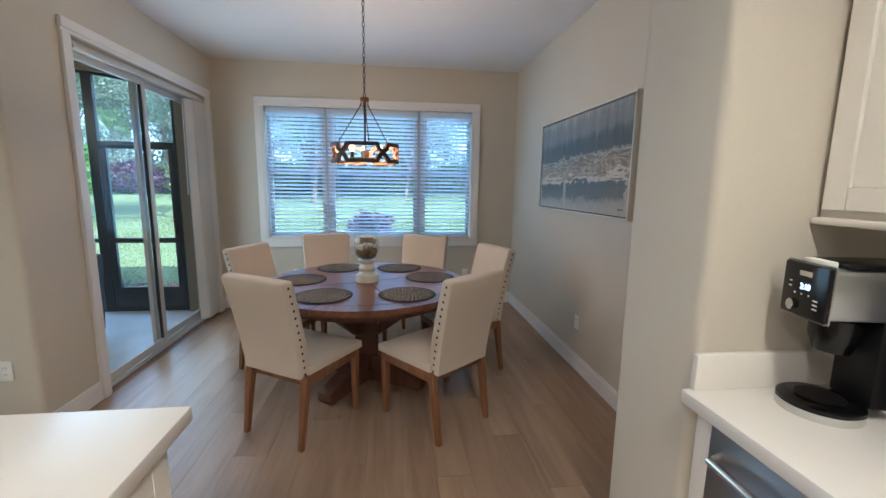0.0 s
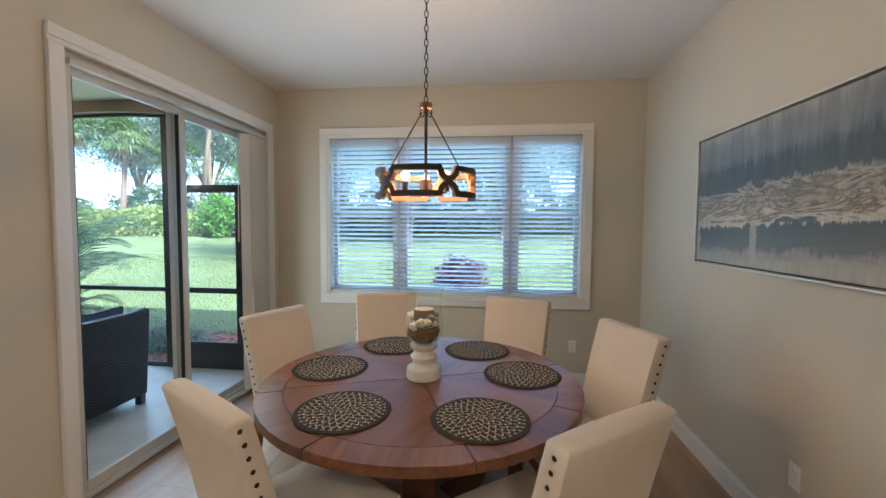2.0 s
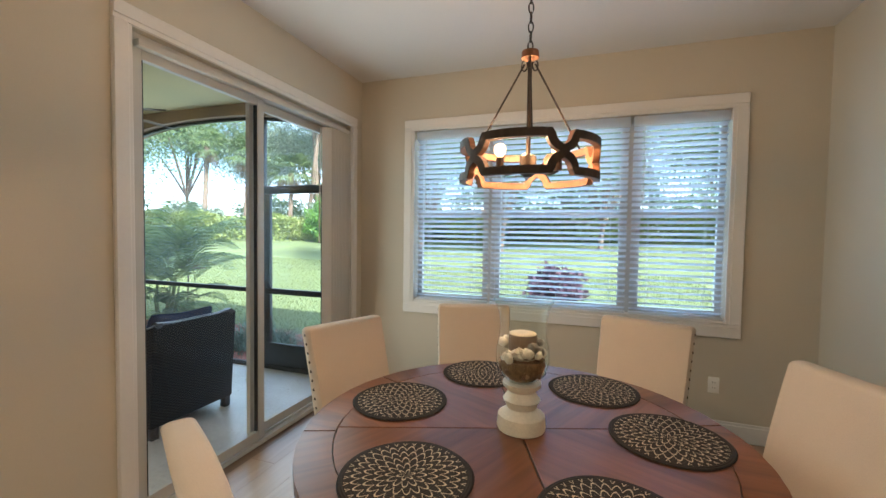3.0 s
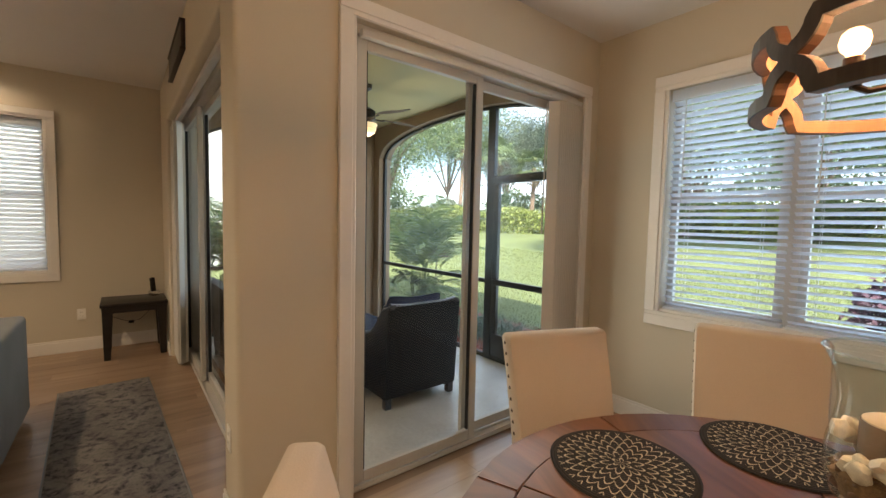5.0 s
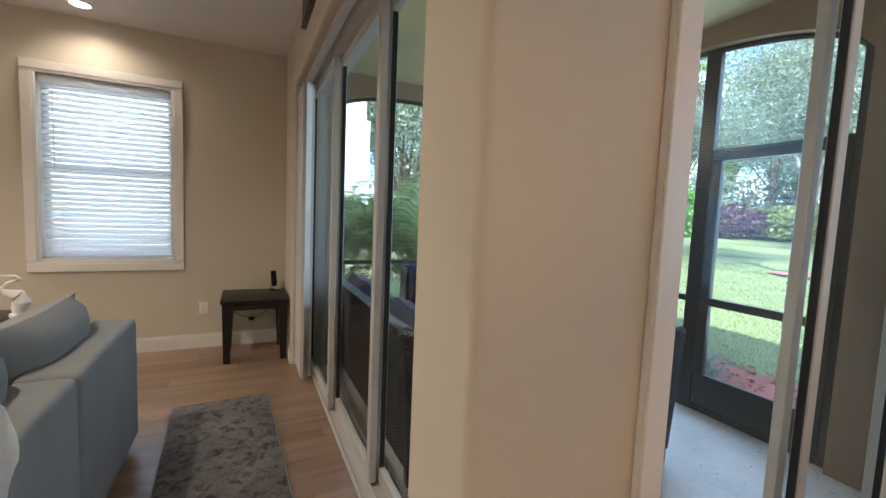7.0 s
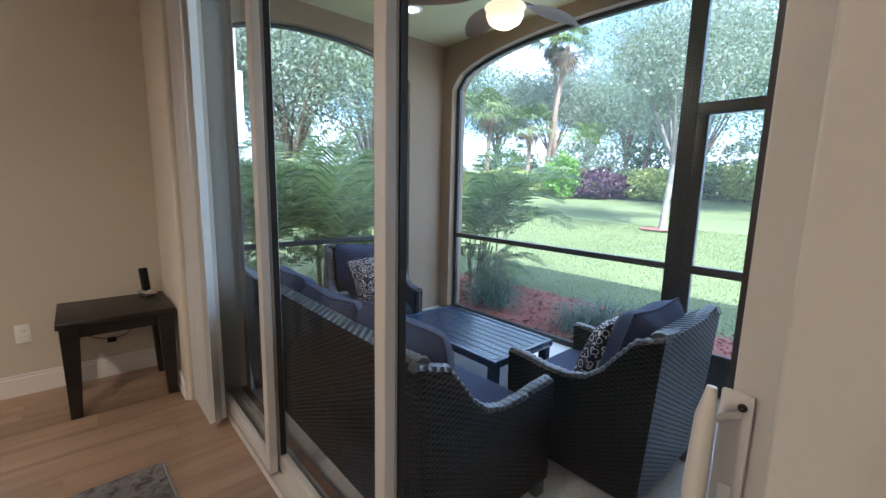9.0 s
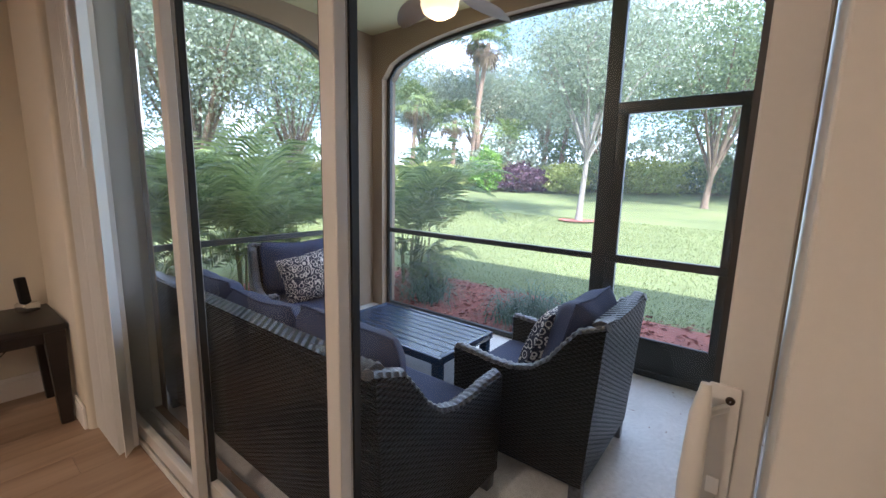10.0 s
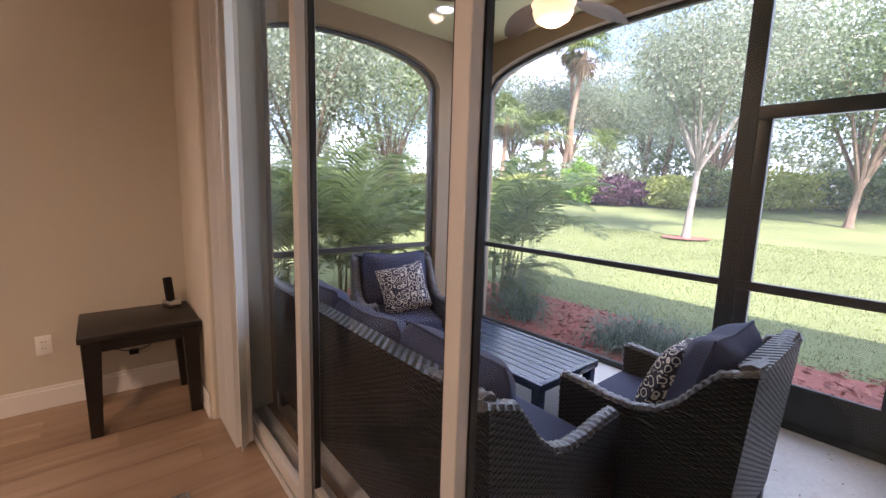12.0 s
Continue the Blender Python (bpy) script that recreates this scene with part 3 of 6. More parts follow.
vane_stack("vertical_blind", "white vertical blind stacked at the living slider", pose(-5.06, YS + 0.068, 0), 18, 2.6)

# ---- dining room things ----
M["linen"] = plain("oat_linen", (0.53, 0.455, 0.37), 0.9, var=0.06, big=3, fine=260, bump=0.35, per_object=0.02)
M["oak"] = wood("chestnut_wood", (0.13, 0.055, 0.022), (0.25, 0.115, 0.05), 0.38, axis=2, grain=40)
M["table"] = wood("table_top_wood", (0.062, 0.023, 0.011), (0.20, 0.080, 0.034), 0.30, axis=0, grain=30, per_object=True, tone=0.10, bump=0.3)
M["table_dark"] = wood("table_base_wood", (0.06, 0.026, 0.014), (0.14, 0.06, 0.032), 0.45, axis=2, grain=26)
M["bronze"] = plain("dark_bronze", (0.05, 0.038, 0.03), 0.4, 0.8, var=0.2, big=12)
M["nail"] = plain("nailhead_bronze", (0.06, 0.04, 0.025), 0.35, 0.9, var=0.2)

TX, TY = -0.215, 2.83


def dining_chair(m, label):
    """Parsons chair: upholstered back and seat, wooden apron and legs, nailheads down the back edges. Faces +y."""
    c = thing("dining_chair", label, "chair", m, "chairs round the table")
    # back: a padded slab that leans away from the seat
    b = bmesh.new()
    rows = []
    for k in range(9):
        z = 0.415 + (0.965 - 0.415) * k / 8
        u = k / 8
        w = 0.212 + 0.018 * u
        y = -0.215 - 0.118 * u ** 1.35
        t = 0.046 - 0.008 * u
        rows.append((z, w, y, t))
    prev = None
    outline = ((-1, 0.62), (-0.965, 0.95), (-0.5, 1.1), (0, 1.15), (0.5, 1.1), (0.965, 0.95), (1, 0.62), (1, -0.75), (0.97, -1.0), (0, -1.05), (-0.97, -1.0), (-1, -0.75))
    for z, w, y, t in rows:
        ring = []
        for sx, sy in outline:
            ring.append(b.verts.new((sx * w, y + sy * t, z)))
        if prev:
            for j in range(12):
                b.faces.new((prev[j], prev[(j + 1) % 12], ring[(j + 1) % 12], ring[j]))
        else:
            b.faces.new(list(reversed(ring)))
        prev = ring
    z, w, y, t = rows[-1]
    for kx, ky, dz in ((0.99, 0.95, 0.008), (0.965, 0.80, 0.016), (0.92, 0.50, 0.021)):
        cap = [b.verts.new((sx * w * kx, y + sy * t * ky, z + dz)) for sx, sy in outline]
        for j in range(12):
            b.faces.new((prev[j], prev[(j + 1) % 12], cap[(j + 1) % 12], cap[j]))
        prev = cap
    b.faces.new(cap)
    part("backrest", b, M["linen"], c)
    # seat pad, domed
    s = bmesh.new()
    n = 10
    grid = [[None] * (n + 1) for _ in range(n + 1)]
    for i in range(n + 1):
        for j in range(n + 1):
            u, v = -1 + 2 * i / n, -1 + 2 * j / n
            dome = 0.03 * (1 - abs(u) ** 4) * (1 - abs(v) ** 4)
            grid[i][j] = s.verts.new((u * (0.235 + 0.008 * v), 0.025 + v * 0.235, 0.468 + dome))
    for i in range(n):
        for j in range(n):
            s.faces.new((grid[i][j], grid[i + 1][j], grid[i + 1][j + 1], grid[i][j + 1]))
    edge = [grid[i][0] for i in range(n)] + [grid[n][j] for j in range(n)] + [grid[n - i][n] for i in range(n)] + [grid[0][n - j] for j in range(n)]
    low = [s.verts.new((v.co.x * 1.01, v.co.y, 0.425)) for v in edge]
    for k in range(len(edge)):
        j = (k + 1) % len(edge)
        s.faces.new((edge[j], edge[k], low[k], low[j]))
    part("seat", s, M["linen"], c)
    ap = box(-0.215, 0.215, -0.225, -0.200, 0.365, 0.424, bevel=0.002)
    add_box(ap, -0.215, 0.215, 0.225, 0.25, 0.365, 0.424, bevel=0.002)
    add_box(ap, -0.232, -0.21, -0.2, 0.225, 0.365, 0.424, bevel=0.002)
    add_box(ap, 0.21, 0.232, -0.2, 0.225, 0.365, 0.424, bevel=0.002)
    part("apron", ap, M["oak"], c, "stained wooden apron")
    for sx in (-1, 1):
        for y, dy in ((-0.215, -0.06), (0.225, 0.0)):
            g = bmesh.new()
            lo = [g.verts.new((sx * 0.212 + a * 0.015, y + dy + e * 0.015, 0)) for a, e in ((-1, -1), (1, -1), (1, 1), (-1, 1))]
            hi = [g.verts.new((sx * 0.212 + a * 0.023, y + e * 0.023, 0.42)) for a, e in ((-1, -1), (1, -1), (1, 1), (-1, 1))]
            for k in range(4):
                g.faces.new((lo[k], lo[(k + 1) % 4], hi[(k + 1) % 4], hi[k]))
            g.faces.new(hi)
            g.faces.new(list(reversed(lo)))
            bmesh.ops.bevel(g, geom=g.edges[:], offset=0.003, segments=1, affect="EDGES")
            part("leg", g, M["oak"], c, "tapered stained wooden leg")
    nm = bmesh.new()
    bmesh.ops.create_icosphere(nm, subdivisions=1, radius=0.0085)
    nail = mesh_of("nailhead", nm, M["nail"], True)
    for sx in (-1, 1):
        for k in range(13):
            u = 0.03 + 0.94 * k / 12
            z = 0.415 + 0.55 * u
            w, y, t = 0.212 + 0.018 * u, -0.215 - 0.118 * u ** 1.35, 0.046 - 0.008 * u
            same("nailhead", nail, c, pose(sx * w, y - 0.15 * t, z) @ Matrix.Diagonal((0.55, 1, 1, 1)))
    return c


def chair_pose(deg, dist, twist=0.0):
    a = radians(deg)
    return pose(TX + dist * math.cos(a), TY + dist * math.sin(a), 0, 0, 0, deg + 90 + twist)


LINEN_CHAIR = "oat linen dining chair with bronze nailheads and chestnut legs"
first = dining_chair(pose(0.005, 0.02, 0) @ chair_pose(-121.5, 0.68), LINEN_CHAIR)
for deg, dist, twist in ((-52, 0.74, 0), (9, 0.75, 12), (60, 0.80, 8), (115, 0.87, -8)):
    copy_thing(first, chair_pose(deg, dist, twist))
copy_thing(first, pose(-0.897, 3.13, 0, 0, 0, -112) @ Matrix.Diagonal((1, 1, 0.985, 1)))

# round pedestal table
tb = thing("round_table", "round chestnut dining table with wedge-cut top and trestle pedestal", "table", pose(TX, TY, 0))
RT = 0.755
for k in range(4):
    w = bmesh.new()
    n = 12
    a0, a1 = radians(90 * k + 20), radians(90 * k + 110)
    ra = RT - 0.115
    ring = [(0.0, 0.0)] + [(ra * math.cos(a0 + (a1 - a0) * j / n), ra * math.sin(a0 + (a1 - a0) * j / n)) for j in range(n + 1)]
    cx, cy = sum(p[0] for p in ring) / len(ring), sum(p[1] for p in ring) / len(ring)
    ring = [(p[0] + (cx - p[0]) * 0.006, p[1] + (cy - p[1]) * 0.006) for p in ring]
    ca, sa = math.cos(-(a0 + a1) / 2), math.sin(-(a0 + a1) / 2)
    loc = [(p[0] * ca - p[1] * sa, p[0] * sa + p[1] * ca) for p in ring]
    lo = [w.verts.new((x, y, -0.03)) for x, y in loc]
    hi = [w.verts.new((x, y, 0.0)) for x, y in loc]
    for j in range(len(loc)):
        i = (j + 1) % len(loc)
        w.faces.new((lo[j], lo[i], hi[i], hi[j]))
    w.faces.new(hi)
    w.faces.new(list(reversed(lo)))
    bmesh.ops.bevel(w, geom=[e for e in w.edges if all(v.co.z > -0.01 for v in e.verts)], offset=0.0015, segments=1, affect="EDGES")
    o = part("top_wedge", w, M["table"], tb)
    o.matrix_basis = pose(0, 0, 0.755, 0, 0, math.degrees((a0 + a1) / 2))
for k in range(8):
    w = bmesh.new()
    n, half = 6, radians(22.5) - 0.002
    pts = [(RT - 0.113, -half + 2 * half * j / n) for j in range(n + 1)] + [(RT, half - 2 * half * j / n) for j in range(n + 1)]
    loc = [(r * math.cos(a) - RT, r * math.sin(a)) for r, a in pts]
    lo = [w.verts.new((x, y, -0.038)) for x, y in loc]
    hi = [w.verts.new((x, y, 0.0)) for x, y in loc]
    for j in range(len(loc)):
        i = (j + 1) % len(loc)
        w.faces.new((lo[j], lo[i], hi[i], hi[j]))
    w.faces.new(hi)
    w.faces.new(list(reversed(lo)))
    bmesh.ops.bevel(w, geom=[e for e in w.edges if all(v.co.z > -0.01 for v in e.verts)], offset=0.003, segments=2, affect="EDGES")
    o = part("rim_segment", w, M["table"], tb)
    a = radians(45 * k)
    o.matrix_basis = pose(RT * math.cos(a), RT * math.sin(a), 0.755, 0, 0, 45 * k)
part("apron_ring", lathe([(0.66, 0.716), (0.66, 0.655), (0.63, 0.655), (0.63, 0.716)], 40), M["table_dark"], tb)
part("column", box(-0.085, 0.085, -0.085, 0.085, 0.1, 0.70, bevel=0.008), M["table_dark"], tb)
for k in range(4):
    a = radians(90 * k + 58)
    ux, uy = math.cos(a), math.sin(a)
    f = bmesh.new()
    add_prism(f, [(0.06, 0.0), (0.47, 0.0), (0.50, 0.03), (0.50, 0.085), (0.44, 0.10), (0.20, 0.17), (0.06, 0.20)], -0.055, 0.055)
    bmesh.ops.bevel(f, geom=f.edges[:], offset=0.005, segments=1, affect="EDGES")
    o = part("foot", f, M["table_dark"], tb)
    o.matrix_basis = pose(0, 0, 0, 0, 0, 90 * k + 58)
    f = bmesh.new()
    add_prism(f, [(0.07, 0.40), (0.13, 0.37), (0.50, 0.655), (0.50, 0.70), (0.40, 0.70)], -0.04, 0.04)
    bmesh.ops.bevel(f, geom=f.edges[:], offset=0.004, segments=1, affect="EDGES")
    o = part("brace", f, M["table_dark"], tb)
    o.matrix_basis = pose(0, 0, 0, 0, 0, 90 * k + 58)

# round woven placemats: concentric braid with a pale medallion pattern
m, n, l, p = node_mat("placemat_weave")
tc = n.new("ShaderNodeTexCoord")
sep = n.new("ShaderNodeSeparateXYZ")
l.new(tc.outputs["Object"], sep.inputs[0])


def math_node(op, a, b=None, c=None):
    q = n.new("ShaderNodeMath")
    q.operation = op
    for k, v in enumerate((a, b, c)):
        if v is None:
            continue
        if isinstance(v, (int, float)):
            q.inputs[k].default_value = v
        else:
            l.new(v, q.inputs[k])
    return q.outputs[0]


rr = math_node("SQRT", math_node("ADD", math_node("MULTIPLY", sep.outputs[0], sep.outputs[0]), math_node("MULTIPLY", sep.outputs[1], sep.outputs[1])))
th = math_node("ARCTAN2", sep.outputs[1], sep.outputs[0])
band = math_node("DIVIDE", rr, 0.0315)
bi, bv = math_node("FLOOR", band), math_node("FRACT", band)
petals = math_node("ABSOLUTE", math_node("SINE", math_node("MULTIPLY", th, math_node("MULTIPLY_ADD", bi, 3.0, 3.0))))
outline = math_node("SUBTRACT", 0.30, math_node("ABSOLUTE", math_node("SUBTRACT", bv, math_node("MULTIPLY", petals, 0.8))))
inner = math_node("SUBTRACT", math_node("MULTIPLY", petals, 0.42), math_node("ADD", math_node("ABSOLUTE", math_node("SUBTRACT", bv, 0.22)), 0.22))
patt = math_node("MAXIMUM", outline, inner)
vecp = n.new("ShaderNodeMapping")
l.new(tc.outputs["Object"], vecp.inputs["Vector"])
nz = noise_node(n, l, vecp.outputs["Vector"], 120, 2)
mask = math_node("GREATER_THAN", math_node("ADD", patt, math_node("MULTIPLY", nz.outputs["Fac"], 0.10)), 0.25)
edge = math_node("LESS_THAN", rr, 0.172)
mask = math_node("MULTIPLY", mask, edge)
mixc = n.new("ShaderNodeMixRGB")
mixc.inputs["Color1"].default_value, mixc.inputs["Color2"].default_value = (0.013, 0.010, 0.008, 1), (0.46, 0.38, 0.27, 1)
l.new(mask, mixc.inputs["Fac"])
l.new(mixc.outputs["Color"], p.inputs["Base Color"])
p.inputs["Roughness"].default_value = 0.9
bump_to(n, l, p, math_node("SINE", math_node("MULTIPLY", rr, 2 * math.pi / 0.008)), 0.5, 0.002)
M["mat"] = m


def placemat(deg, dist, spin):
    a = radians(deg)
    pm = thing("placemat", "round dark woven placemat with a pale medallion pattern", "placemat", pose(TX + dist * math.cos(a), TY + dist * math.sin(a), 0.756, 0, 0, spin), "placemats on the table")
    b = bmesh.new()
    k = 48
    prof = [(0.0, 0.006), (0.06, 0.006), (0.12, 0.006), (0.178, 0.006), (0.188, 0.005), (0.192, 0.002), (0.188, 0.0), (0.1, 0.0)]
    rings = []
    for r, z in prof:
        rings.append([b.verts.new((max(r, 0.0005) * (1 + 0.008 * math.sin(5 * 2 * math.pi * j / k)) * math.cos(2 * math.pi * j / k), max(r, 0.0005) * (1 + 0.008 * math.sin(5 * 2 * math.pi * j / k)) * math.sin(2 * math.pi * j / k), z)) for j in range(k)])
    for u, v in zip(rings, rings[1:]):
        for j in range(k):
            b.faces.new((u[j], u[(j + 1) % k], v[(j + 1) % k], v[j]))
    part("woven_disc", b, M["mat"], pm)
    return pm


for deg, dist, spin in ((238, 0.48, 5), (306, 0.50, 20), (12, 0.50, 50), (62, 0.54, 80), (117, 0.57, 15), (172, 0.50, 33)):
    placemat(deg, dist, spin)

# hurricane vase with shells and a candle
M["ceramic"] = plain("crackled_cream_ceramic", (0.68, 0.63, 0.52), 0.45, var=0.12, big=14, fine=120, bump=0.2)
M["vase_glass"] = glass("vase_glass", (0.93, 0.97, 0.95), 0.0, 1.8)
M["wax"] = plain("candle_wax", (0.72, 0.62, 0.46), 0.5, var=0.05)
M["candle_band"] = plain("candle_bark_band", (0.20, 0.13, 0.08), 0.6, var=0.2)
vs = thing("hurricane_vase", "glass hurricane on a cream baluster base filled with shells", "vase", pose(TX + 0.005, TY + 0.01, 0.756))
part("base", lathe([(0.001, 0), (0.083, 0), (0.086, 0.012), (0.082, 0.05), (0.062, 0.062), (0.052, 0.075), (0.058, 0.09), (0.066, 0.105), (0.054, 0.12), (0.048, 0.135), (0.066, 0.152), (0.068, 0.165), (0.001, 0.166)], 28), M["ceramic"], vs)
g = part("glass_bowl", lathe([(0.001, 0.168), (0.05, 0.17), (0.082, 0.20), (0.094, 0.24), (0.092, 0.29), (0.083, 0.33), (0.08, 0.37), (0.088, 0.42), (0.104, 0.455)], 32), M["vase_glass"], vs)
g.visible_shadow = False
part("rim", tube([(0.104 * math.cos(q), 0.104 * math.sin(q), 0.455) for q in [2 * math.pi * j / 32 for j in range(32)]], 0.0022, 6, True), M["vase_glass"], vs)
shell_cols = [plain("shell_%s" % nme, c, 0.45, var=0.2, big=40) for nme, c in (("white", (0.72, 0.66, 0.55)), ("tan", (0.40, 0.26, 0.15)), ("brown", (0.16, 0.09, 0.05)), ("grey", (0.25, 0.23, 0.20)))]
rnd = random.Random(5)
for k in range(96):
    upper = k % 3 == 0
    z = rnd.uniform(0.255, 0.305) if upper else rnd.uniform(0.184, 0.25)
    rmax = 0.052 if z < 0.20 else 0.076
    rr0, aa = rmax * math.sqrt(rnd.uniform(0.55, 1)), rnd.uniform(0, 6.28)
    q = bmesh.new()
    bmesh.ops.create_icosphere(q, subdivisions=2 if upper else 1, radius=rnd.uniform(0.015, 0.021) if upper else rnd.uniform(0.009, 0.015))
    for v in q.verts:
        v.co *= 1 + 0.10 * math.sin(9 * v.co.x * 40 + 5 * v.co.y * 40)
        v.co.z *= 0.65
    o = part("shell", q, shell_cols[rnd.choice((1, 1, 2, 2, 0)) if z < 0.25 else rnd.choice((0, 0, 0, 3))], vs)
    o.matrix_basis = pose(rr0 * math.cos(aa), rr0 * math.sin(aa), z, rnd.uniform(0, 180), rnd.uniform(0, 180), 0)
part("shell_bed", lathe([(0.001, 0.175), (0.045, 0.176), (0.070, 0.20), (0.080, 0.23), (0.078, 0.25), (0.001, 0.252)], 24), plain("shell_grit", (0.20, 0.12, 0.055), 0.8, var=0.6, big=60, fine=160, bump=1.0), vs, "fine brown shell grit")
part("candle", lathe([(0.001, 0.25), (0.047, 0.25), (0.047, 0.338), (0.042, 0.341), (0.001, 0.337)], 24), M["wax"], vs)
part("candle_wrap", lathe([(0.048, 0.255), (0.0495, 0.257), (0.0495, 0.334), (0.048, 0.336)], 24), M["candle_band"], vs)

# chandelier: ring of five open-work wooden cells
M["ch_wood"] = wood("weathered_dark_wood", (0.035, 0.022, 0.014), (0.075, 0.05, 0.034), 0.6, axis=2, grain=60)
# inner faces: pale wood with the bulbs' orange glow mixed into the colour
M["ch_inner"] = wood("pale_glow_tinted_wood", (0.13, 0.056, 0.024), (0.22, 0.105, 0.05), 0.6, axis=2, grain=60)
M["bulb"] = emitter("warm_bulb", (1.0, 0.60, 0.27), 1.9)
CX, CY, CZ = -0.215, 2.905, 1.70
ch = thing("chandelier", "drum chandelier of dark open-work wood with lit bulbs", "chandelier", pose(CX, CY, 0, 0, 0, 0))
RC, HC, SW, TH = 0.232, 0.070, 0.0130, 0.016
for k in range(5):
    a0 = 72 * k - 20
    half = 36.0
    path = []
    hh = HC - SW
    arc = [(36 - 10 * math.sqrt(max(0.0, 1 - ((hh - q) / 0.046) ** 2)), q) for q in (hh - 0.046 * v for v in (0.15, 0.4, 0.65, 0.82, 0.94))]
    for s in range(7):
        path.append((-26 + 52 * s / 6, hh))
    path += arc + [(36.4, 0.004), (36.4, -0.004)] + [(d, -z) for d, z in reversed(arc)]
    for s in range(7):
        path.append((26 - 52 * s / 6, -hh))
    path += [(-d, -z) for d, z in arc] + [(-36.4, -0.004), (-36.4, 0.004)] + [(-d, z) for d, z in reversed(arc)]
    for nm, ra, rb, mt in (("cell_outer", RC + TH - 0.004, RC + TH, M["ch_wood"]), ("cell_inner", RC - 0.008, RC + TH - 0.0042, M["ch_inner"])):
        b = bmesh.new()
        n_p = len(path)
        pts = [Vector((radians(d) * RC, z)) for d, z in path]
        rings = []
        for j in range(n_p):
            d = (pts[(j + 1) % n_p] - pts[j - 1]).normalized()
            nn = Vector((-d.y, d.x)) * SW
            rr4 = []
            for q, rad in ((pts[j] + nn, rb), (pts[j] - nn, rb), (pts[j] - nn, ra), (pts[j] + nn, ra)):
                an = q.x / RC + radians(a0)
                rr4.append(b.verts.new((rad * math.cos(an), rad * math.sin(an), CZ + q.y)))
            rings.append(rr4)
        for j in range(n_p):
            u, v = rings[j], rings[(j + 1) % n_p]
            for i in range(4):
                b.faces.new((u[i], u[(i + 1) % 4], v[(i + 1) % 4], v[i]))
        part(nm, b, mt, ch, "pale inner face of the ring with bulb glow in its tint" if nm == "cell_inner" else "", smooth=False)
part("stem", tube([(0, 0, CZ + 0.02), (0, 0, 2.07)], 0.008, 8), M["bronze"], ch)
part("cap", lathe([(0.001, 2.10), (0.03, 2.10), (0.032, 2.075), (0.012, 2.065), (0.001, 2.065)], 20), M["ch_inner"], ch)
part("hub", lathe([(0.001, CZ + 0.03), (0.03, CZ + 0.025), (0.03, CZ - 0.035), (0.012, CZ - 0.05), (0.001, CZ - 0.05)], 16), M["bronze"], ch)
for k in range(3):
    a = radians(120 * k + 40)
    ca, sa = math.cos(a), math.sin(a)
    part("rod", tube([(0.022 * ca, 0.022 * sa, 2.06), (0.236 * ca, 0.236 * sa, CZ + HC - 0.01)], 0.0035, 6), M["bronze"], ch)
    part("link_ring", tube([(0.022 * ca + 0.012 * math.cos(q) * ca, 0.022 * sa + 0.012 * math.cos(q) * sa, 2.055 + 0.02 * math.sin(q)) for q in [2 * math.pi * j / 10 for j in range(10)]], 0.003, 5, True), M["bronze"], ch)
    a += radians(60)
    ca, sa = math.cos(a), math.sin(a)
    arm = part("arm", tube([(0.02 * ca, 0.02 * sa, CZ - 0.03), (0.09 * ca, 0.09 * sa, CZ - 0.045), (0.115 * ca, 0.115 * sa, CZ - 0.035)], 0.006, 6), M["bronze"], ch)
    part("socket", lathe([(0.001, -0.035), (0.014, -0.035), (0.014, 0.012), (0.001, 0.012)], 12, (0.115 * ca, 0.115 * sa, CZ)), M["bronze"], arm)
    bl = part("bulb", lathe([(0.001, 0.002), (0.009, 0.004), (0.012, 0.010), (0.019, 0.018), (0.0215, 0.030), (0.019, 0.042), (0.011, 0.050), (0.001, 0.052)], 14, (0.115 * ca, 0.115 * sa, CZ + 0.01)), M["bulb"], arm, "glowing warm bulb")
    bl.visible_shadow = False
    lamp("chandelier_glow", "POINT", 3.3, (1.0, 0.54, 0.25), pose(CX + 0.115 * ca, CY + 0.115 * sa, CZ + 0.045), radius=0.025)
z, k = 2.10, 0
link = mesh_of("chain_link", tube([(0.009 * math.cos(q), 0, 0.02 * math.sin(q)) for q in [2 * math.pi * j / 12 for j in range(12)]], 0.0028, 5, True), M["bronze"], True)
while z < 2.775:
    same("chain_link", link, ch, pose(0, 0, z + 0.018, 0, 0, 90 * (k % 2) + 20))
    z, k = z + 0.034, k + 1
part("canopy", lathe([(0.001, 2.775), (0.03, 2.775), (0.055, 2.80), (0.06, 2.819), (0.001, 2.819)], 24), M["bronze"], ch)

# canvas in a pale floating frame: a misty lake, painted in broad strokes
m, n, l, p = node_mat("abstract_landscape")
tc = n.new("ShaderNodeTexCoord")
sep = n.new("ShaderNodeSeparateXYZ")
l.new(tc.outputs["Object"], sep.inputs[0])
mp1 = n.new("ShaderNodeMapping")
mp1.inputs["Scale"].default_value = (1, 1.1, 5.5)
l.new(tc.outputs["Object"], mp1.inputs["Vector"])
n1 = noise_node(n, l, mp1.outputs["Vector"], 2.6, 6, 0.62, 1.3)
mp2 = n.new("ShaderNodeMapping")
mp2.inputs["Scale"].default_value = (1, 10, 0.9)
l.new(tc.outputs["Object"], mp2.inputs["Vector"])
n2 = noise_node(n, l, mp2.outputs["Vector"], 2.2, 5, 0.6, 0.8)
height = math_node("MULTIPLY_ADD", sep.outputs[2], 1.0 / 0.74, 0.5)
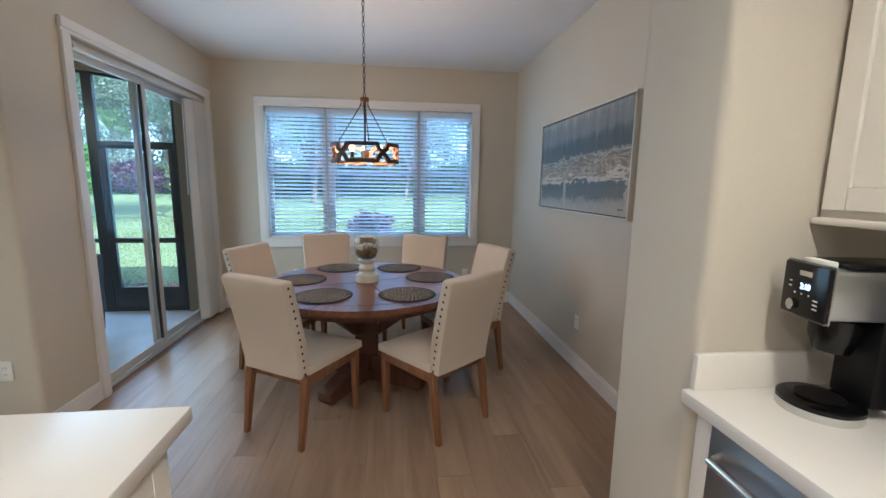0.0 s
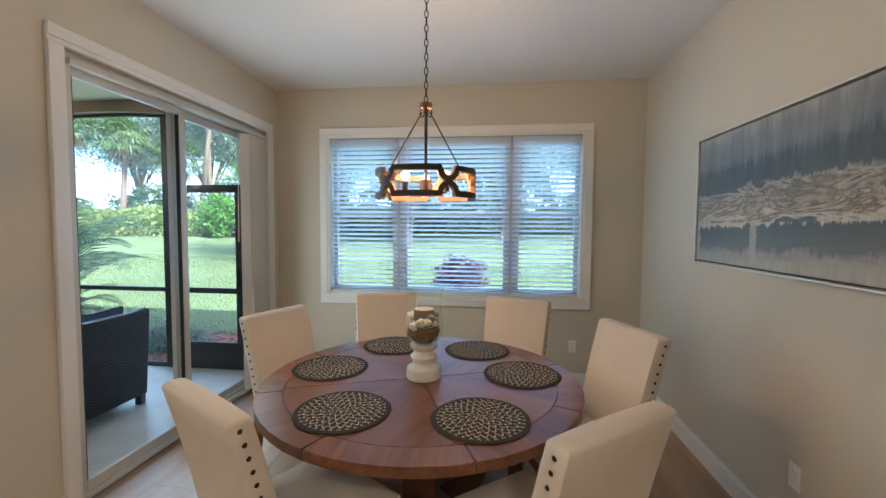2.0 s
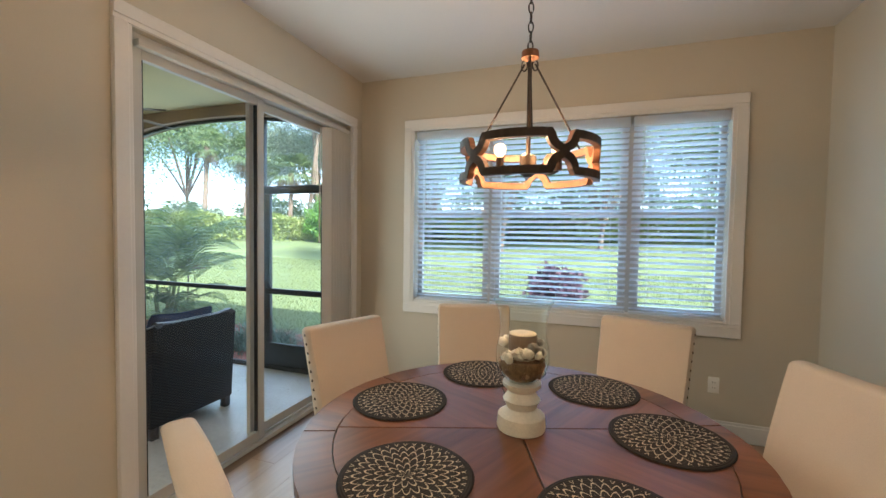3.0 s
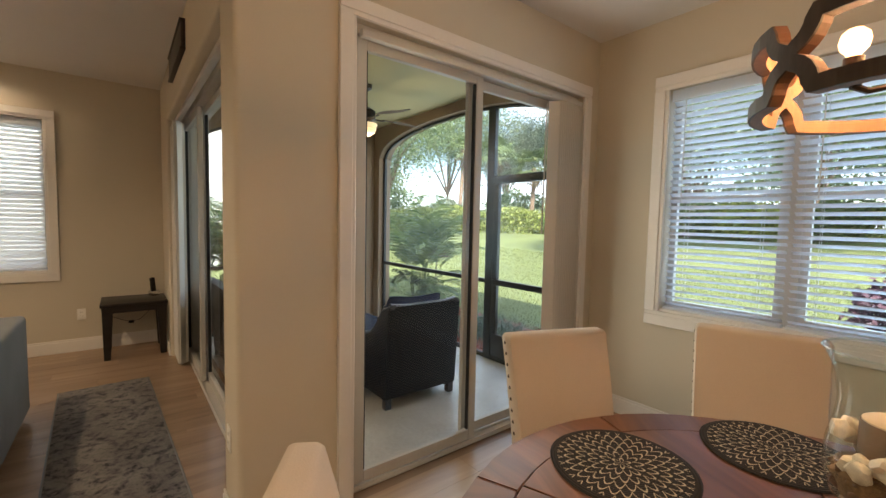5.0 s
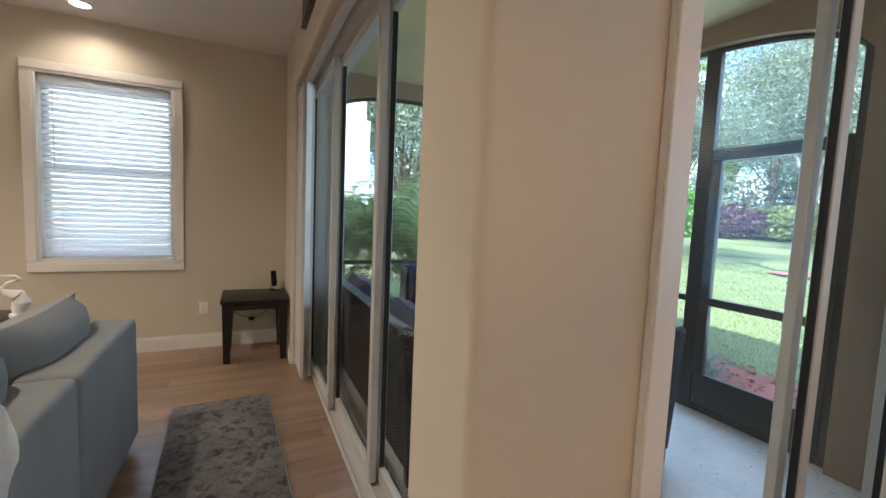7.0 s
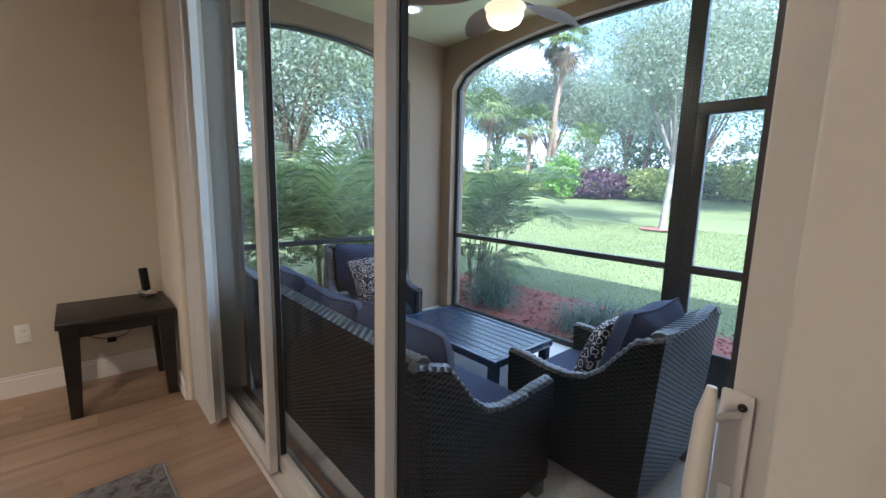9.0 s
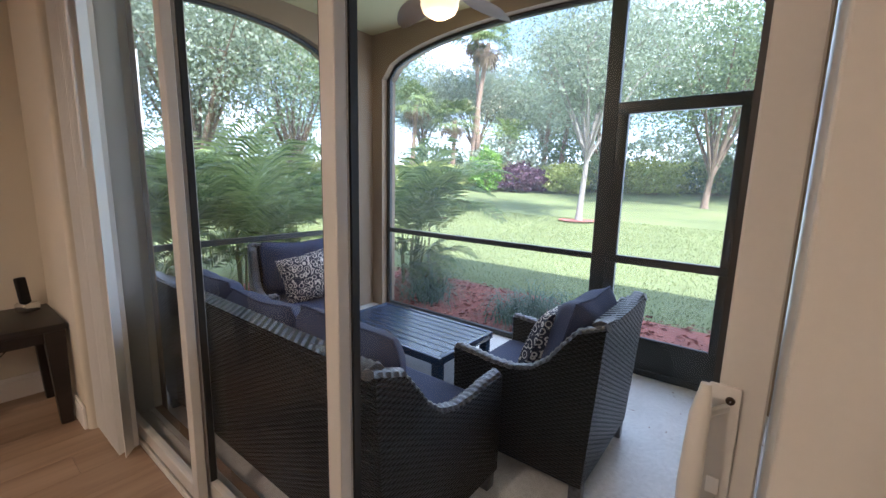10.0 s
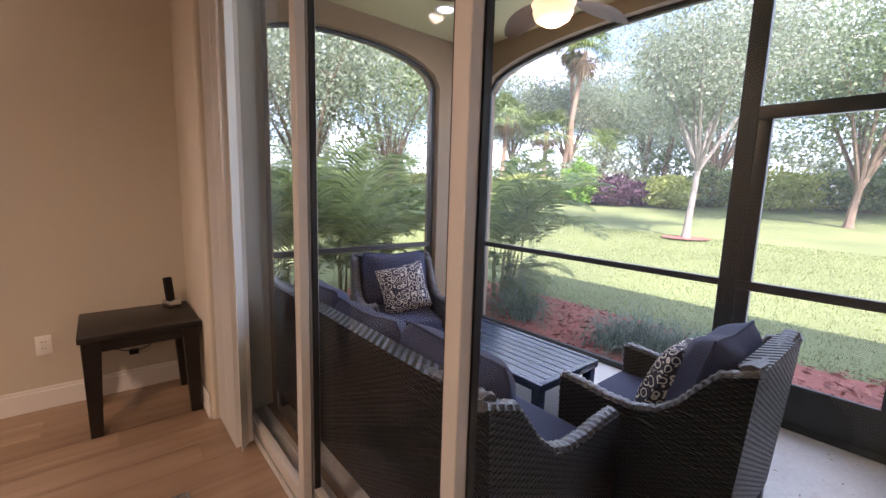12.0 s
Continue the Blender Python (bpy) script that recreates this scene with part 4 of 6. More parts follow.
# broad strokes slant a little; treetops and reflections are drawn out upright
slant = math_node("MULTIPLY_ADD", sep.outputs[1], 0.035, height)
lift = math_node("MULTIPLY_ADD", n1.outputs["Fac"], 0.46, -0.23)
comb = math_node("MULTIPLY_ADD", n2.outputs["Fac"], 0.20, -0.10)
far_off = math_node("GREATER_THAN", math_node("ABSOLUTE", math_node("SUBTRACT", height, 0.44)), 0.13)
zz = math_node("ADD", slant, math_node("ADD", math_node("MULTIPLY", lift, math_node("SUBTRACT", 1.25, far_off)), math_node("MULTIPLY", comb, far_off)))
bands = ramp_node(n, [(0.0, (0.40, 0.385, 0.35)), (0.09, (0.33, 0.33, 0.31)), (0.145, (0.13, 0.15, 0.155)), (0.29, (0.075, 0.095, 0.10)), (0.315, (0.50, 0.47, 0.41)), (0.36, (0.42, 0.37, 0.29)), (0.39, (0.12, 0.10, 0.075)), (0.43, (0.38, 0.34, 0.27)), (0.49, (0.13, 0.12, 0.095)), (0.545, (0.40, 0.37, 0.31)), (0.585, (0.085, 0.10, 0.11)), (0.71, (0.09, 0.11, 0.125)), (0.79, (0.19, 0.21, 0.225)), (0.92, (0.22, 0.24, 0.255)), (1.0, (0.33, 0.33, 0.32))])
l.new(zz, bands.inputs["Fac"])
stroke = ramp_node(n, [(0.40, (0.62, 0.62, 0.62)), (0.62, (1.35, 1.35, 1.3))])
stroke.color_ramp.elements[1].color = (1.35, 1.35, 1.30, 1)
l.new(n2.outputs["Fac"], stroke.inputs["Fac"])
mul = n.new("ShaderNodeMixRGB")
mul.blend_type = "MULTIPLY"
mul.inputs["Fac"].default_value = 0.30
l.new(bands.outputs["Color"], mul.inputs["Color1"])
l.new(stroke.outputs["Color"], mul.inputs["Color2"])
# pale fall of light through the reflected trees, and bare canvas at both lower ends
fall = math_node("LESS_THAN", math_node("ABSOLUTE", math_node("ADD", math_node("SUBTRACT", sep.outputs[1], 0.20), math_node("MULTIPLY_ADD", n1.outputs["Fac"], 0.06, -0.03))), 0.026)
ends = math_node("GREATER_THAN", math_node("ADD", math_node("ABSOLUTE", sep.outputs[1]), math_node("MULTIPLY_ADD", n1.outputs["Fac"], 0.12, -0.06)), 0.73)
low = math_node("LESS_THAN", height, 0.33)
pale = math_node("MULTIPLY", math_node("MULTIPLY", math_node("MAXIMUM", fall, ends), low), 0.72)
wash = n.new("ShaderNodeMixRGB")
wash.inputs["Color2"].default_value = (0.42, 0.40, 0.36, 1)
l.new(pale, wash.inputs["Fac"])
l.new(mul.outputs["Color"], wash.inputs["Color1"])
l.new(wash.outputs["Color"], p.inputs["Base Color"])
p.inputs["Roughness"].default_value = 0.55
bump_to(n, l, p, n1.outputs["Fac"], 0.3, 0.003)
M["art"] = m
M["champagne"] = plain("champagne_frame", (0.60, 0.56, 0.47), 0.35, 0.3, var=0.05)
PY0, PY1, PZ0, PZ1 = 2.14, 3.715, 1.275, 2.06
pc = thing("framed_canvas", "abstract grey and ochre lake canvas in a champagne frame", "painting", pose(XR, (PY0 + PY1) / 2, (PZ0 + PZ1) / 2))
hy, hz = (PY1 - PY0) / 2, (PZ1 - PZ0) / 2
part("frame_rail", box(-0.05, -0.002, -hy, hy, hz - 0.012, hz, bevel=0.002), M["champagne"], pc)
part("frame_rail", box(-0.05, -0.002, -hy, hy, -hz, -hz + 0.012, bevel=0.002), M["champagne"], pc)
part("frame_stile", box(-0.05, -0.002, -hy, -hy + 0.012, -hz + 0.012, hz - 0.012, bevel=0.002), M["champagne"], pc)
part("frame_stile", box(-0.05, -0.002, hy - 0.012, hy, -hz + 0.012, hz - 0.012, bevel=0.002), M["champagne"], pc)
part("shadow_gap", box(-0.02, -0.002, -hy + 0.012, hy - 0.012, -hz + 0.012, hz - 0.012), M["dark_slot"], pc)
part("canvas", box(-0.042, -0.02, -hy + 0.022, hy - 0.022, -hz + 0.022, hz - 0.022, bevel=0.002), M["art"], pc)
part("signature", box(-0.0428, -0.042, -hy + 0.07, -hy + 0.13, -hz + 0.06, -hz + 0.068), M["dark_slot"], pc)


def outlet(label, m):
    """Duplex outlet: plate, two faces with slots. Faces local +y."""
    o = thing("wall_outlet", label, "outlet", m, "wall outlets")
    part("plate", box(-0.035, 0.035, 0.0, 0.006, -0.057, 0.057, bevel=0.002), M["plate"], o)
    for z in (-0.02, 0.02):
        f = part("socket_face", box(-0.017, 0.017, 0.006, 0.008, z - 0.014, z + 0.014, bevel=0.0008, seg=1), M["plate"], o)
        for x in (-0.007, 0.007):
            part("slot", box(x - 0.0012, x + 0.0012, 0.008, 0.0085, z - 0.004, z + 0.006), M["dark_slot"], f, smooth=False)
    return o


outlet("white duplex outlet under the dining window", pose(0.88, YW, 0.385, 0, 0, 180))
outlet("white duplex outlet beside the table chairs", pose(-1.17, YW, 0.40, 0, 0, 180))
outlet("white duplex outlet under the canvas", pose(XR, 2.82, 0.39, 0, 0, 90))
outlet("white duplex outlet on the corner pillar", pose(-2.165, YS, 0.42, 0, 0, 180))
outlet("white duplex outlet under the living room window", pose(XF, 1.47, 0.385, 0, 0, -90))

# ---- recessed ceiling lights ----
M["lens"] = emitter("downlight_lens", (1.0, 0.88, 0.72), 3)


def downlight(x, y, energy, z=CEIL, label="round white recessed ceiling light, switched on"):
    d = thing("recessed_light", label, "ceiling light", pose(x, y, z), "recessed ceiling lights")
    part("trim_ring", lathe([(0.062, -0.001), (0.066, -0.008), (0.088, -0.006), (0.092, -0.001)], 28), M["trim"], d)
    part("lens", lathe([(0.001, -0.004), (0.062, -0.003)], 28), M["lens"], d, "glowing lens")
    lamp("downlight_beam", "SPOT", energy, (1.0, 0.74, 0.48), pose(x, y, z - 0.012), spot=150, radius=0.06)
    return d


# only the first is seen; the unseen others are inferred from warm indoor light
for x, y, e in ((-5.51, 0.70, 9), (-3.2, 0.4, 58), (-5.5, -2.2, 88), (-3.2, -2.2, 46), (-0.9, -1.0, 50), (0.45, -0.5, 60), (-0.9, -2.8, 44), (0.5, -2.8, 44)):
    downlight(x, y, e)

# ---- kitchen corner ----
M["quartz"] = plain("white_quartz", (0.74, 0.70, 0.64), 0.25, var=0.03, big=3, fine=200, bump=0.0)
M["cab"] = plain("white_cabinet_paint", (0.76, 0.72, 0.65), 0.38, var=0.03, big=3, bump=0.03)
M["steel"] = plain("brushed_steel", (0.42, 0.44, 0.46), 0.28, 1.0, var=0.08, fine=300, bump=0.05, stretch=(1, 0.04, 1))
M["chrome"] = plain("polished_steel", (0.65, 0.65, 0.64), 0.15, 1.0, var=0.03, bump=0)
M["black_gloss"] = plain("black_gloss_plastic", (0.004, 0.004, 0.0045), 0.2, var=0.1, bump=0, spec=0.35)
M["black_matte"] = plain("black_plastic", (0.005, 0.005, 0.0055), 0.45, var=0.1, bump=0.05, spec=0.25)
M["lcd"] = emitter("lit_digits", (0.65, 0.8, 1.0), 1.6)


def shaker_door(parent, axis, d, side, a0, a1, z0, z1):
    """Cabinet door with a recessed panel on the plane d, facing side."""
    def bx(p0, p1, e0, e1, q0, q1):
        f0, f1 = sorted((d + side * e0, d + side * e1))
        return box(f0, f1, p0, p1, q0, q1, bevel=0.002, seg=1) if axis == "x" else box(p0, p1, f0, f1, q0, q1, bevel=0.002, seg=1)
    dr = part("door", bx(a0 + 0.06, a1 - 0.06, 0.001, 0.010, z0 + 0.06, z1 - 0.06), M["cab"], parent)
    part("stile", bx(a0, a0 + 0.06, 0.001, 0.02, z0, z1), M["cab"], dr)
    part("stile", bx(a1 - 0.06, a1, 0.001, 0.02, z0, z1), M["cab"], dr)
    part("rail", bx(a0 + 0.06, a1 - 0.06, 0.001, 0.02, z0, z0 + 0.06), M["cab"], dr)
    part("rail", bx(a0 + 0.06, a1 - 0.06, 0.001, 0.02, z1 - 0.06, z1), M["cab"], dr)


isl = thing("kitchen_island", "white panelled island cabinet", "island")
part("body", box(-2.05, -0.56, -1.1, 0.74, 0.1, 0.88, bevel=0.003), M["cab"], isl)
part("toe_kick", box(-2.0, -0.62, -1.05, 0.69, 0.0, 0.1), M["cab"], isl)
shaker_door(isl, "x", -0.56, 1, 0.12, 0.70, 0.14, 0.86)
shaker_door(isl, "x", -0.56, 1, -0.50, 0.08, 0.14, 0.86)
solid("island_worktop", box(-2.1, -0.52, -1.15, 0.79, 0.8801, 0.92, bevel=0.004), M["quartz"], "white quartz worktop on the island", "worktop")
solid("kitchen_worktop", box(0.80, XR, -2.4, 0.757, 0.881, 0.92, bevel=0.004), M["quartz"], "white quartz worktop over the dishwasher", "worktop")
solid("backsplash", box(0.825, XR, 0.737, 0.7575, 0.9201, 1.025, bevel=0.003), M["quartz"], "short white quartz upstand against the wing wall", "backsplash")
bc = thing("base_cabinet", "white base cabinet beside the dishwasher", "cabinet")
part("body", box(0.87, XR, -2.4, 0.05, 0.1, 0.88, bevel=0.002), M["cab"], bc)
part("toe_kick", box(0.93, XR, -2.4, 0.05, 0.0, 0.1), M["cab"], bc)
shaker_door(bc, "x", 0.87, -1, -0.55, 0.04, 0.14, 0.86)
solid("filler_panel", box(0.86, XR, 0.70, 0.757, 0.0, 0.88, bevel=0.002), M["cab"], "white filler panel at the end of the counter", "panel")
dw = thing("dishwasher", "stainless steel dishwasher with a bar handle", "dishwasher")
part("body", box(0.88, 1.42, 0.06, 0.69, 0.02, 0.879), M["black_matte"], dw)
part("front", box(0.845, 0.879, 0.062, 0.688, 0.10, 0.872, bevel=0.006), M["steel"], dw, "brushed steel front")
part("handle", tube([(0.845, 0.645, 0.785), (0.80, 0.63, 0.785), (0.795, 0.375, 0.785), (0.80, 0.12, 0.785), (0.845, 0.105, 0.785)], 0.011, 10), M["chrome"], dw, "polished bar handle")
uc = thing("wall_cabinet", "white wall cabinet over the coffee maker", "cabinet")
part("body", box(1.16, XR, -1.6, 0.757, 1.41, 2.45, bevel=0.002), M["cab"], uc)
part("light_rail", box(1.13, XR, -1.6, 0.757, 1.39, 1.41, bevel=0.006), M["cab"], uc)
shaker_door(uc, "x", 1.16, -1, 0.16, 0.74, 1.43, 2.43)
shaker_door(uc, "x", 1.16, -1, -0.44, 0.14, 1.43, 2.43)

cm = thing("coffee_maker", "black and steel drip coffee maker with a lit clock", "coffee maker", pose(1.13, 0.61, 0.9201, 0, 0, -10) @ Matrix.Diagonal((0.84, 0.84, 1.02, 1)))
part("base", lathe([(0.001, 0.022), (0.103, 0.022), (0.106, 0.024), (0.106, 0.03), (0.099, 0.034), (0.001, 0.034)], 32, (-0.06, 0, 0)), M["black_gloss"], cm)
part("base_band", lathe([(0.094, 0.0), (0.106, 0.001), (0.107, 0.022), (0.100, 0.0225)], 32, (-0.06, 0, 0)), M["chrome"], cm, "steel band")
part("hot_plate", lathe([(0.001, 0.035), (0.06, 0.035), (0.062, 0.04), (0.001, 0.041)], 28, (-0.06, 0, 0)), M["black_matte"], cm)
part("pillar", box(0.02, 0.10, -0.07, 0.07, 0.03, 0.27, bevel=0.012), M["black_matte"], cm)
part("head", box(-0.14, 0.12, -0.080, 0.080, 0.250, 0.372, bevel=0.012), M["steel"], cm, "brushed steel brew head")
part("lid", box(-0.10, 0.125, -0.077, 0.077, 0.372, 0.384, bevel=0.005), M["black_gloss"], cm)
part("carry_grip", box(-0.135, -0.105, -0.045, 0.045, 0.372, 0.387, bevel=0.004), M["plate"], cm, "white grip")
fp = part("control_panel", box(-0.155, -0.14, -0.082, 0.082, 0.243, 0.376, bevel=0.006), M["black_gloss"], cm, "glossy black control panel")
part("panel_rim", box(-0.147, -0.138, -0.085, 0.085, 0.240, 0.379, bevel=0.007), M["chrome"], cm)
part("dial", lathe([(0.001, 0.0), (0.014, 0.0), (0.014, 0.008), (0.012, 0.01), (0.001, 0.01)], 20), M["chrome"], fp).matrix_basis = pose(-0.155, 0.035, 0.268, 0, -90, 0)
part("name_bar", box(-0.1562, -0.155, -0.025, 0.02, 0.345, 0.357), M["chrome"], fp, "pale nameplate bar")
for y, z, w in ((0.05, 0.325, 0.01), (0.05, 0.312, 0.01), (-0.045, 0.29, 0.016), (-0.045, 0.28, 0.016), (-0.045, 0.27, 0.016), (-0.02, 0.298, 0.006), (0.005, 0.298, 0.006), (0.03, 0.298, 0.006)):
    part("mark", box(-0.1558, -0.155, y - w / 2, y + w / 2, z, z + 0.003), M["plate"], fp, smooth=False)
tcu = bpy.data.curves.new("clock_text", "FONT")
tcu.body, tcu.size, tcu.align_x = "2:10", 0.021, "CENTER"
tcu.extrude = 0.0005
tob = new("clock_digits", tcu)
me = bpy.data.meshes.new_from_object(tob)
bpy.data.objects.remove(tob)
me.materials.clear()
me.materials.append(M["lcd"])
cd = same("clock_digits", me, fp, Matrix.Translation((-0.1565, -0.005, 0.312)) @ Euler((radians(90), 0, radians(-90))).to_matrix().to_4x4())
tagged(cd, "lit blue-white clock digits 2:10")
part("brew_basket", lathe([(0.001, 0.15), (0.045, 0.16), (0.06, 0.2), (0.062, 0.244), (0.001, 0.244)], 24, (-0.05, 0, 0)), M["black_gloss"], cm)
M["tank"] = glass("smoky_tank", (0.55, 0.55, 0.62), 0.05)
tk = thing("water_tank", "smoky clear water tank behind the coffee maker", "water tank", pose(1.24, 0.44, 0.9201, 0, 0, -10))
part("base", box(-0.06, 0.06, -0.08, 0.08, 0.0, 0.05, bevel=0.006), M["black_matte"], tk)
part("base_band", box(-0.064, 0.064, -0.084, 0.084, 0.0, 0.018, bevel=0.004), M["chrome"], tk)
part("tank", box(-0.055, 0.055, -0.075, 0.075, 0.051, 0.33, bevel=0.01), M["tank"], tk, "smoky clear plastic tank")
part("lid", box(-0.06, 0.06, -0.08, 0.08, 0.331, 0.35, bevel=0.005), M["black_gloss"], tk)

# ---- living room ----
M["grey_cloth"] = plain("grey_sofa_cloth", (0.195, 0.20, 0.20), 0.95, var=0.12, big=4, fine=320, bump=0.4)
M["fur"] = plain("white_fur_throw", (0.82, 0.80, 0.76), 0.95, var=0.10, big=9, fine=160, bump=0.9)
M["espresso"] = wood("espresso_wood", (0.006, 0.004, 0.003), (0.017, 0.011, 0.008), 0.42, axis=1, grain=40)
M["cushion_pale"] = plain("pale_cushion", (0.60, 0.57, 0.52), 0.9, var=0.10, fine=200, bump=0.4)


def pillow_bm(w, h, t, n=10, pinch=0.12, slump=0.0):
    """A stuffed square: thick in the middle, thin at the seams. Lies in xz, thickness along y."""
    b = bmesh.new()
    rows = []
    for s in (-1, 1):
        g = [[None] * (n + 1) for _ in range(n + 1)]
        for i in range(n + 1):
            for j in range(n + 1):
                u, v = -1 + 2 * i / n, -1 + 2 * j / n
                d = (1 - u ** 4) * (1 - v ** 4)
                k = 1 - pinch * (abs(u) ** 2 * (1 - abs(v)) + abs(v) ** 2 * (1 - abs(u))) * 0.5
                if slump:
                    k *= 1 - 0.085 * (u * v) ** 4
                crease = 1 + (0.10 * math.sin(9 * u + 4 * v) * math.sin(5 * v - 3 * u) if slump else 0)
                g[i][j] = b.verts.new((u * w / 2 * k, s * t / 2 * d ** 0.6 * crease, v * h / 2 * k - slump * (1 - u * u) * (1 + v) / 2))
        for i in range(n):
            for j in range(n):
                b.faces.new((g[i][j], g[i + 1][j], g[i + 1][j + 1], g[i][j + 1]))
        rows.append(g)
    bmesh.ops.remove_doubles(b, verts=b.verts[:], dist=0.0005)
    return b


so = thing("sofa", "grey fabric sofa with its back to the sliding door", "sofa")
part("back_panel", box(-4.10, -3.245, 1.10, 1.295, 0.06, 0.725, bevel=0.03, seg=3), M["grey_cloth"], so)
part("back_panel", box(-3.235, -2.16, 1.10, 1.295, 0.06, 0.725, bevel=0.03, seg=3), M["grey_cloth"], so)
part("seat_base", box(-4.09, -2.17, 0.32, 1.10, 0.06, 0.30, bevel=0.02), M["grey_cloth"], so)
part("arm", box(-4.11, -3.92, 0.30, 1.10, 0.06, 0.60, bevel=0.04, seg=3), M["grey_cloth"], so)
part("seat_cushion", box(-3.91, -3.25, 0.30, 0.95, 0.305, 0.45, bevel=0.04, seg=3), M["grey_cloth"], so)
part("seat_cushion", box(-3.24, -2.37, 0.30, 0.95, 0.305, 0.45, bevel=0.04, seg=3), M["grey_cloth"], so)
part("arm", box(-2.36, -2.15, 0.30, 1.10, 0.06, 0.60, bevel=0.04, seg=3), M["grey_cloth"], so)
for x0 in (-3.63, -2.87):
    o = part("back_cushion", pillow_bm(0.72, 0.46, 0.26), M["grey_cloth"], so)
    o.matrix_basis = pose(x0, 1.03, 0.665, -10, 0, 0)
for x in (-4.02, -2.24):
    for y in (0.38, 1.2):
        part("leg", box(x - 0.025, x + 0.025, y - 0.025, y + 0.025, 0, 0.06, bevel=0.004), M["espresso"], so)
th = bmesh.new()
rnd = random.Random(3)
NX, NY = 14, 22
gr = []
for i in range(NX + 1):
    row = []
    for j in range(NY + 1):
        u, v = i / NX, j / NY
        x = -2.66 + 0.60 * u + (0.05 * math.sin(5 * v + 2) + 0.03 * math.sin(11 * v)) * (1 - 0.5 * u)
        s = v * 0.95
        drop = 0.02 * math.sin(9 * u) * (0.5 + v)
        if s < 0.30:
            y, z = 1.06 + s * 0.5, 0.90 + 0.02 * math.sin(6 * u)
        elif s < 0.45:
            a = (s - 0.30) / 0.15 * math.pi / 2
            y, z = 1.21 + 0.105 * math.sin(a), 0.73 + 0.17 * math.cos(a)
        else:
            y, z = 1.318 + 0.012 * math.sin(12 * u), 0.73 - (s - 0.45) * (0.33 + 0.12 * math.sin(7 * u + 0.8) + 0.04 * math.sin(19 * u)) + drop
        row.append(th.verts.new((x + rnd.uniform(-0.006, 0.006), y + 0.004, z + rnd.uniform(-0.006, 0.006))))
    gr.append(row)
for i in range(NX):
    for j in range(NY):
        th.faces.new((gr[i][j], gr[i + 1][j], gr[i + 1][j + 1], gr[i][j + 1]))
bmesh.ops.solidify(th, geom=th.faces[:], thickness=0.02)
solid("fur_throw", th, M["fur"], "white fluffy throw draped over the sofa back", "throw")
o = solid("throw_pillow", pillow_bm(0.44, 0.44, 0.16), M["cushion_pale"], "pale throw pillow resting on the sofa", "pillow", m=pose(-3.35, 0.80, 0.68, -22, 0, 12))

bt = thing("side_table", "square espresso wood side table against the wall", "table")
part("top", box(-5.75, -5.24, 1.635, 2.18, 0.52, 0.555, bevel=0.004), M["espresso"], bt)
ap = box(-5.70, -5.26, 1.67, 1.69, 0.44, 0.5195)
add_box(ap, -5.70, -5.26, 2.13, 2.15, 0.44, 0.5195)
add_box(ap, -5.28, -5.26, 1.69, 2.13, 0.46, 0.5195)
add_box(ap, -5.70, -5.68, 1.69, 2.13, 0.46, 0.5195)
part("apron", ap, M["espresso"], bt)
for x, sx in ((-5.675, -1), (-5.285, 1)):
    for y, sy in ((1.69, -1), (2.13, 1)):
        g = bmesh.new()
        lo = [g.verts.new((x + a * 0.026 + sx * 0.008, y + e * 0.026 + sy * 0.008, 0)) for a, e in ((-1, -1), (1, -1), (1, 1), (-1, 1))]
        hi = [g.verts.new((x + a * 0.042, y + e * 0.042, 0.5195)) for a, e in ((-1, -1), (1, -1), (1, 1), (-1, 1))]
        for k in range(4):
            g.faces.new((lo[k], lo[(k + 1) % 4], hi[(k + 1) % 4], hi[k]))
        g.faces.new(hi)
        g.faces.new(list(reversed(lo)))
        bmesh.ops.bevel(g, geom=g.edges[:], offset=0.003, segments=1, affect="EDGES")
        part("leg", g, M["espresso"], bt)
ph = thing("cordless_phone", "black cordless phone standing in a silver cradle", "phone", pose(-5.62, 2.08, 0.5555, 0, 0, -60))
part("cradle", box(-0.04, 0.04, -0.035, 0.045, 0, 0.055, bevel=0.012), M["chrome"], ph)
o = part("handset", box(-0.025, 0.025, -0.014, 0.014, 0.0, 0.165, bevel=0.009), M["black_matte"], ph)
o.matrix_basis = pose(0, 0.0, 0.03, 8, 0, 0)
part("screen", box(-0.018, 0.018, -0.0155, -0.0135, 0.105, 0.135), M["plate"], o, "pale display")
cb = thing("power_cord", "thin black cord with a plug hanging on the wall", "cord")
part("cord", tube([(XF + 0.022, 1.72, 0.33), (XF + 0.03, 1.80, 0.29), (XF + 0.03, 1.88, 0.26), (XF + 0.03, 1.96, 0.28), (XF + 0.025, 2.06, 0.38), (XF + 0.02, 2.10, 0.48)], 0.003, 6), M["black_matte"], cb)
part("plug", box(XF + 0.018, XF + 0.05, 1.855, 1.905, 0.245, 0.275, bevel=0.006), M["black_matte"], cb)

m, n, l, p = node_mat("runner_pattern")
vec = coords(n, l, (1, 1, 1))
na, nb, nc = noise_node(n, l, vec, 17, 7, 0.72, 0.3), noise_node(n, l, vec, 3.2, 4, 0.6), noise_node(n, l, vec, 260, 2)
ra = ramp_node(n, [(0.38, (0.034, 0.032, 0.034)), (0.45, (0.115, 0.106, 0.102)), (0.56, (0.20, 0.183, 0.165)), (0.66, (0.115, 0.104, 0.096))])
l.new(na.outputs["Fac"], ra.inputs["Fac"])
rb = ramp_node(n, [(0.38, (0.55, 0.55, 0.58)), (0.62, (1.0, 1.0, 1.0))])
l.new(nb.outputs["Fac"], rb.inputs["Fac"])
mul = n.new("ShaderNodeMixRGB")
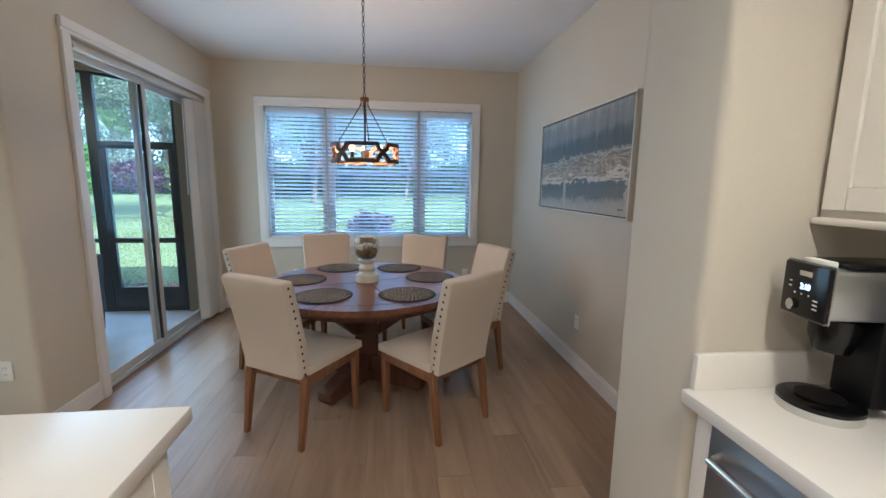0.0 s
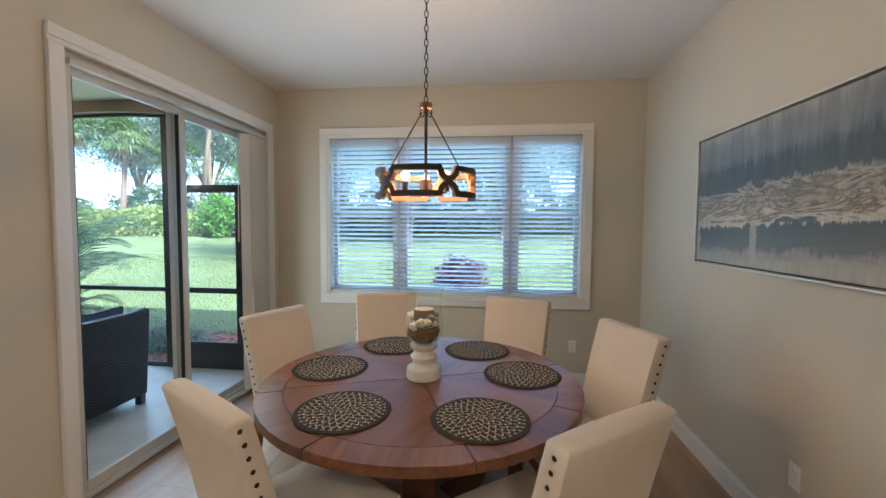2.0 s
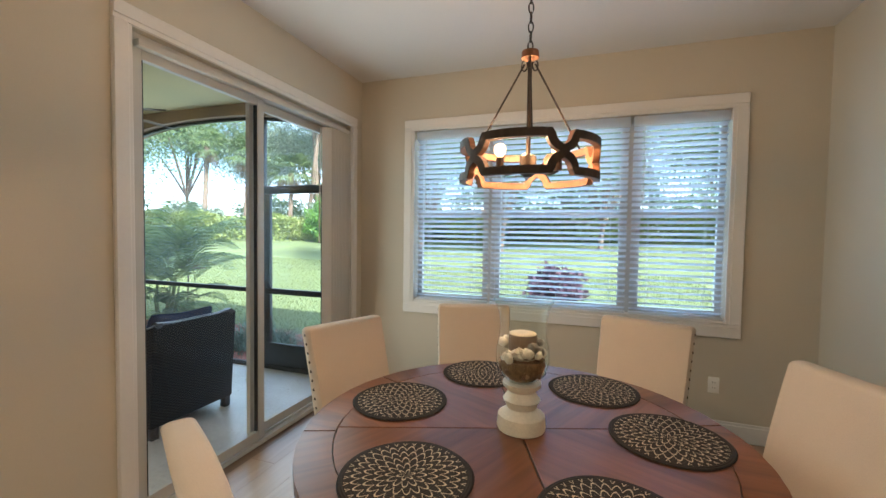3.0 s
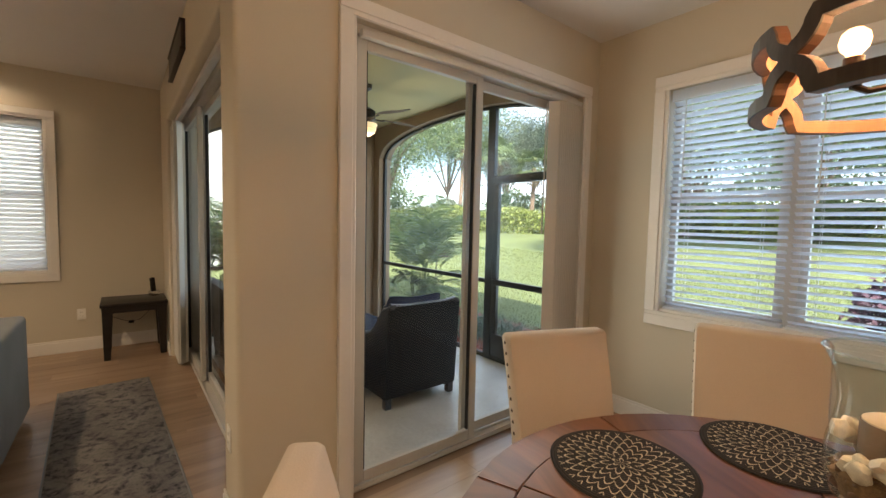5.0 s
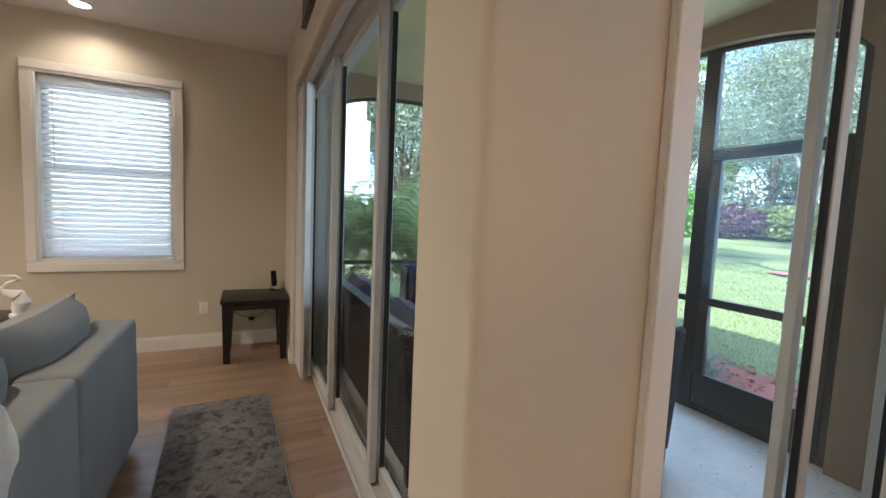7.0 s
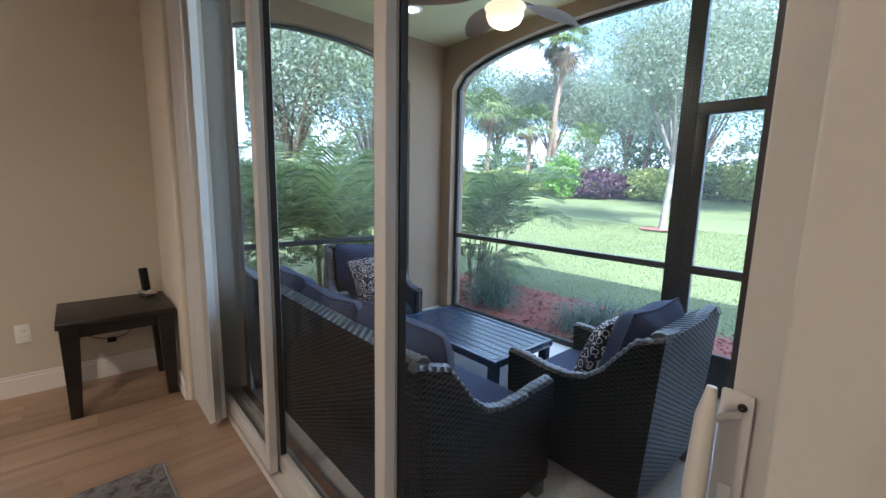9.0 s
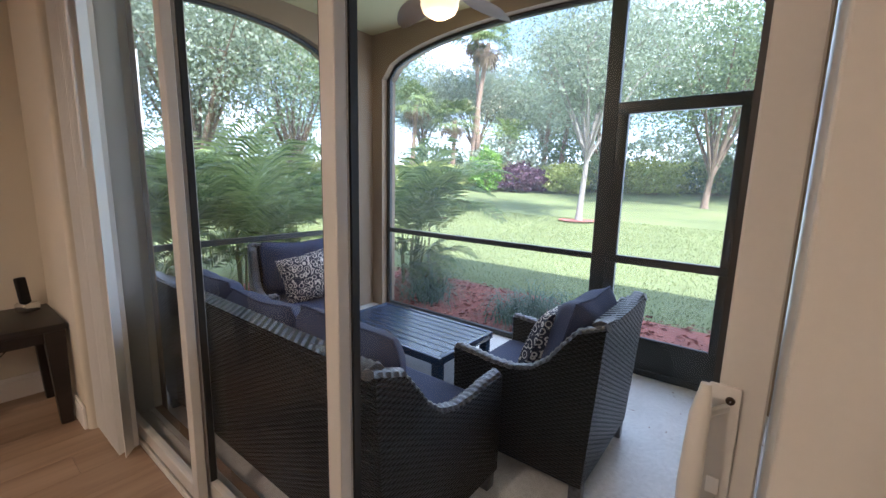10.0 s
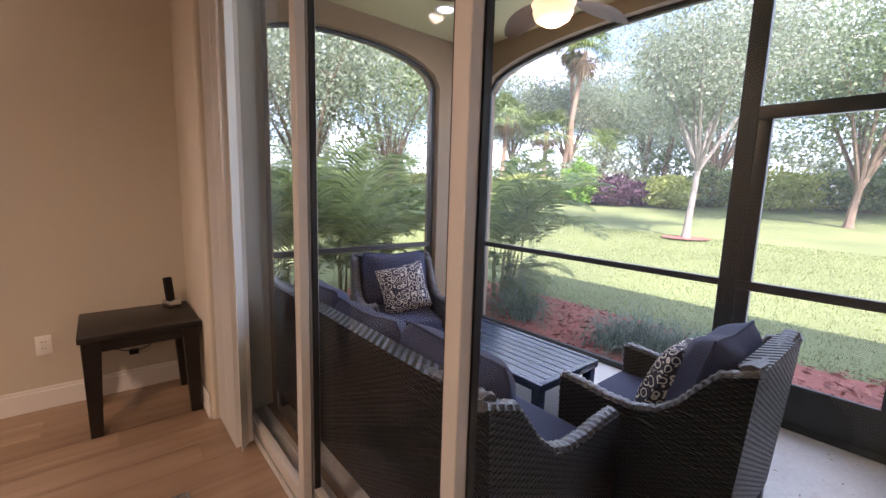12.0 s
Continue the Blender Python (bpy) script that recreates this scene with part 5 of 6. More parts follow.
mul.blend_type = "MULTIPLY"
mul.inputs["Fac"].default_value = 0.8
l.new(ra.outputs["Color"], mul.inputs["Color1"])
l.new(rb.outputs["Color"], mul.inputs["Color2"])
l.new(mul.outputs["Color"], p.inputs["Base Color"])
p.inputs["Roughness"].default_value = 0.95
bump_to(n, l, p, nc.outputs["Fac"], 0.5, 0.003)
M["runner"] = m
rg = thing("runner_rug", "mottled grey low-pile runner rug on the planks", "rug", pose(-3.36, 1.742, 0.0005, 0, 0, 2.7))
part("carpet", box(-1.15, 1.15, -0.285, 0.285, 0, 0.010, bevel=0.003), M["runner"], rg)
for s in (-1, 1):
    part("binding", box(-1.15, 1.15, s * 0.2905 - 0.005, s * 0.2905 + 0.005, 0, 0.009, bevel=0.003), M["grey_cloth"], rg)

M["sign"] = plain("dark_sign_wood", (0.03, 0.022, 0.018), 0.5, var=0.2, big=10)
sg = thing("wall_sign", "long dark wooden plaque above the sliding door", "sign", pose(-3.92, YS, 2.64))
part("board", box(-0.44, 0.44, -0.028, -0.001, -0.085, 0.085, bevel=0.004), M["sign"], sg)
part("frame_rail", box(-0.45, 0.45, -0.036, -0.001, 0.0855, 0.10, bevel=0.003), M["sign"], sg)
part("frame_rail", box(-0.45, 0.45, -0.036, -0.001, -0.10, -0.0855, bevel=0.003), M["sign"], sg)

# egret figure on a low table by the far window
et = thing("end_table", "small dark end table behind the sofa", "table")
part("top", box(-5.45, -4.95, 0.10, 0.55, 0.49, 0.52, bevel=0.004), M["espresso"], et)
for x in (-5.42, -4.98):
    for y in (0.13, 0.52):
        part("leg", box(x - 0.02, x + 0.02, y - 0.02, y + 0.02, 0, 0.49, bevel=0.003), M["espresso"], et)
eg = bmesh.new()
add_tube(eg, [(0.0, 0, 0.02), (0.0, 0.0, 0.06), (0.0, 0.02, 0.10), (0, 0.0, 0.15), (0, -0.06, 0.17), (0, -0.085, 0.20), (0, -0.05, 0.235), (0, -0.01, 0.25), (0, 0.02, 0.262), (0, -0.015, 0.283), (0, -0.055, 0.287), (0, -0.10, 0.296)], [0.03, 0.04, 0.055, 0.045, 0.026, 0.017, 0.014, 0.012, 0.012, 0.014, 0.006, 0.002], 10)
add_lathe(eg, [(0.001, 0.0), (0.05, 0.0), (0.05, 0.02), (0.001, 0.021)], 16)
solid("egret_statue", eg, M["fur"], "white carved egret figure on the end table", "statue", m=pose(-5.2, 0.40, 0.521, 0, 0, 8))

# ---- slider pull handle ----
hd = thing("door_pull", "white pull handle on the living slider stile", "door handle")
HY = YD + 0.11
part("backplate", box(-2.474, -2.436, HY - 0.009, HY - 0.0005, 0.84, 1.065, bevel=0.003), M["alu"], hd)
part("pull_bar", tube([(-2.477, HY - 0.052, 0.795), (-2.479, HY - 0.056, 0.83), (-2.479, HY - 0.058, 0.94), (-2.477, HY - 0.056, 1.04), (-2.475, HY - 0.052, 1.08)], [0.006, 0.0125, 0.0145, 0.0125, 0.006], 10), M["alu"], hd)
for z in (0.88, 1.034):
    part("bracket", tube([(-2.452, HY - 0.009, z), (-2.462, HY - 0.032, z + 0.003), (-2.472, HY - 0.05, z + 0.002)], 0.006, 8), M["alu"], hd)
    part("screw", lathe([(0.001, -0.002), (0.006, -0.002), (0.005, 0.001), (0.001, 0.001)], 10), M["bronze"], hd).matrix_basis = pose(-2.448, HY - 0.011, z + 0.012, 90, 0, 0)
part("latch", box(-2.463, -2.447, HY - 0.013, HY - 0.0095, 0.905, 0.93, bevel=0.002), M["plate"], hd)

# ---- lanai furniture ----
m, n, l, p = node_mat("dark_wicker")
tc = n.new("ShaderNodeTexCoord")
sep = n.new("ShaderNodeSeparateXYZ")
l.new(tc.outputs["Object"], sep.inputs[0])
hor = math_node("ADD", sep.outputs[0], sep.outputs[1])
u = math_node("MULTIPLY", hor, 2 * math.pi / 0.044)
v = math_node("MULTIPLY", sep.outputs[2], 2 * math.pi / 0.022)
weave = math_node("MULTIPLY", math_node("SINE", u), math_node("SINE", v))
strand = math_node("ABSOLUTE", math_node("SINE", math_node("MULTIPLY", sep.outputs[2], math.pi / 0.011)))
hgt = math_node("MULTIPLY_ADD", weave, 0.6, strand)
# strand crests painted lighter as highlights, weave gaps near black as shade
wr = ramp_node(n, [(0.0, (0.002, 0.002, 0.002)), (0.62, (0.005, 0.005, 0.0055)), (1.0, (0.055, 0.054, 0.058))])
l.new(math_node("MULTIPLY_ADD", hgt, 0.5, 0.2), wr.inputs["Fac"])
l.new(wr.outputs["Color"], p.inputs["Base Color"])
p.inputs["Roughness"].default_value = 0.36
p.inputs["Specular IOR Level"].default_value = 0.3
bump_to(n, l, p, hgt, 1.0, 0.012)
M["wicker"] = m
M["wicker_rim"] = plain("wicker_rim", (0.066, 0.068, 0.076), 0.30, var=0.8, big=60, fine=220, bump=0.4)
M["navy"] = plain("navy_cushion", (0.032, 0.044, 0.098), 0.85, var=0.15, big=6, fine=260, bump=0.35)
M["slate_metal"] = plain("dark_painted_metal", (0.026, 0.046, 0.085), 0.22, var=0.15, big=5, fine=80, bump=0.05)
m, n, l, p = node_mat("scroll_print")
vec = coords(n, l, (1, 1, 1))
vo = n.new("ShaderNodeTexVoronoi")
vo.inputs["Scale"].default_value = 24
l.new(vec, vo.inputs["Vector"])
dd = n.new("ShaderNodeMath")
dd.operation = "SINE"
sc = n.new("ShaderNodeMath")
sc.operation = "MULTIPLY"
sc.inputs[1].default_value = 17.0
l.new(vo.outputs["Distance"], sc.inputs[0])
l.new(sc.outputs[0], dd.inputs[0])
rp = ramp_node(n, [(0.45, (0.03, 0.035, 0.06)), (0.55, (0.70, 0.69, 0.66))])
l.new(dd.outputs[0], rp.inputs["Fac"])
l.new(rp.outputs["Color"], p.inputs["Base Color"])
p.inputs["Roughness"].default_value = 0.9
M["scroll"] = m


def add_braid(bm, pts, radius):
    """A plaited rim: a bar whose section turns and swells along its length."""
    dense = []
    for a, b2 in zip(pts, pts[1:]):
        a, b2 = Vector(a), Vector(b2)
        k = max(2, int((b2 - a).length / 0.009))
        dense += [a.lerp(b2, j / k) for j in range(k)]
    dense.append(Vector(pts[-1]))
    nn, rings, up = 8, [], Vector((0, 0, 1))
    for k, q in enumerate(dense):
        d = (dense[min(k + 1, len(dense) - 1)] - dense[max(k - 1, 0)]).normalized()
        e = d.cross(up if abs(d.z) < 0.95 else Vector((1, 0, 0))).normalized()
        f = e.cross(d)
        rings.append([bm.verts.new(q + (e * math.cos(2 * math.pi * j / nn) * 1.5 + f * math.sin(2 * math.pi * j / nn)) * radius * (1 + 0.16 * math.sin(2 * 2 * math.pi * j / nn + k * 1.6))) for j in range(nn)])
    for a, b2 in zip(rings, rings[1:]):
        for j in range(nn):
            bm.faces.new((a[j], a[(j + 1) % nn], b2[(j + 1) % nn], b2[j]))
    bm.faces.new(list(reversed(rings[0])))
    bm.faces.new(rings[-1])
    return bm


def arm_line(depth):
    """Top line of the side: from the front of the arm back and up to the top of the back."""
    h = depth / 2
    pts = [(h, 0.565), (h - 0.10, 0.56), (h - 0.22, 0.545), (h - 0.34, 0.545), (h - 0.44, 0.575), (h - 0.52, 0.64), (h - 0.58, 0.72), (h - 0.645, 0.80), (-h - 0.02, 0.845)]
    return pts


def wicker_seat(name, label, category, m, width, seats, depth=0.76):
    """Wicker armchair or sofa with sweeping arms; faces +y."""
    c = thing(name, label, category, m, "wicker seating set")
    w, h = width / 2, depth / 2
    line = arm_line(depth)
    for s in (-1, 1):
        b = bmesh.new()
        outline = [(-h + 0.03, 0.09), (h - 0.01, 0.09)] + line
        add_prism(b, outline, s * w - s * 0.07, s * w, "x")
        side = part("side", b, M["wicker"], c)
        part("rim", add_braid(bmesh.new(), [(s * (w - 0.035), y, z) for y, z in line], 0.019), M["wicker_rim"], side, "plaited wicker rim")
        part("front_post", add_braid(bmesh.new(), [(s * (w - 0.035), h - 0.015, 0.10), (s * (w - 0.035), h, 0.56)], 0.017), M["wicker_rim"], side)
    b = bmesh.new()
    add_prism(b, [(-h + 0.03, 0.09), (-h + 0.10, 0.09), (-h + 0.06, 0.845), (-h - 0.02, 0.845)], -w + 0.071, w - 0.071, "x")
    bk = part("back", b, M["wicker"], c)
    sag = [(-w + 0.03 + (width - 0.06) * k / 12, -h + 0.015, 0.85 + 0.0 - 0.03 * math.sin(math.pi * k / 12) * (1 if seats == 1 else 1.6)) for k in range(13)]
    part("top_rim", add_braid(bmesh.new(), sag, 0.021), M["wicker_rim"], bk, "plaited wicker rim")
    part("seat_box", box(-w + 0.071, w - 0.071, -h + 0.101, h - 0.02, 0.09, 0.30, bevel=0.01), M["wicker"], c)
    iw = (width - 0.16) / seats
    for k in range(seats):
        x = -w + 0.08 + iw * (k + 0.5)
        part("seat_cushion", box(x - iw / 2 + 0.004, x + iw / 2 - 0.004, -h + 0.12, h + 0.01, 0.305, 0.43, bevel=0.035, seg=3), M["navy"], c, "navy fabric cushion")
        slump = 0.030 + 0.012 * math.sin(2.3 * k)
        o = part("back_cushion", pillow_bm(iw - 0.005, 0.47, 0.23, 14, 0.10, slump), M["navy"], c, "navy fabric cushion")
        o.matrix_basis = pose(x, -h + 0.200, 0.672 + 0.008 * math.cos(3 * k), 14 + 2.5 * math.sin(2 * k), 1.6 * math.sin(3 * k + 1), 0)
        pts = []
        for q in range(40):
            e, g = divmod(q, 10)
            g = -1 + g / 5
            u, v = ((g, 1), (1, -g), (-g, -1), (-1, g))[e]
            kk = 1 - 0.05 * (u * u * (1 - abs(v)) + v * v * (1 - abs(u)))
            kk *= 1 - 0.085 * (u * v) ** 4
            pts.append((u * (iw - 0.005) / 2 * kk, 0, v * 0.235 * kk - slump * (1 - u * u) * (1 + v) / 2))
        part("piping", tube(pts, 0.007, 5, True), M["navy"], o)
    for x in (-w + 0.04, w - 0.04):
        for y in (-h + 0.06, h - 0.04):
            part("leg", box(x - 0.028, x + 0.028, y - 0.028, y + 0.028, 0.0, 0.089, bevel=0.004), M["wicker_rim"], c)
    return c


wicker_seat("outdoor_sofa", "dark wicker sofa with navy cushions, back to the slider", "sofa", pose(-4.27, 2.95, LZ), 1.95, 3)
wicker_seat("outdoor_armchair", "dark wicker armchair with navy cushions by the screen door", "armchair", pose(-3.28, 3.80, LZ, 0, 0, 90), 0.72, 1, 0.74)
wicker_seat("outdoor_armchair", "dark wicker armchair with navy cushions in the lanai corner", "armchair", pose(-5.42, 3.68, LZ, 0, 0, -112), 0.74, 1, 0.74)
solid("patterned_pillow", pillow_bm(0.40, 0.40, 0.15), M["scroll"], "white pillow with dark scroll print on the armchair", "pillow", m=pose(-3.27, 3.77, LZ + 0.615, 0, 0, 90) @ pose(0, 0, 0, 22, 0, 0))
solid("patterned_pillow", pillow_bm(0.40, 0.40, 0.15), M["scroll"], "white pillow with dark scroll print in the corner chair", "pillow", m=pose(-5.37, 3.70, LZ + 0.615, 0, 0, -112) @ pose(0, 0, 0, 20, 12, 0))

ct = thing("coffee_table", "low dark metal coffee table with a slatted top", "table", pose(-4.38, 3.87, LZ))
for k in range(8):
    y0 = -0.27 + k * 0.0675
    part("slat", box(-0.495, 0.495, y0 + 0.002, y0 + 0.0655, 0.372, 0.388, bevel=0.003, seg=1), M["slate_metal"], ct)
fr = box(-0.53, 0.53, -0.305, -0.272, 0.345, 0.392, bevel=0.003)
add_box(fr, -0.53, 0.53, 0.272, 0.305, 0.345, 0.392, bevel=0.003)
add_box(fr, -0.53, -0.497, -0.2715, 0.2715, 0.345, 0.392, bevel=0.003)
add_box(fr, 0.497, 0.53, -0.2715, 0.2715, 0.345, 0.392, bevel=0.003)
part("top_frame", fr, M["slate_metal"], ct)
for x in (-0.49, 0.49):
    for y in (-0.265, 0.265):
        part("leg", box(x - 0.028, x + 0.028, y - 0.028, y + 0.028, 0.0, 0.3449, bevel=0.003), M["slate_metal"], ct)
M["outdoor_rug"] = plain("outdoor_rug_weave", (0.13, 0.125, 0.12), 0.95, var=0.3, big=8, fine=140, bump=0.7, stretch=(1, 0.3, 1))
solid("outdoor_rug", box(-5.35, -3.60, 3.20, 4.45, LZ + 0.0005, LZ + 0.010, bevel=0.003), M["outdoor_rug"], "grey woven outdoor rug under the coffee table", "rug")

# ceiling fan with palm-leaf blades
M["fan_metal"] = plain("fan_bronze", (0.045, 0.035, 0.028), 0.4, 0.6, var=0.2)
M["fan_blade"] = wood("carved_leaf_blade", (0.08, 0.052, 0.033), (0.20, 0.135, 0.085), 0.5, axis=0, grain=30)
M["globe"] = emitter("fan_light_globe", (1.0, 0.74, 0.40), 0.30)
fn = thing("ceiling_fan", "bronze ceiling fan with leaf-shaped blades and a lit bowl", "ceiling fan", pose(-4.15, 3.87, 0))
part("canopy", lathe([(0.001, 2.839), (0.07, 2.839), (0.065, 2.80), (0.02, 2.77), (0.001, 2.77)], 24), M["fan_metal"], fn)
part("downrod", tube([(0, 0, 2.77), (0, 0, 2.60)], 0.012, 8), M["fan_metal"], fn)
part("motor", lathe([(0.001, 2.61), (0.05, 2.605), (0.105, 2.57), (0.115, 2.53), (0.105, 2.49), (0.06, 2.465), (0.06, 2.44), (0.001, 2.44)], 28), M["fan_metal"], fn)
part("globe", lathe([(0.001, 2.31), (0.05, 2.315), (0.10, 2.345), (0.118, 2.385), (0.112, 2.40), (0.128, 2.43), (0.12, 2.439), (0.001, 2.439)], 28), M["globe"], fn, "frosted glowing glass bowl")
for k in range(5):
    b = bmesh.new()
    rows = []
    for j in range(13):
        t = j / 12
        wdt = 0.02 + 0.085 * math.sin(math.pi * min(1, t * 1.02)) ** 0.7 * (1 - 0.25 * t)
        x = 0.19 + 0.50 * t
        z = -0.03 * t * t
        rows.append([b.verts.new((x, s * wdt, z + (0.008 if s == 0 else 0.0) + s * 0.012)) for s in (-1, -0.5, 0, 0.5, 1)])
    for r0, r1 in zip(rows, rows[1:]):
        for i in range(4):
            b.faces.new((r0[i], r0[i + 1], r1[i + 1], r1[i]))
    bmesh.ops.solidify(b, geom=b.faces[:], thickness=0.008)
    bl = part("blade", b, M["fan_blade"], fn, "carved brown leaf blade")
    bl.matrix_basis = pose(0, 0, 2.50, 0, 0, 72 * k + 10)
    part("blade_iron", box(0.09, 0.22, -0.018, 0.018, -0.012, -0.004, bevel=0.003), M["fan_metal"], bl)
lamp("fan_lamp", "POINT", 4, (1.0, 0.74, 0.42), pose(-4.15, 3.87, 2.24), radius=0.1)
downlight(-5.41, 4.10, 4, 2.8395, "round white recessed light in the lanai ceiling")

# dry leaf crumbs on the slab
rng = np.random.default_rng(17)
k = 70
lx, ly = rng.uniform(-5.6, -2.25, k), rng.uniform(2.6, 4.9, k)
lx[:35], ly[:35] = rng.uniform(-3.4, -2.25, 35), rng.uniform(4.3, 4.92, 35)
me = bpy.data.meshes.new("leaf_crumbs")
vv, ff = [], []
for x, y in zip(lx, ly):
    a, s = rng.uniform(0, 6.28), rng.uniform(0.004, 0.014)
    c, d = math.cos(a) * s, math.sin(a) * s
    vv += [(x - c, y - d, LZ + 0.0015), (x + d * 0.4, y - c * 0.4, LZ + 0.004), (x + c, y + d, LZ + 0.0015), (x - d * 0.4, y + c * 0.4, LZ + 0.003)]
    ff.append((len(vv) - 4, len(vv) - 3, len(vv) - 2, len(vv) - 1))
me.from_pydata(vv, [], ff)
me.materials.append(M["candle_band"])
tagged(new("leaf_crumbs", me), "dry brown leaf crumbs on the concrete", "debris", kind="stuff")

# ---- outdoors ----
M["lawn"] = plain("lawn_ground", (0.17, 0.20, 0.072), 0.95, var=0.45, big=0.35, fine=14, bump=0.6)
M["mulch"] = plain("red_mulch_ground", (0.34, 0.115, 0.08), 0.95, var=0.4, big=3, fine=30, bump=0.9)
M["chips"] = leafy("mulch_chips", (0.17, 0.05, 0.035), (0.52, 0.22, 0.16), 0.9, 0.0)


def ground_z(x, y):
    r = math.hypot(x + 3, y - 3)
    t = min(1.0, max(0.0, (r - 6) / 26))
    return LZ - 0.12 + 1.35 * t ** 2.2 + (0.04 * noise.noise(Vector((x * 0.25, y * 0.25, 0))) if r > 6 else 0)


b = bmesh.new()
N = 90
gx = [-4 + 600 * math.copysign(abs(2 * i / N - 1) ** 3.2, 2 * i / N - 1) for i in range(N + 1)]
gy = [8 + 600 * math.copysign(abs(2 * i / N - 1) ** 3.2, 2 * i / N - 1) for i in range(N + 1)]
gv = [[b.verts.new((x, y, ground_z(x, y))) for y in gy] for x in gx]
for i in range(N):
    for j in range(N):
        b.faces.new((gv[i][j], gv[i + 1][j], gv[i + 1][j + 1], gv[i][j + 1]))
fixed("ground", b, M["lawn"], "mown green lawn rising gently to the hedge", "ground", smooth=True)


def bed(name, label, outline):
    b = bmesh.new()
    b.faces.new([b.verts.new((x, y, LZ - 0.095)) for x, y in outline])
    return fixed(name, b, M["mulch"], label, "mulch bed")


def wavy(x0, x1, y, amp, n=30, ph=0.0):
    return [(x0 + (x1 - x0) * k / n, y + amp * math.sin(ph + k * 0.55) + 0.5 * amp * math.sin(k * 1.7)) for k in range(n + 1)]


bed("mulch_bed_front", "red bark mulch bed along the lanai screen", [(-6.15, 5.16), (3.5, 5.16)] + wavy(3.5, -7.2, 6.82, 0.08) + [(-7.6, 6.2), (-7.6, 5.2)])
bed("mulch_bed_side", "red bark mulch bed beside the lanai", [(-6.152, 0.5), (-6.152, 5.15), (-7.61, 5.15), (-8.2, 5.0), (-8.4, 2.0), (-8.2, 0.5)])


def quads(name, centres, ux, uy, material):
    """One mesh of many flat leaves: centres and half-axes as arrays."""
    c = np.asarray(centres)
    v = np.concatenate([c - ux, c + uy * 0.6 - ux * 0.1, c + ux, c - uy * 0.6 - ux * 0.1], axis=1).reshape(-1, 3)
    n = len(c)
    me = bpy.data.meshes.new(name)
    me.from_pydata(v.tolist(), [], np.arange(4 * n).reshape(-1, 4).tolist())
    me.materials.append(material)
    return me


def axes(rng, n, size, spread=0.35, flat=0.0):
    d = rng.normal(size=(n, 3))
    d[:, 2] *= 1 - flat
    d /= np.linalg.norm(d, axis=1)[:, None]
    e = np.cross(d, rng.normal(size=(n, 3)))
    e /= np.linalg.norm(e, axis=1)[:, None]
    s = size * rng.uniform(1 - spread, 1 + spread, (n, 1))
    return d * s, e * s


rng = np.random.default_rng(7)
# bark chips scattered on the bed
k = 5200
cx = rng.uniform(-7.4, 1.5, k)
cy = rng.uniform(5.18, 6.9, k)
left = rng.random(k) < 0.25
cx[left] = rng.uniform(-8.2, -6.2, left.sum())
cy[left] = rng.uniform(1.0, 5.1, left.sum())
cc = np.stack([cx, cy, np.full(k, LZ - 0.085) + rng.uniform(0, 0.015, k)], 1)
ax, ay = axes(rng, k, 0.035, 0.5, 0.8)
o = new("mulch_chips", quads("mulch_chips", cc, ax, ay * 0.6, M["chips"]))
tagged(o, "scattered red bark chips on the bed", "mulch", kind="stuff")

# grass blades on the nearer lawn
M["blade"] = leafy("grass_blades", (0.13, 0.165, 0.052), (0.30, 0.335, 0.13), 0.7, 0.25)
k = 110000
r = rng.uniform(0, 1, k) ** 1.5
gxx = rng.uniform(-16, 3.5, k)
gyy = 6.75 + 11.5 * r
ok = (gxx > -9.0) | (gyy > 7)
gxx, gyy = gxx[ok], gyy[ok]
k = len(gxx)
zz = np.array([ground_z(x, y) for x, y in zip(gxx, gyy)])
hgt = rng.uniform(0.02, 0.045, k) * (1 + 0.05 * (gyy - 6))
wd = 0.004 * (1 + 0.20 * (gyy - 6))
an = rng.uniform(0, 6.283, k)
lean = rng.normal(size=(k, 2)) * 0.35
base = np.stack([gxx, gyy, zz - 0.005], 1)
side = np.stack([np.cos(an) * wd, np.sin(an) * wd, np.zeros(k)], 1)
tip = base + np.stack([lean[:, 0] * hgt, lean[:, 1] * hgt, hgt], 1)
me = bpy.data.meshes.new("grass")
me.from_pydata(np.stack([base - side, base + side, tip], 1).reshape(-1, 3).tolist(), [], np.arange(3 * k).reshape(-1, 3).tolist())
me.materials.append(M["blade"])
tagged(new("grass", me), "short mown grass blades on the lawn", "grass", kind="stuff")

# ---- plants ----
M["leaf_oak"] = leafy("oak_leaves", (0.17, 0.21, 0.13), (0.38, 0.43, 0.30), 0.45, 0.5)
M["leaf_dark"] = leafy("dark_leaves", (0.11, 0.16, 0.07), (0.32, 0.40, 0.20), 0.5, 0.5)
M["leaf_hedge"] = leafy("hedge_leaves", (0.20, 0.25, 0.055), (0.48, 0.52, 0.16), 0.5)
M["leaf_lime"] = leafy("lime_leaves", (0.10, 0.22, 0.03), (0.24, 0.42, 0.06), 0.5)
M["leaf_palm"] = leafy("palm_fronds", (0.09, 0.14, 0.04), (0.28, 0.34, 0.12), 0.4)
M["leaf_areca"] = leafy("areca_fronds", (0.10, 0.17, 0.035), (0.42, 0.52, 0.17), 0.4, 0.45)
# darkened copy of the areca leaf: shade low in the clump put into colour
M["leaf_areca_shade"] = leafy("areca_shade_fronds", (0.04, 0.075, 0.02), (0.16, 0.24, 0.07), 0.4, 0.35)
M["cane"] = plain("green_cane", (0.17, 0.19, 0.06), 0.5, var=0.3, big=9, fine=60)
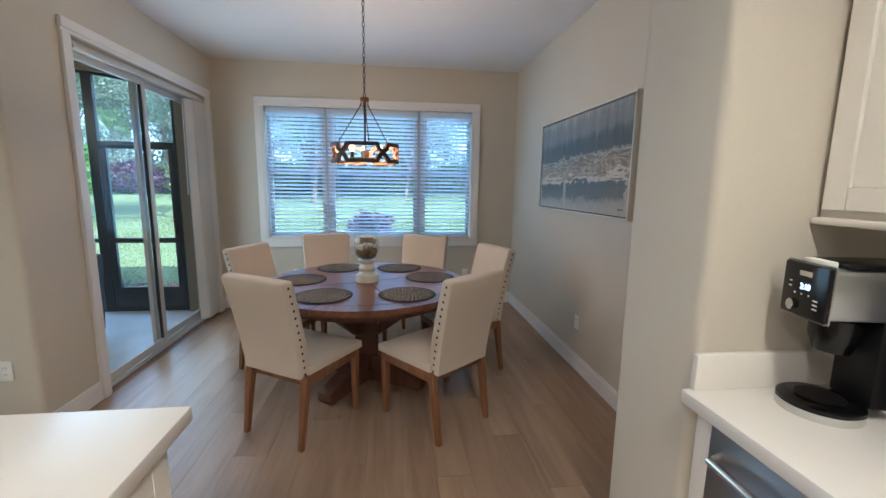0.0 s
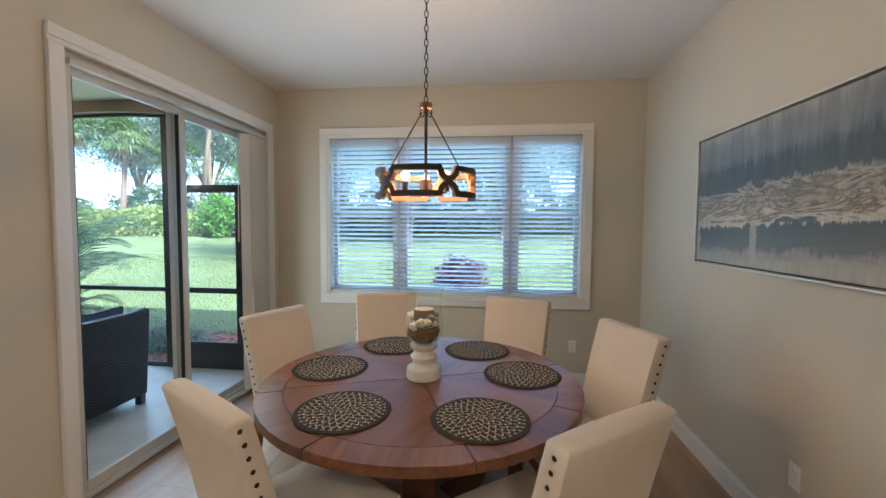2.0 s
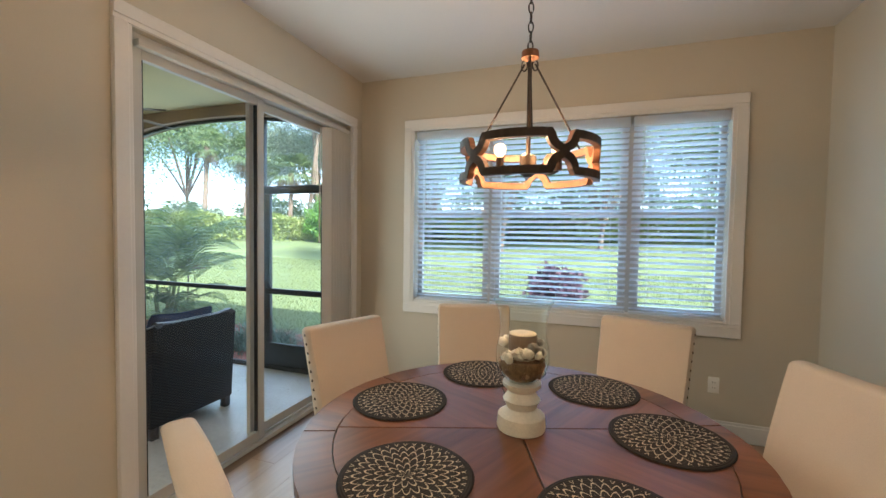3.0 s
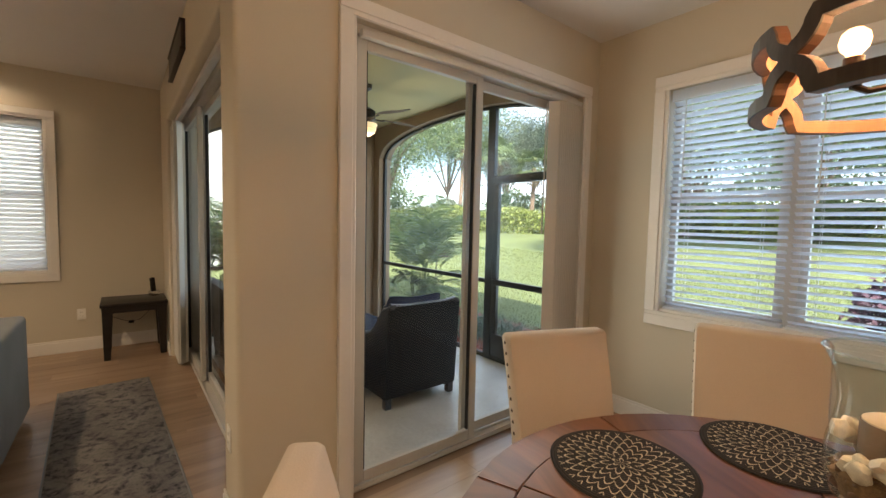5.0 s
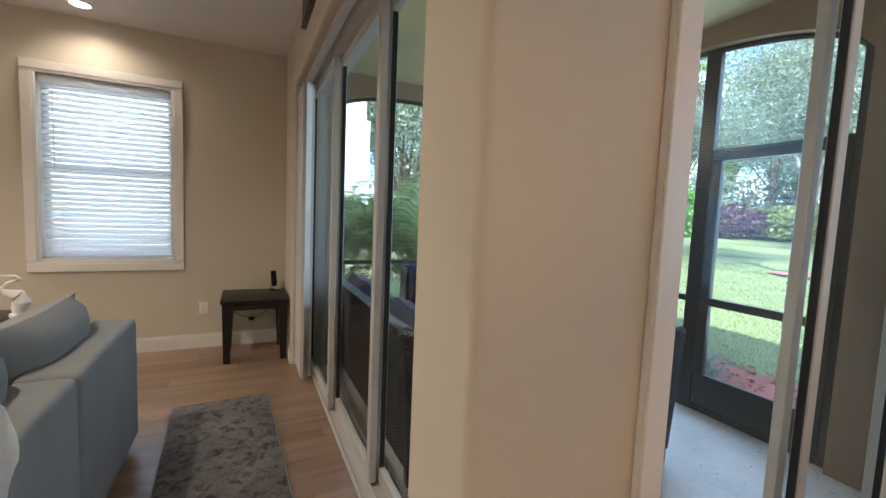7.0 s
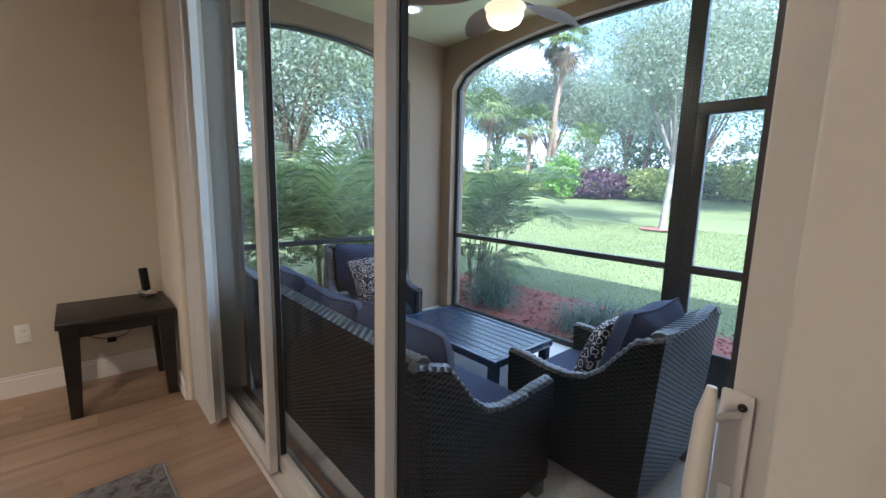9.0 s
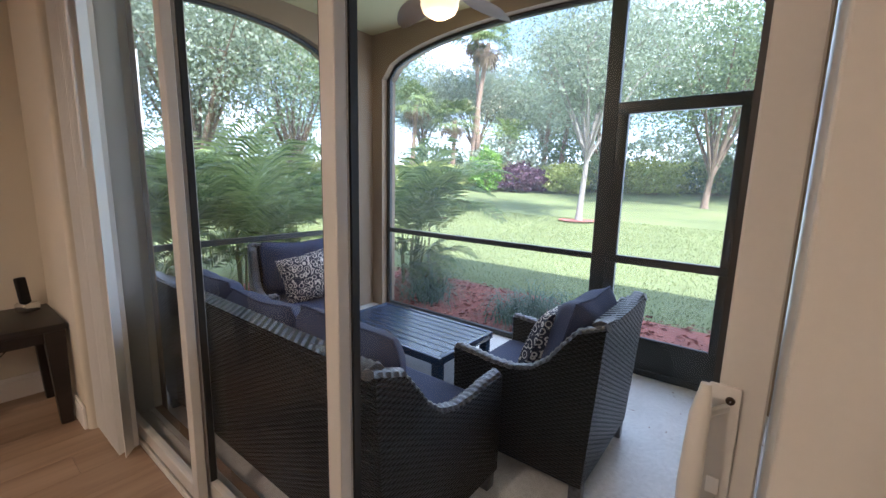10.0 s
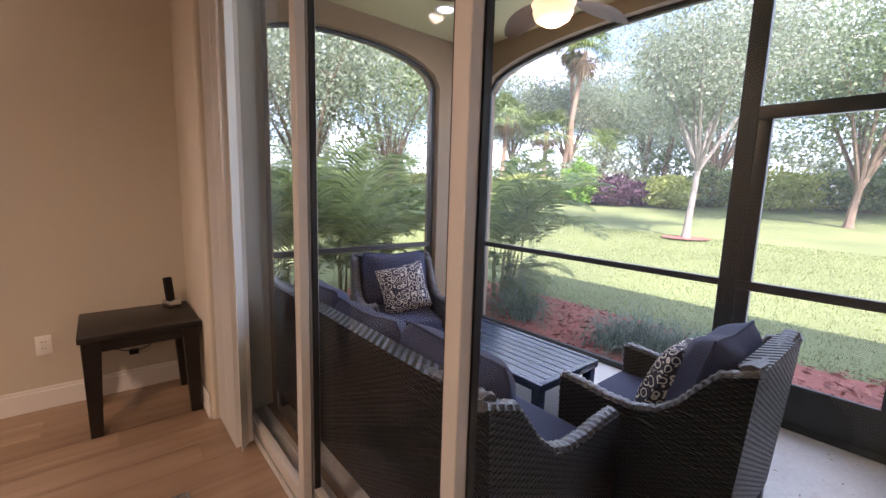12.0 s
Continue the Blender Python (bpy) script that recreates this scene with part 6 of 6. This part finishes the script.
M["leaf_purple"] = leafy("purple_leaves", (0.05, 0.025, 0.045), (0.20, 0.10, 0.13), 0.5)
M["leaf_blue"] = leafy("liriope_leaves", (0.05, 0.10, 0.06), (0.20, 0.30, 0.20), 0.4)
M["leaf_dead"] = leafy("dry_fronds", (0.16, 0.11, 0.06), (0.30, 0.22, 0.13), 0.8)
M["bark_pale"] = plain("pale_bark", (0.25, 0.225, 0.19), 0.9, var=0.3, big=6, fine=40, bump=0.8)
M["bark_brown"] = plain("brown_bark", (0.19, 0.135, 0.095), 0.95, var=0.35, big=5, fine=30, bump=1.0)
M["bark_palm"] = plain("palm_trunk_bark", (0.26, 0.18, 0.125), 0.95, var=0.3, big=3, fine=26, bump=1.0, stretch=(1, 1, 3))


def trunk_and_limbs(rng, height, r0, fork, spread, n_limbs, sway=0.25):
    """Tapered trunk, limbs and twigs; returns the mesh data and the twig ends."""
    b = bmesh.new()
    pts = [(sway * math.sin(1.3 * t) * t * 0.6, sway * 0.5 * math.sin(2.1 * t + 1) * t, -0.1 + (fork + 0.1) * t) for t in np.linspace(0, 1, 7)]
    add_tube(b, pts, [r0 * (1.35 if k == 0 else 1 - 0.35 * k / 6) for k in range(7)], 9)
    top, ends = Vector(pts[-1]), []
    for k in range(n_limbs):
        a = 2 * math.pi * (k + rng.uniform(-0.3, 0.3)) / n_limbs
        s = rng.uniform(0.25, 1.0) * spread
        end = top + Vector((s * math.cos(a), s * math.sin(a), (height - fork) * rng.uniform(0.35, 0.95)))
        mid = top.lerp(end, 0.45) + Vector((rng.uniform(-.2, .2), rng.uniform(-.2, .2), 0.12 * (height - fork)))
        add_tube(b, [top - Vector((0, 0, 0.1)), top.lerp(mid, 0.5), mid, mid.lerp(end, 0.55), end], [r0 * 0.5, r0 * 0.4, r0 * 0.28, r0 * 0.16, r0 * 0.05], 6)
        ends += [mid.lerp(end, 0.3), mid.lerp(end, 0.65), end]
        for _ in range(3):
            q = mid.lerp(end, rng.uniform(0.1, 0.9))
            e2 = q + Vector((rng.uniform(-1, 1), rng.uniform(-1, 1), rng.uniform(-0.1, 0.8))) * spread * 0.42
            add_tube(b, [q, q.lerp(e2, 0.5) + Vector((0, 0, 0.08)), e2], [r0 * 0.13, r0 * 0.08, r0 * 0.025], 5)
            ends += [q.lerp(e2, 0.6), e2]
    return b, ends


def leaf_tree(label, x, y, height, fork, spread, leaf, leaf_mat, bark, n_leaves, seed, r0=0.14, n_limbs=9, clump=0.55, droop=0.0):
    rng = np.random.default_rng(seed)
    t = thing("tree", label, "tree", pose(x, y, ground_z(x, y)))
    b, ends = trunk_and_limbs(rng, height, r0, fork, spread, n_limbs)
    part("trunk", b, bark, t)
    ends = np.array([list(e) for e in ends])
    per = rng.integers(0, len(ends), n_leaves)
    sz = clump * rng.uniform(0.5, 1.25, len(ends))
    off = rng.normal(size=(n_leaves, 3)) * sz[per][:, None] * np.array([1, 1, 0.72]) * 0.62
    c = ends[per] + off
    c[:, 2] -= droop * np.abs(off[:, 0])
    ax, ay = axes(rng, n_leaves, leaf)
    cr = new("crown", quads("crown", c, ax, ay, leaf_mat))
    cr.parent = t
    return t


def sabal(label, x, y, height, seed, lean=0.0, fan=1.0, skirt=10):
    """Fan palm: ringed trunk and a head of fan leaves, dry ones hanging below."""
    rng = np.random.default_rng(seed)
    t = thing("palm_tree", label, "palm", pose(x, y, ground_z(x, y)))
    n = 14
    pts = [(lean * (k / n) ** 1.6, 0.15 * math.sin(2.2 * k / n), -0.1 + (height + 0.1) * k / n) for k in range(n + 1)]
    part("trunk", tube(pts, [0.19 - 0.05 * k / n + (0.02 if k % 2 else 0) + (0.05 if k > n - 3 else 0) for k in range(n + 1)], 9), M["bark_palm"], t)
    top = Vector(pts[-1])

    def fans(count, el0, el1, blades, length, mt, nm):
        vs, fs = [], []
        for i in range(count):
            a, el = rng.uniform(0, 6.283), radians(rng.uniform(el0, el1))
            d = Vector((math.cos(a) * math.cos(el), math.sin(a) * math.cos(el), math.sin(el)))
            stem = top + d * length * 0.55
            sidev = d.cross(Vector((0, 0, 1))).normalized()
            upv = sidev.cross(d).normalized()
            k0 = len(vs)
            vs += [tuple(top - sidev * 0.012), tuple(top + sidev * 0.012), tuple(stem)]
            fs.append((k0, k0 + 1, k0 + 2))
            for j in range(blades):
                f = radians(-100 + 200 * j / (blades - 1)) + rng.uniform(-0.04, 0.04)
                w = (d * math.cos(f) + sidev * math.sin(f)).normalized()
                ln = length * (0.62 - 0.12 * abs(math.sin(f))) * rng.uniform(0.85, 1.1)
                per = w.cross(upv).normalized() * 0.035 * fan
                mid = stem + w * ln * 0.55 + upv * 0.06
                tip = stem + w * ln - Vector((0, 0, 1)) * ln * rng.uniform(0.18, 0.45)
                k0 = len(vs)
                vs += [tuple(stem), tuple(mid - per), tuple(tip), tuple(mid + per)]
                fs.append((k0, k0 + 1, k0 + 2, k0 + 3))
        me = bpy.data.meshes.new(nm)
        me.from_pydata(vs, [], fs)
        me.materials.append(mt)
        ob = new(nm, me)
        ob.parent = t
        return ob
    fans(26, -25, 75, 17, 1.5 * fan, M["leaf_palm"], "crown")
    if skirt:
        tagged(fans(skirt, -75, -35, 13, 1.2 * fan, M["leaf_dead"], "dry_fronds"), "brown hanging dead fronds")
    return t


def feather_fronds(rng, n, length, el0, el1, leaflets, mt, nm, parent, base_z=0.0, spread=0.15, lw=0.016, arc=1.0, toward=None, keep=None, leaf_part=0.30):
    """Arching feather leaves: a curved midrib with narrow leaflets on both sides."""
    vs, fs = [], []
    for i in range(n):
        a = rng.uniform(0, 6.283) if toward is None else toward + rng.uniform(-1.2, 1.2)
        el = radians(rng.uniform(el0, el1))
        ln = length * rng.uniform(0.7, 1.12)
        p0 = Vector((rng.normal() * spread, rng.normal() * spread, base_z))
        hd, zz = Vector((math.cos(a), math.sin(a), 0)), Vector((0, 0, 1))
        pts = []
        for k in range(13):
            t = k / 12
            e = el - arc * t * t * 1.5
            pts.append((pts[-1] + (hd * math.cos(e) + zz * math.sin(e)) * ln / 12) if pts else p0)
        sidev = hd.cross(zz).normalized()
        for q0, q1 in zip(pts, pts[1:]):
            if keep is not None and not (keep(q0) and keep(q1)):
                continue
            k0 = len(vs)
            vs += [tuple(q0 - sidev * 0.006), tuple(q0 + sidev * 0.006), tuple(q1 + sidev * 0.004), tuple(q1 - sidev * 0.004)]
            fs.append((k0, k0 + 1, k0 + 2, k0 + 3))
        for j in range(leaflets):
            t = 0.25 + 0.75 * j / leaflets
            f = t * 12
            i0 = min(11, int(f))
            q = pts[i0].lerp(pts[i0 + 1], f - i0)
            d = (pts[i0 + 1] - pts[i0]).normalized()
            upv = sidev.cross(d)
            ll = ln * leaf_part * math.sin(math.pi * (0.12 + 0.83 * t)) * rng.uniform(0.85, 1.1)
            for s in (-1, 1):
                w = (sidev * s * 0.8 + d * 0.62 + upv * 0.25).normalized()
                mid, tip = q + w * ll * 0.5, q + w * ll - zz * ll * 0.28
                if keep is not None and not (keep(q) and keep(tip)):
                    continue
                k0 = len(vs)
                vs += [tuple(q), tuple(mid - d * lw), tuple(tip), tuple(mid + d * lw)]
                fs.append((k0, k0 + 1, k0 + 2, k0 + 3))
    me = bpy.data.meshes.new(nm)
    me.from_pydata(vs, [], fs)
    me.materials.append(mt)
    ob = new(nm, me)
    ob.parent = parent
    return ob


def areca(label, x, y, height, n, seed, toward=None, stems=7):
    """Clumping palm: thin ringed canes and long arching fronds with drooping leaflets."""
    rng = np.random.default_rng(seed)
    t = thing("areca_palm", label, "palm", pose(x, y, ground_z(x, y)))
    for k in range(stems):
        a, r = rng.uniform(0, 6.283), rng.uniform(0.03, 0.20)
        ca, sa, top = r * math.cos(a), r * math.sin(a), height * rng.uniform(0.25, 0.4)
        part("cane", tube([(ca, sa, -0.05), (1.3 * ca, 1.3 * sa, top * 0.5), (1.7 * ca, 1.7 * sa, top)], [0.02, 0.017, 0.012], 6), M["cane"], t)
    clear = lambda q: q.x + x < -6.22 or q.y + y > 5.24
    feather_fronds(rng, n, height * 0.88, 48, 88, 32, M["leaf_areca"], "crown", t, height * 0.20, 0.16, 0.019, 0.88, toward, clear, 0.29)
    tagged(feather_fronds(rng, n // 2, height * 0.55, 15, 60, 24, M["leaf_areca_shade"], "lower_fronds", t, height * 0.12, 0.16, 0.017, 0.8, toward, clear, 0.30), "low fronds with shade in their colour")
    return t


def strap_tuft(label, x, y, n, length, seed, mt, name="liriope_clump", category="grass plant"):
    rng = np.random.default_rng(seed)
    vs, fs = [], []
    for i in range(n):
        a, el = rng.uniform(0, 6.283), radians(rng.uniform(35, 88))
        hd, zz = Vector((math.cos(a), math.sin(a), 0)), Vector((0, 0, 1))
        ln = length * rng.uniform(0.6, 1.15)
        p0 = Vector((rng.normal() * 0.09, rng.normal() * 0.09, 0))
        sv = hd.cross(zz) * 0.0085
        prev = p0
        for k in range(1, 6):
            t = k / 5
            e = el - 1.9 * t * t
            nx = prev + (hd * math.cos(e) + zz * math.sin(e)) * ln / 5
            k0, w0, w1 = len(vs), 1 - 0.9 * (t - 0.2), 1 - 0.9 * t
            vs += [tuple(prev - sv * w0), tuple(prev + sv * w0), tuple(nx + sv * w1), tuple(nx - sv * w1)]
            fs.append((k0, k0 + 1, k0 + 2, k0 + 3))
            prev = nx
    me = bpy.data.meshes.new(name)
    me.from_pydata(vs, [], fs)
    me.materials.append(mt)
    ob = new(name, me)
    ob.matrix_basis = pose(x, y, LZ - 0.10)
    return tagged(ob, label, category, "liriope clumps" if name == "liriope_clump" else "")


def shrub(label, x, y, rx, ry, h, leaf, mt, n, seed, name="shrub"):
    """A leafy mound with an uneven outline."""
    rng = np.random.default_rng(seed)
    t = thing(name, label, "shrub", pose(x, y, ground_z(x, y)))
    b = bmesh.new()
    lumps = []
    for k in range(9):
        a, r = rng.uniform(0, 6.283), math.sqrt(rng.uniform(0, 1)) * 0.7
        q = Vector((rx * r * math.cos(a), ry * r * math.sin(a), h * rng.uniform(0.4, 0.85)))
        add_tube(b, [(q.x * 0.3, q.y * 0.3, -0.05), (q.x * 0.7, q.y * 0.7, q.z * 0.5), tuple(q)], [0.025, 0.018, 0.008], 5)
        lumps.append(q)
    part("stems", b, M["bark_brown"], t)
    d = rng.normal(size=(n, 3))
    d /= np.linalg.norm(d, axis=1)[:, None]
    rad = rng.uniform(0.35, 1.0, n) ** 0.5
    bump = 1 + 0.22 * np.sin(5 * d[:, 0] + seed) * np.sin(4 * d[:, 1] + 1) + 0.14 * np.sin(9 * d[:, 2] + 3 * d[:, 0])
    c = d * (rad * bump)[:, None] * np.array([rx, ry, h * 0.52]) + np.array([0, 0, h * 0.5])
    c = c[c[:, 2] > 0.02]
    ax, ay = axes(rng, len(c), leaf)
    cr = new("foliage", quads("foliage", c, ax, ay, mt))
    cr.parent = t
    return t


def from_eye(dx, dy, dist):
    s = dist / math.hypot(dx, dy)
    return -2.42 + dx * s, 1.8 + dy * s


# the pale-trunked oak on the lawn, with its ring of mulch
OX, OY = -8.05, 17.4
leaf_tree("young oak with a pale slim trunk on the lawn", OX, OY, 8.6, 2.4, 3.6, 0.05, M["leaf_oak"], M["bark_pale"], 24000, 11, 0.13, 14, 0.95)
b = bmesh.new()
b.faces.new([b.verts.new((OX + 0.75 * math.cos(a), OY + 0.75 * math.sin(a), ground_z(OX, OY) + 0.05)) for a in [2 * math.pi * k / 24 for k in range(24)]])
fixed("tree_ring", b, M["mulch"], "red mulch ring round the young oak", "mulch bed")
# backdrop trees
spec = [(-0.10, 0.99, 24, 10, 4.2, 3), (-0.30, 0.95, 31, 11, 4.6, 4), (0.12, 0.99, 27, 11, 4.6, 5), (-0.85, 0.53, 21, 10, 4.2, 6), (-0.93, 0.36, 18, 9.5, 3.9, 8),
        (-0.76, 0.65, 37, 13, 6.0, 9), (-0.66, 0.75, 40, 10, 4.5, 10), (0.35, 0.94, 30, 11, 4.8, 12), (-0.98, 0.18, 26, 10, 4.5, 13), (-0.42, 0.91, 44, 10, 5, 14), (0.02, 1.0, 38, 12, 5.5, 15), (-0.56, 0.83, 40, 13, 5, 16), (-0.49, 0.87, 46, 14, 5, 18)]
for dx, dy, dist, hh, sp, sd in spec:
    x, y = from_eye(dx, dy, dist)
    leaf_tree("broad leafy oak beyond the lawn", x, y, hh, 3.0 if -0.8 < dx < -0.4 else 1.6, sp, 0.042 + 0.0011 * dist, M["leaf_oak"] if sd % 3 else M["leaf_dark"], M["bark_brown"], 24000 if -0.8 < dx < -0.4 else 34000, sd, 0.18, 14, 1.8 if -0.8 < dx < -0.4 else 2.3)
# palms
for dx, dy, dist, hh, ln, sd, fan, sk in ((-0.668, 0.727, 33, 5.9, 0.3, 21, 1.35, 8), (-0.545, 0.79, 34, 10.6, 1.3, 22, 1.5, 14), (-0.60, 0.795, 33, 4.9, 0.1, 23, 1.35, 8), (-0.53, 0.80, 35, 12.0, -0.7, 24, 1.45, 12), (-0.417, 0.902, 34, 9.3, 0.6, 25, 1.45, 12), (-0.74, 0.68, 34, 6.6, 0.3, 26, 1.2, 8), (-0.385, 0.92, 33.5, 8.6, 1.1, 28, 1.4, 12)):
    x, y = from_eye(dx, dy, dist)
    sabal("tall fan palm with a rough brown trunk", x, y, hh, sd, ln, fan, sk)
x, y = from_eye(-0.488, 0.86, 33.5)
t = thing("date_palm", "pale green feather palm beyond the lawn", "palm", pose(x, y, ground_z(x, y)))
part("trunk", tube([(0, 0, -0.1), (0, 0, 1.7), (0, 0, 3.4)], [0.19, 0.17, 0.16], 9), M["bark_palm"], t)
feather_fronds(np.random.default_rng(31), 34, 2.6, 5, 85, 26, M["leaf_areca"], "crown", t, 3.4, 0.06, 0.03, 0.8)

# clipped hedge round the lawn
hp = [from_eye(dx, dy, d) for dx, dy, d in ((-0.99, 0.10, 26), (-0.93, 0.36, 29), (-0.80, 0.60, 30), (-0.70, 0.71, 30), (-0.58, 0.81, 30), (-0.45, 0.89, 31), (-0.25, 0.97, 32), (0.0, 1.0, 32), (0.3, 0.95, 33), (0.6, 0.8, 34))]
rng = np.random.default_rng(40)
cs = []
for (x0, y0), (x1, y1) in zip(hp, hp[1:]):
    ln = math.hypot(x1 - x0, y1 - y0)
    k = int(ln * 900)
    u, w, v = rng.uniform(0, 1, k), rng.uniform(-0.8, 0.8, k), rng.uniform(0, 1, k) ** 0.8
    nx, ny = -(y1 - y0) / ln, (x1 - x0) / ln
    px, py = x0 + (x1 - x0) * u + nx * w, y0 + (y1 - y0) * u + ny * w
    top = 1.75 + 0.14 * np.sin(px * 1.7) + 0.12 * np.sin(py * 2.3 + 1)
    zz = np.array([ground_z(a, b2) for a, b2 in zip(px, py)])
    cs.append(np.stack([px, py, zz + v * top], 1))
cs = np.concatenate(cs)
ax, ay = axes(rng, len(cs), 0.10)
tagged(new("hedge", quads("hedge", cs, ax, ay, M["leaf_hedge"])), "clipped sunlit hedge along the end of the lawn", "hedge", kind="stuff")
for dx, dy, d, rx, h, mt, lab, sd in ((-0.47, 0.882, 29.3, 1.7, 1.9, "leaf_purple", "dark purple-leaved shrub by the hedge", 51), (-0.43, 0.90, 29.6, 1.3, 1.5, "leaf_purple", "dark purple-leaved shrub by the hedge", 52),
                                       (-0.535, 0.845, 28.8, 1.1, 2.9, "leaf_lime", "bright lime-green climbing shrub at the hedge", 53), (-0.30, 0.95, 30.5, 1.8, 2.4, "leaf_dark", "dense green shrub by the hedge", 54),
                                       (-0.20, 0.98, 30, 2.0, 2.2, "leaf_hedge", "broad sunlit shrub by the hedge", 55), (-0.08, 1.0, 30.5, 1.9, 2.6, "leaf_dark", "dense green shrub by the hedge", 56), (-0.37, 0.93, 29, 1.6, 1.8, "leaf_hedge", "broad sunlit shrub by the hedge", 57)):
    x, y = from_eye(dx, dy, d)
    shrub(lab, x, y, rx, rx * 0.8, h, 0.10, M[mt], 2600, sd)
for k in range(15):
    a = radians(-78 + 9.6 * k)
    x, y = from_eye(math.sin(a), math.cos(a), 35 + 3 * math.sin(k * 2.1))
    shrub("leafy thicket behind the hedge", x, y, 3.4, 2.4, (2.9 if -0.8 < math.sin(a) < -0.42 else 5.0) + 0.8 * math.sin(k * 1.7), 0.13, M["leaf_oak"] if k % 2 else M["leaf_dark"], 4200, 200 + k)
shrub("low purple shrub standing in the lawn beyond the window", -0.65, 10.6, 0.62, 0.5, 0.95, 0.06, M["leaf_purple"], 1800, 60)
strap_tuft("spiky purple plant beyond the window", -0.55, 10.5, 120, 0.9, 61, M["leaf_purple"], "spiky_plant", "plant")

# planting by the lanai
areca("feathery areca palm by the front arch", -6.55, 6.2, 2.3, 20, 71, radians(-10), 9)
areca("feathery areca palm in the side bed", -7.35, 3.2, 2.25, 22, 72)
areca("feathery areca palm in the side bed", -7.6, 4.25, 2.3, 24, 73)
areca("feathery areca palm in the side bed", -7.8, 2.2, 2.2, 22, 74)
areca("feathery areca palm in the side bed", -8.3, 5.3, 2.3, 22, 75)
for k, (x, y, ln) in enumerate(((-5.72, 5.70, 0.62), (-6.0, 5.95, 0.55), (-4.3, 5.9, 0.60), (-4.0, 6.0, 0.52), (-4.5, 5.75, 0.48))):
    strap_tuft("clump of blue-green strap leaves in the mulch", x, y, 210, ln * 1.15, 80 + k, M["leaf_blue"])
rr = thing("ti_plant", "red-leaved cordyline among the palms", "plant", pose(-6.5, 6.6, ground_z(-6.5, 6.6)))
M["leaf_red"] = leafy("cordyline_leaves", (0.16, 0.03, 0.04), (0.38, 0.10, 0.10), 0.5)
part("stem", tube([(0, 0, 0), (0.02, 0, 0.6), (0.0, 0.03, 1.0)], 0.012, 6), M["bark_brown"], rr)
rng = np.random.default_rng(90)
dv = rng.normal(size=(40, 3))
dv[:, 2] = np.abs(dv[:, 2])
dv /= np.linalg.norm(dv, axis=1)[:, None]
pv = np.cross(dv, rng.normal(size=(40, 3)))
pv /= np.linalg.norm(pv, axis=1)[:, None]
cr = new("foliage", quads("foliage", np.array([0, 0.03, 1.0]) + dv * 0.17, dv * 0.16, pv * 0.05, M["leaf_red"]))
cr.parent = rr
# the neighbour's pale house
M["nb_wall"] = plain("pale_stucco_house", (0.72, 0.71, 0.69), 0.9, var=0.04, big=1, fine=30, bump=0.3)
M["roof"] = plain("grey_roof_tiles", (0.20, 0.17, 0.15), 0.9, var=0.25, big=4, fine=20, bump=0.6)
nh = thing("neighbour_house", "pale stucco neighbouring house beyond the palms", "house", pose(-19.5, 4.2, 0.0))
part("wall", box(-5, 4.2, -9, 1.4, -0.3, 4.4), M["nb_wall"], nh)
part("chimney", box(2.6, 4.1, 0.2, 1.3, 4.401, 6.6, bevel=0.02), M["nb_wall"], nh)
rb = bmesh.new()
add_prism(rb, [(-9.6, 4.402), (0.15, 4.402), (-4.7, 6.6)], -5.4, 4.25, "x")
part("roof", rb, M["roof"], nh)
wn2 = part("window", box(4.201, 4.25, -3.4, -2.2, 1.0, 2.5, bevel=0.01), M["trim"], nh)
part("pane", box(4.251, 4.26, -3.3, -2.3, 1.1, 2.4), M["dark_slot"], wn2)

# ---- plank floor, laid along the length of the dining room ----
fixed("subfloor", box(XF - 0.2, XR + 0.2, -4.4, YL, -0.2, -0.003), M["joint"], "dark subfloor under the planks", "floor")
fixed("subfloor_dining", box(XL - 0.2, XR + 0.2, YL, YW + 0.2, -0.2, -0.003), M["joint"], "dark subfloor under the planks", "floor")
floor = thing("floor", "greyed oak vinyl plank floor with a satin sheen", "floor", kind="structure")
PW, PL = 0.182, 1.22


def plank_bm(b, x0, x1, y0, y1):
    g, c = 0.0002, 0.0005
    lo = [b.verts.new(v) for v in ((x0 + g, y0 + g, -0.003), (x1 - g, y0 + g, -0.003), (x1 - g, y1 - g, -0.003), (x0 + g, y1 - g, -0.003))]
    hi = [b.verts.new(v) for v in ((x0 + g + c, y0 + g + c, 0), (x1 - g - c, y0 + g + c, 0), (x1 - g - c, y1 - g - c, 0), (x0 + g + c, y1 - g - c, 0))]
    for k in range(4):
        b.faces.new((lo[k], lo[(k + 1) % 4], hi[(k + 1) % 4], hi[k]))
    b.faces.new(hi)


full = bmesh.new()
plank_bm(full, 0, PW, 0, PL)
full_mesh = mesh_of("plank", full, M["plank"])
rest = bmesh.new()
col, x = 0, XF
while x < XR:
    x1 = min(x + PW, XR)
    top = YW if x1 > XL + 0.05 else YD
    y = -4.2 - PL * ((col * 0.37) % 1.0)
    while y < top:
        y0, y1 = max(y, -4.2), min(y + PL, top)
        if y1 - y0 > 0.02:
            if y1 > 0.6:
                if y1 - y0 > PL - 0.001 and x1 - x > PW - 0.001:
                    same("plank", full_mesh, floor, pose(x, y0, 0))
                else:
                    q = bmesh.new()
                    plank_bm(q, 0, x1 - x, 0, y1 - y0)
                    o = part("plank", q, M["plank"], floor, smooth=False)
                    o.location = (x, y0, 0)
            else:
                plank_bm(rest, x, x1, y0, y1)
        y += PL
    x += PW
    col += 1
tagged(part("far_planks", rest, M["plank"], floor, smooth=False), kind="stuff")
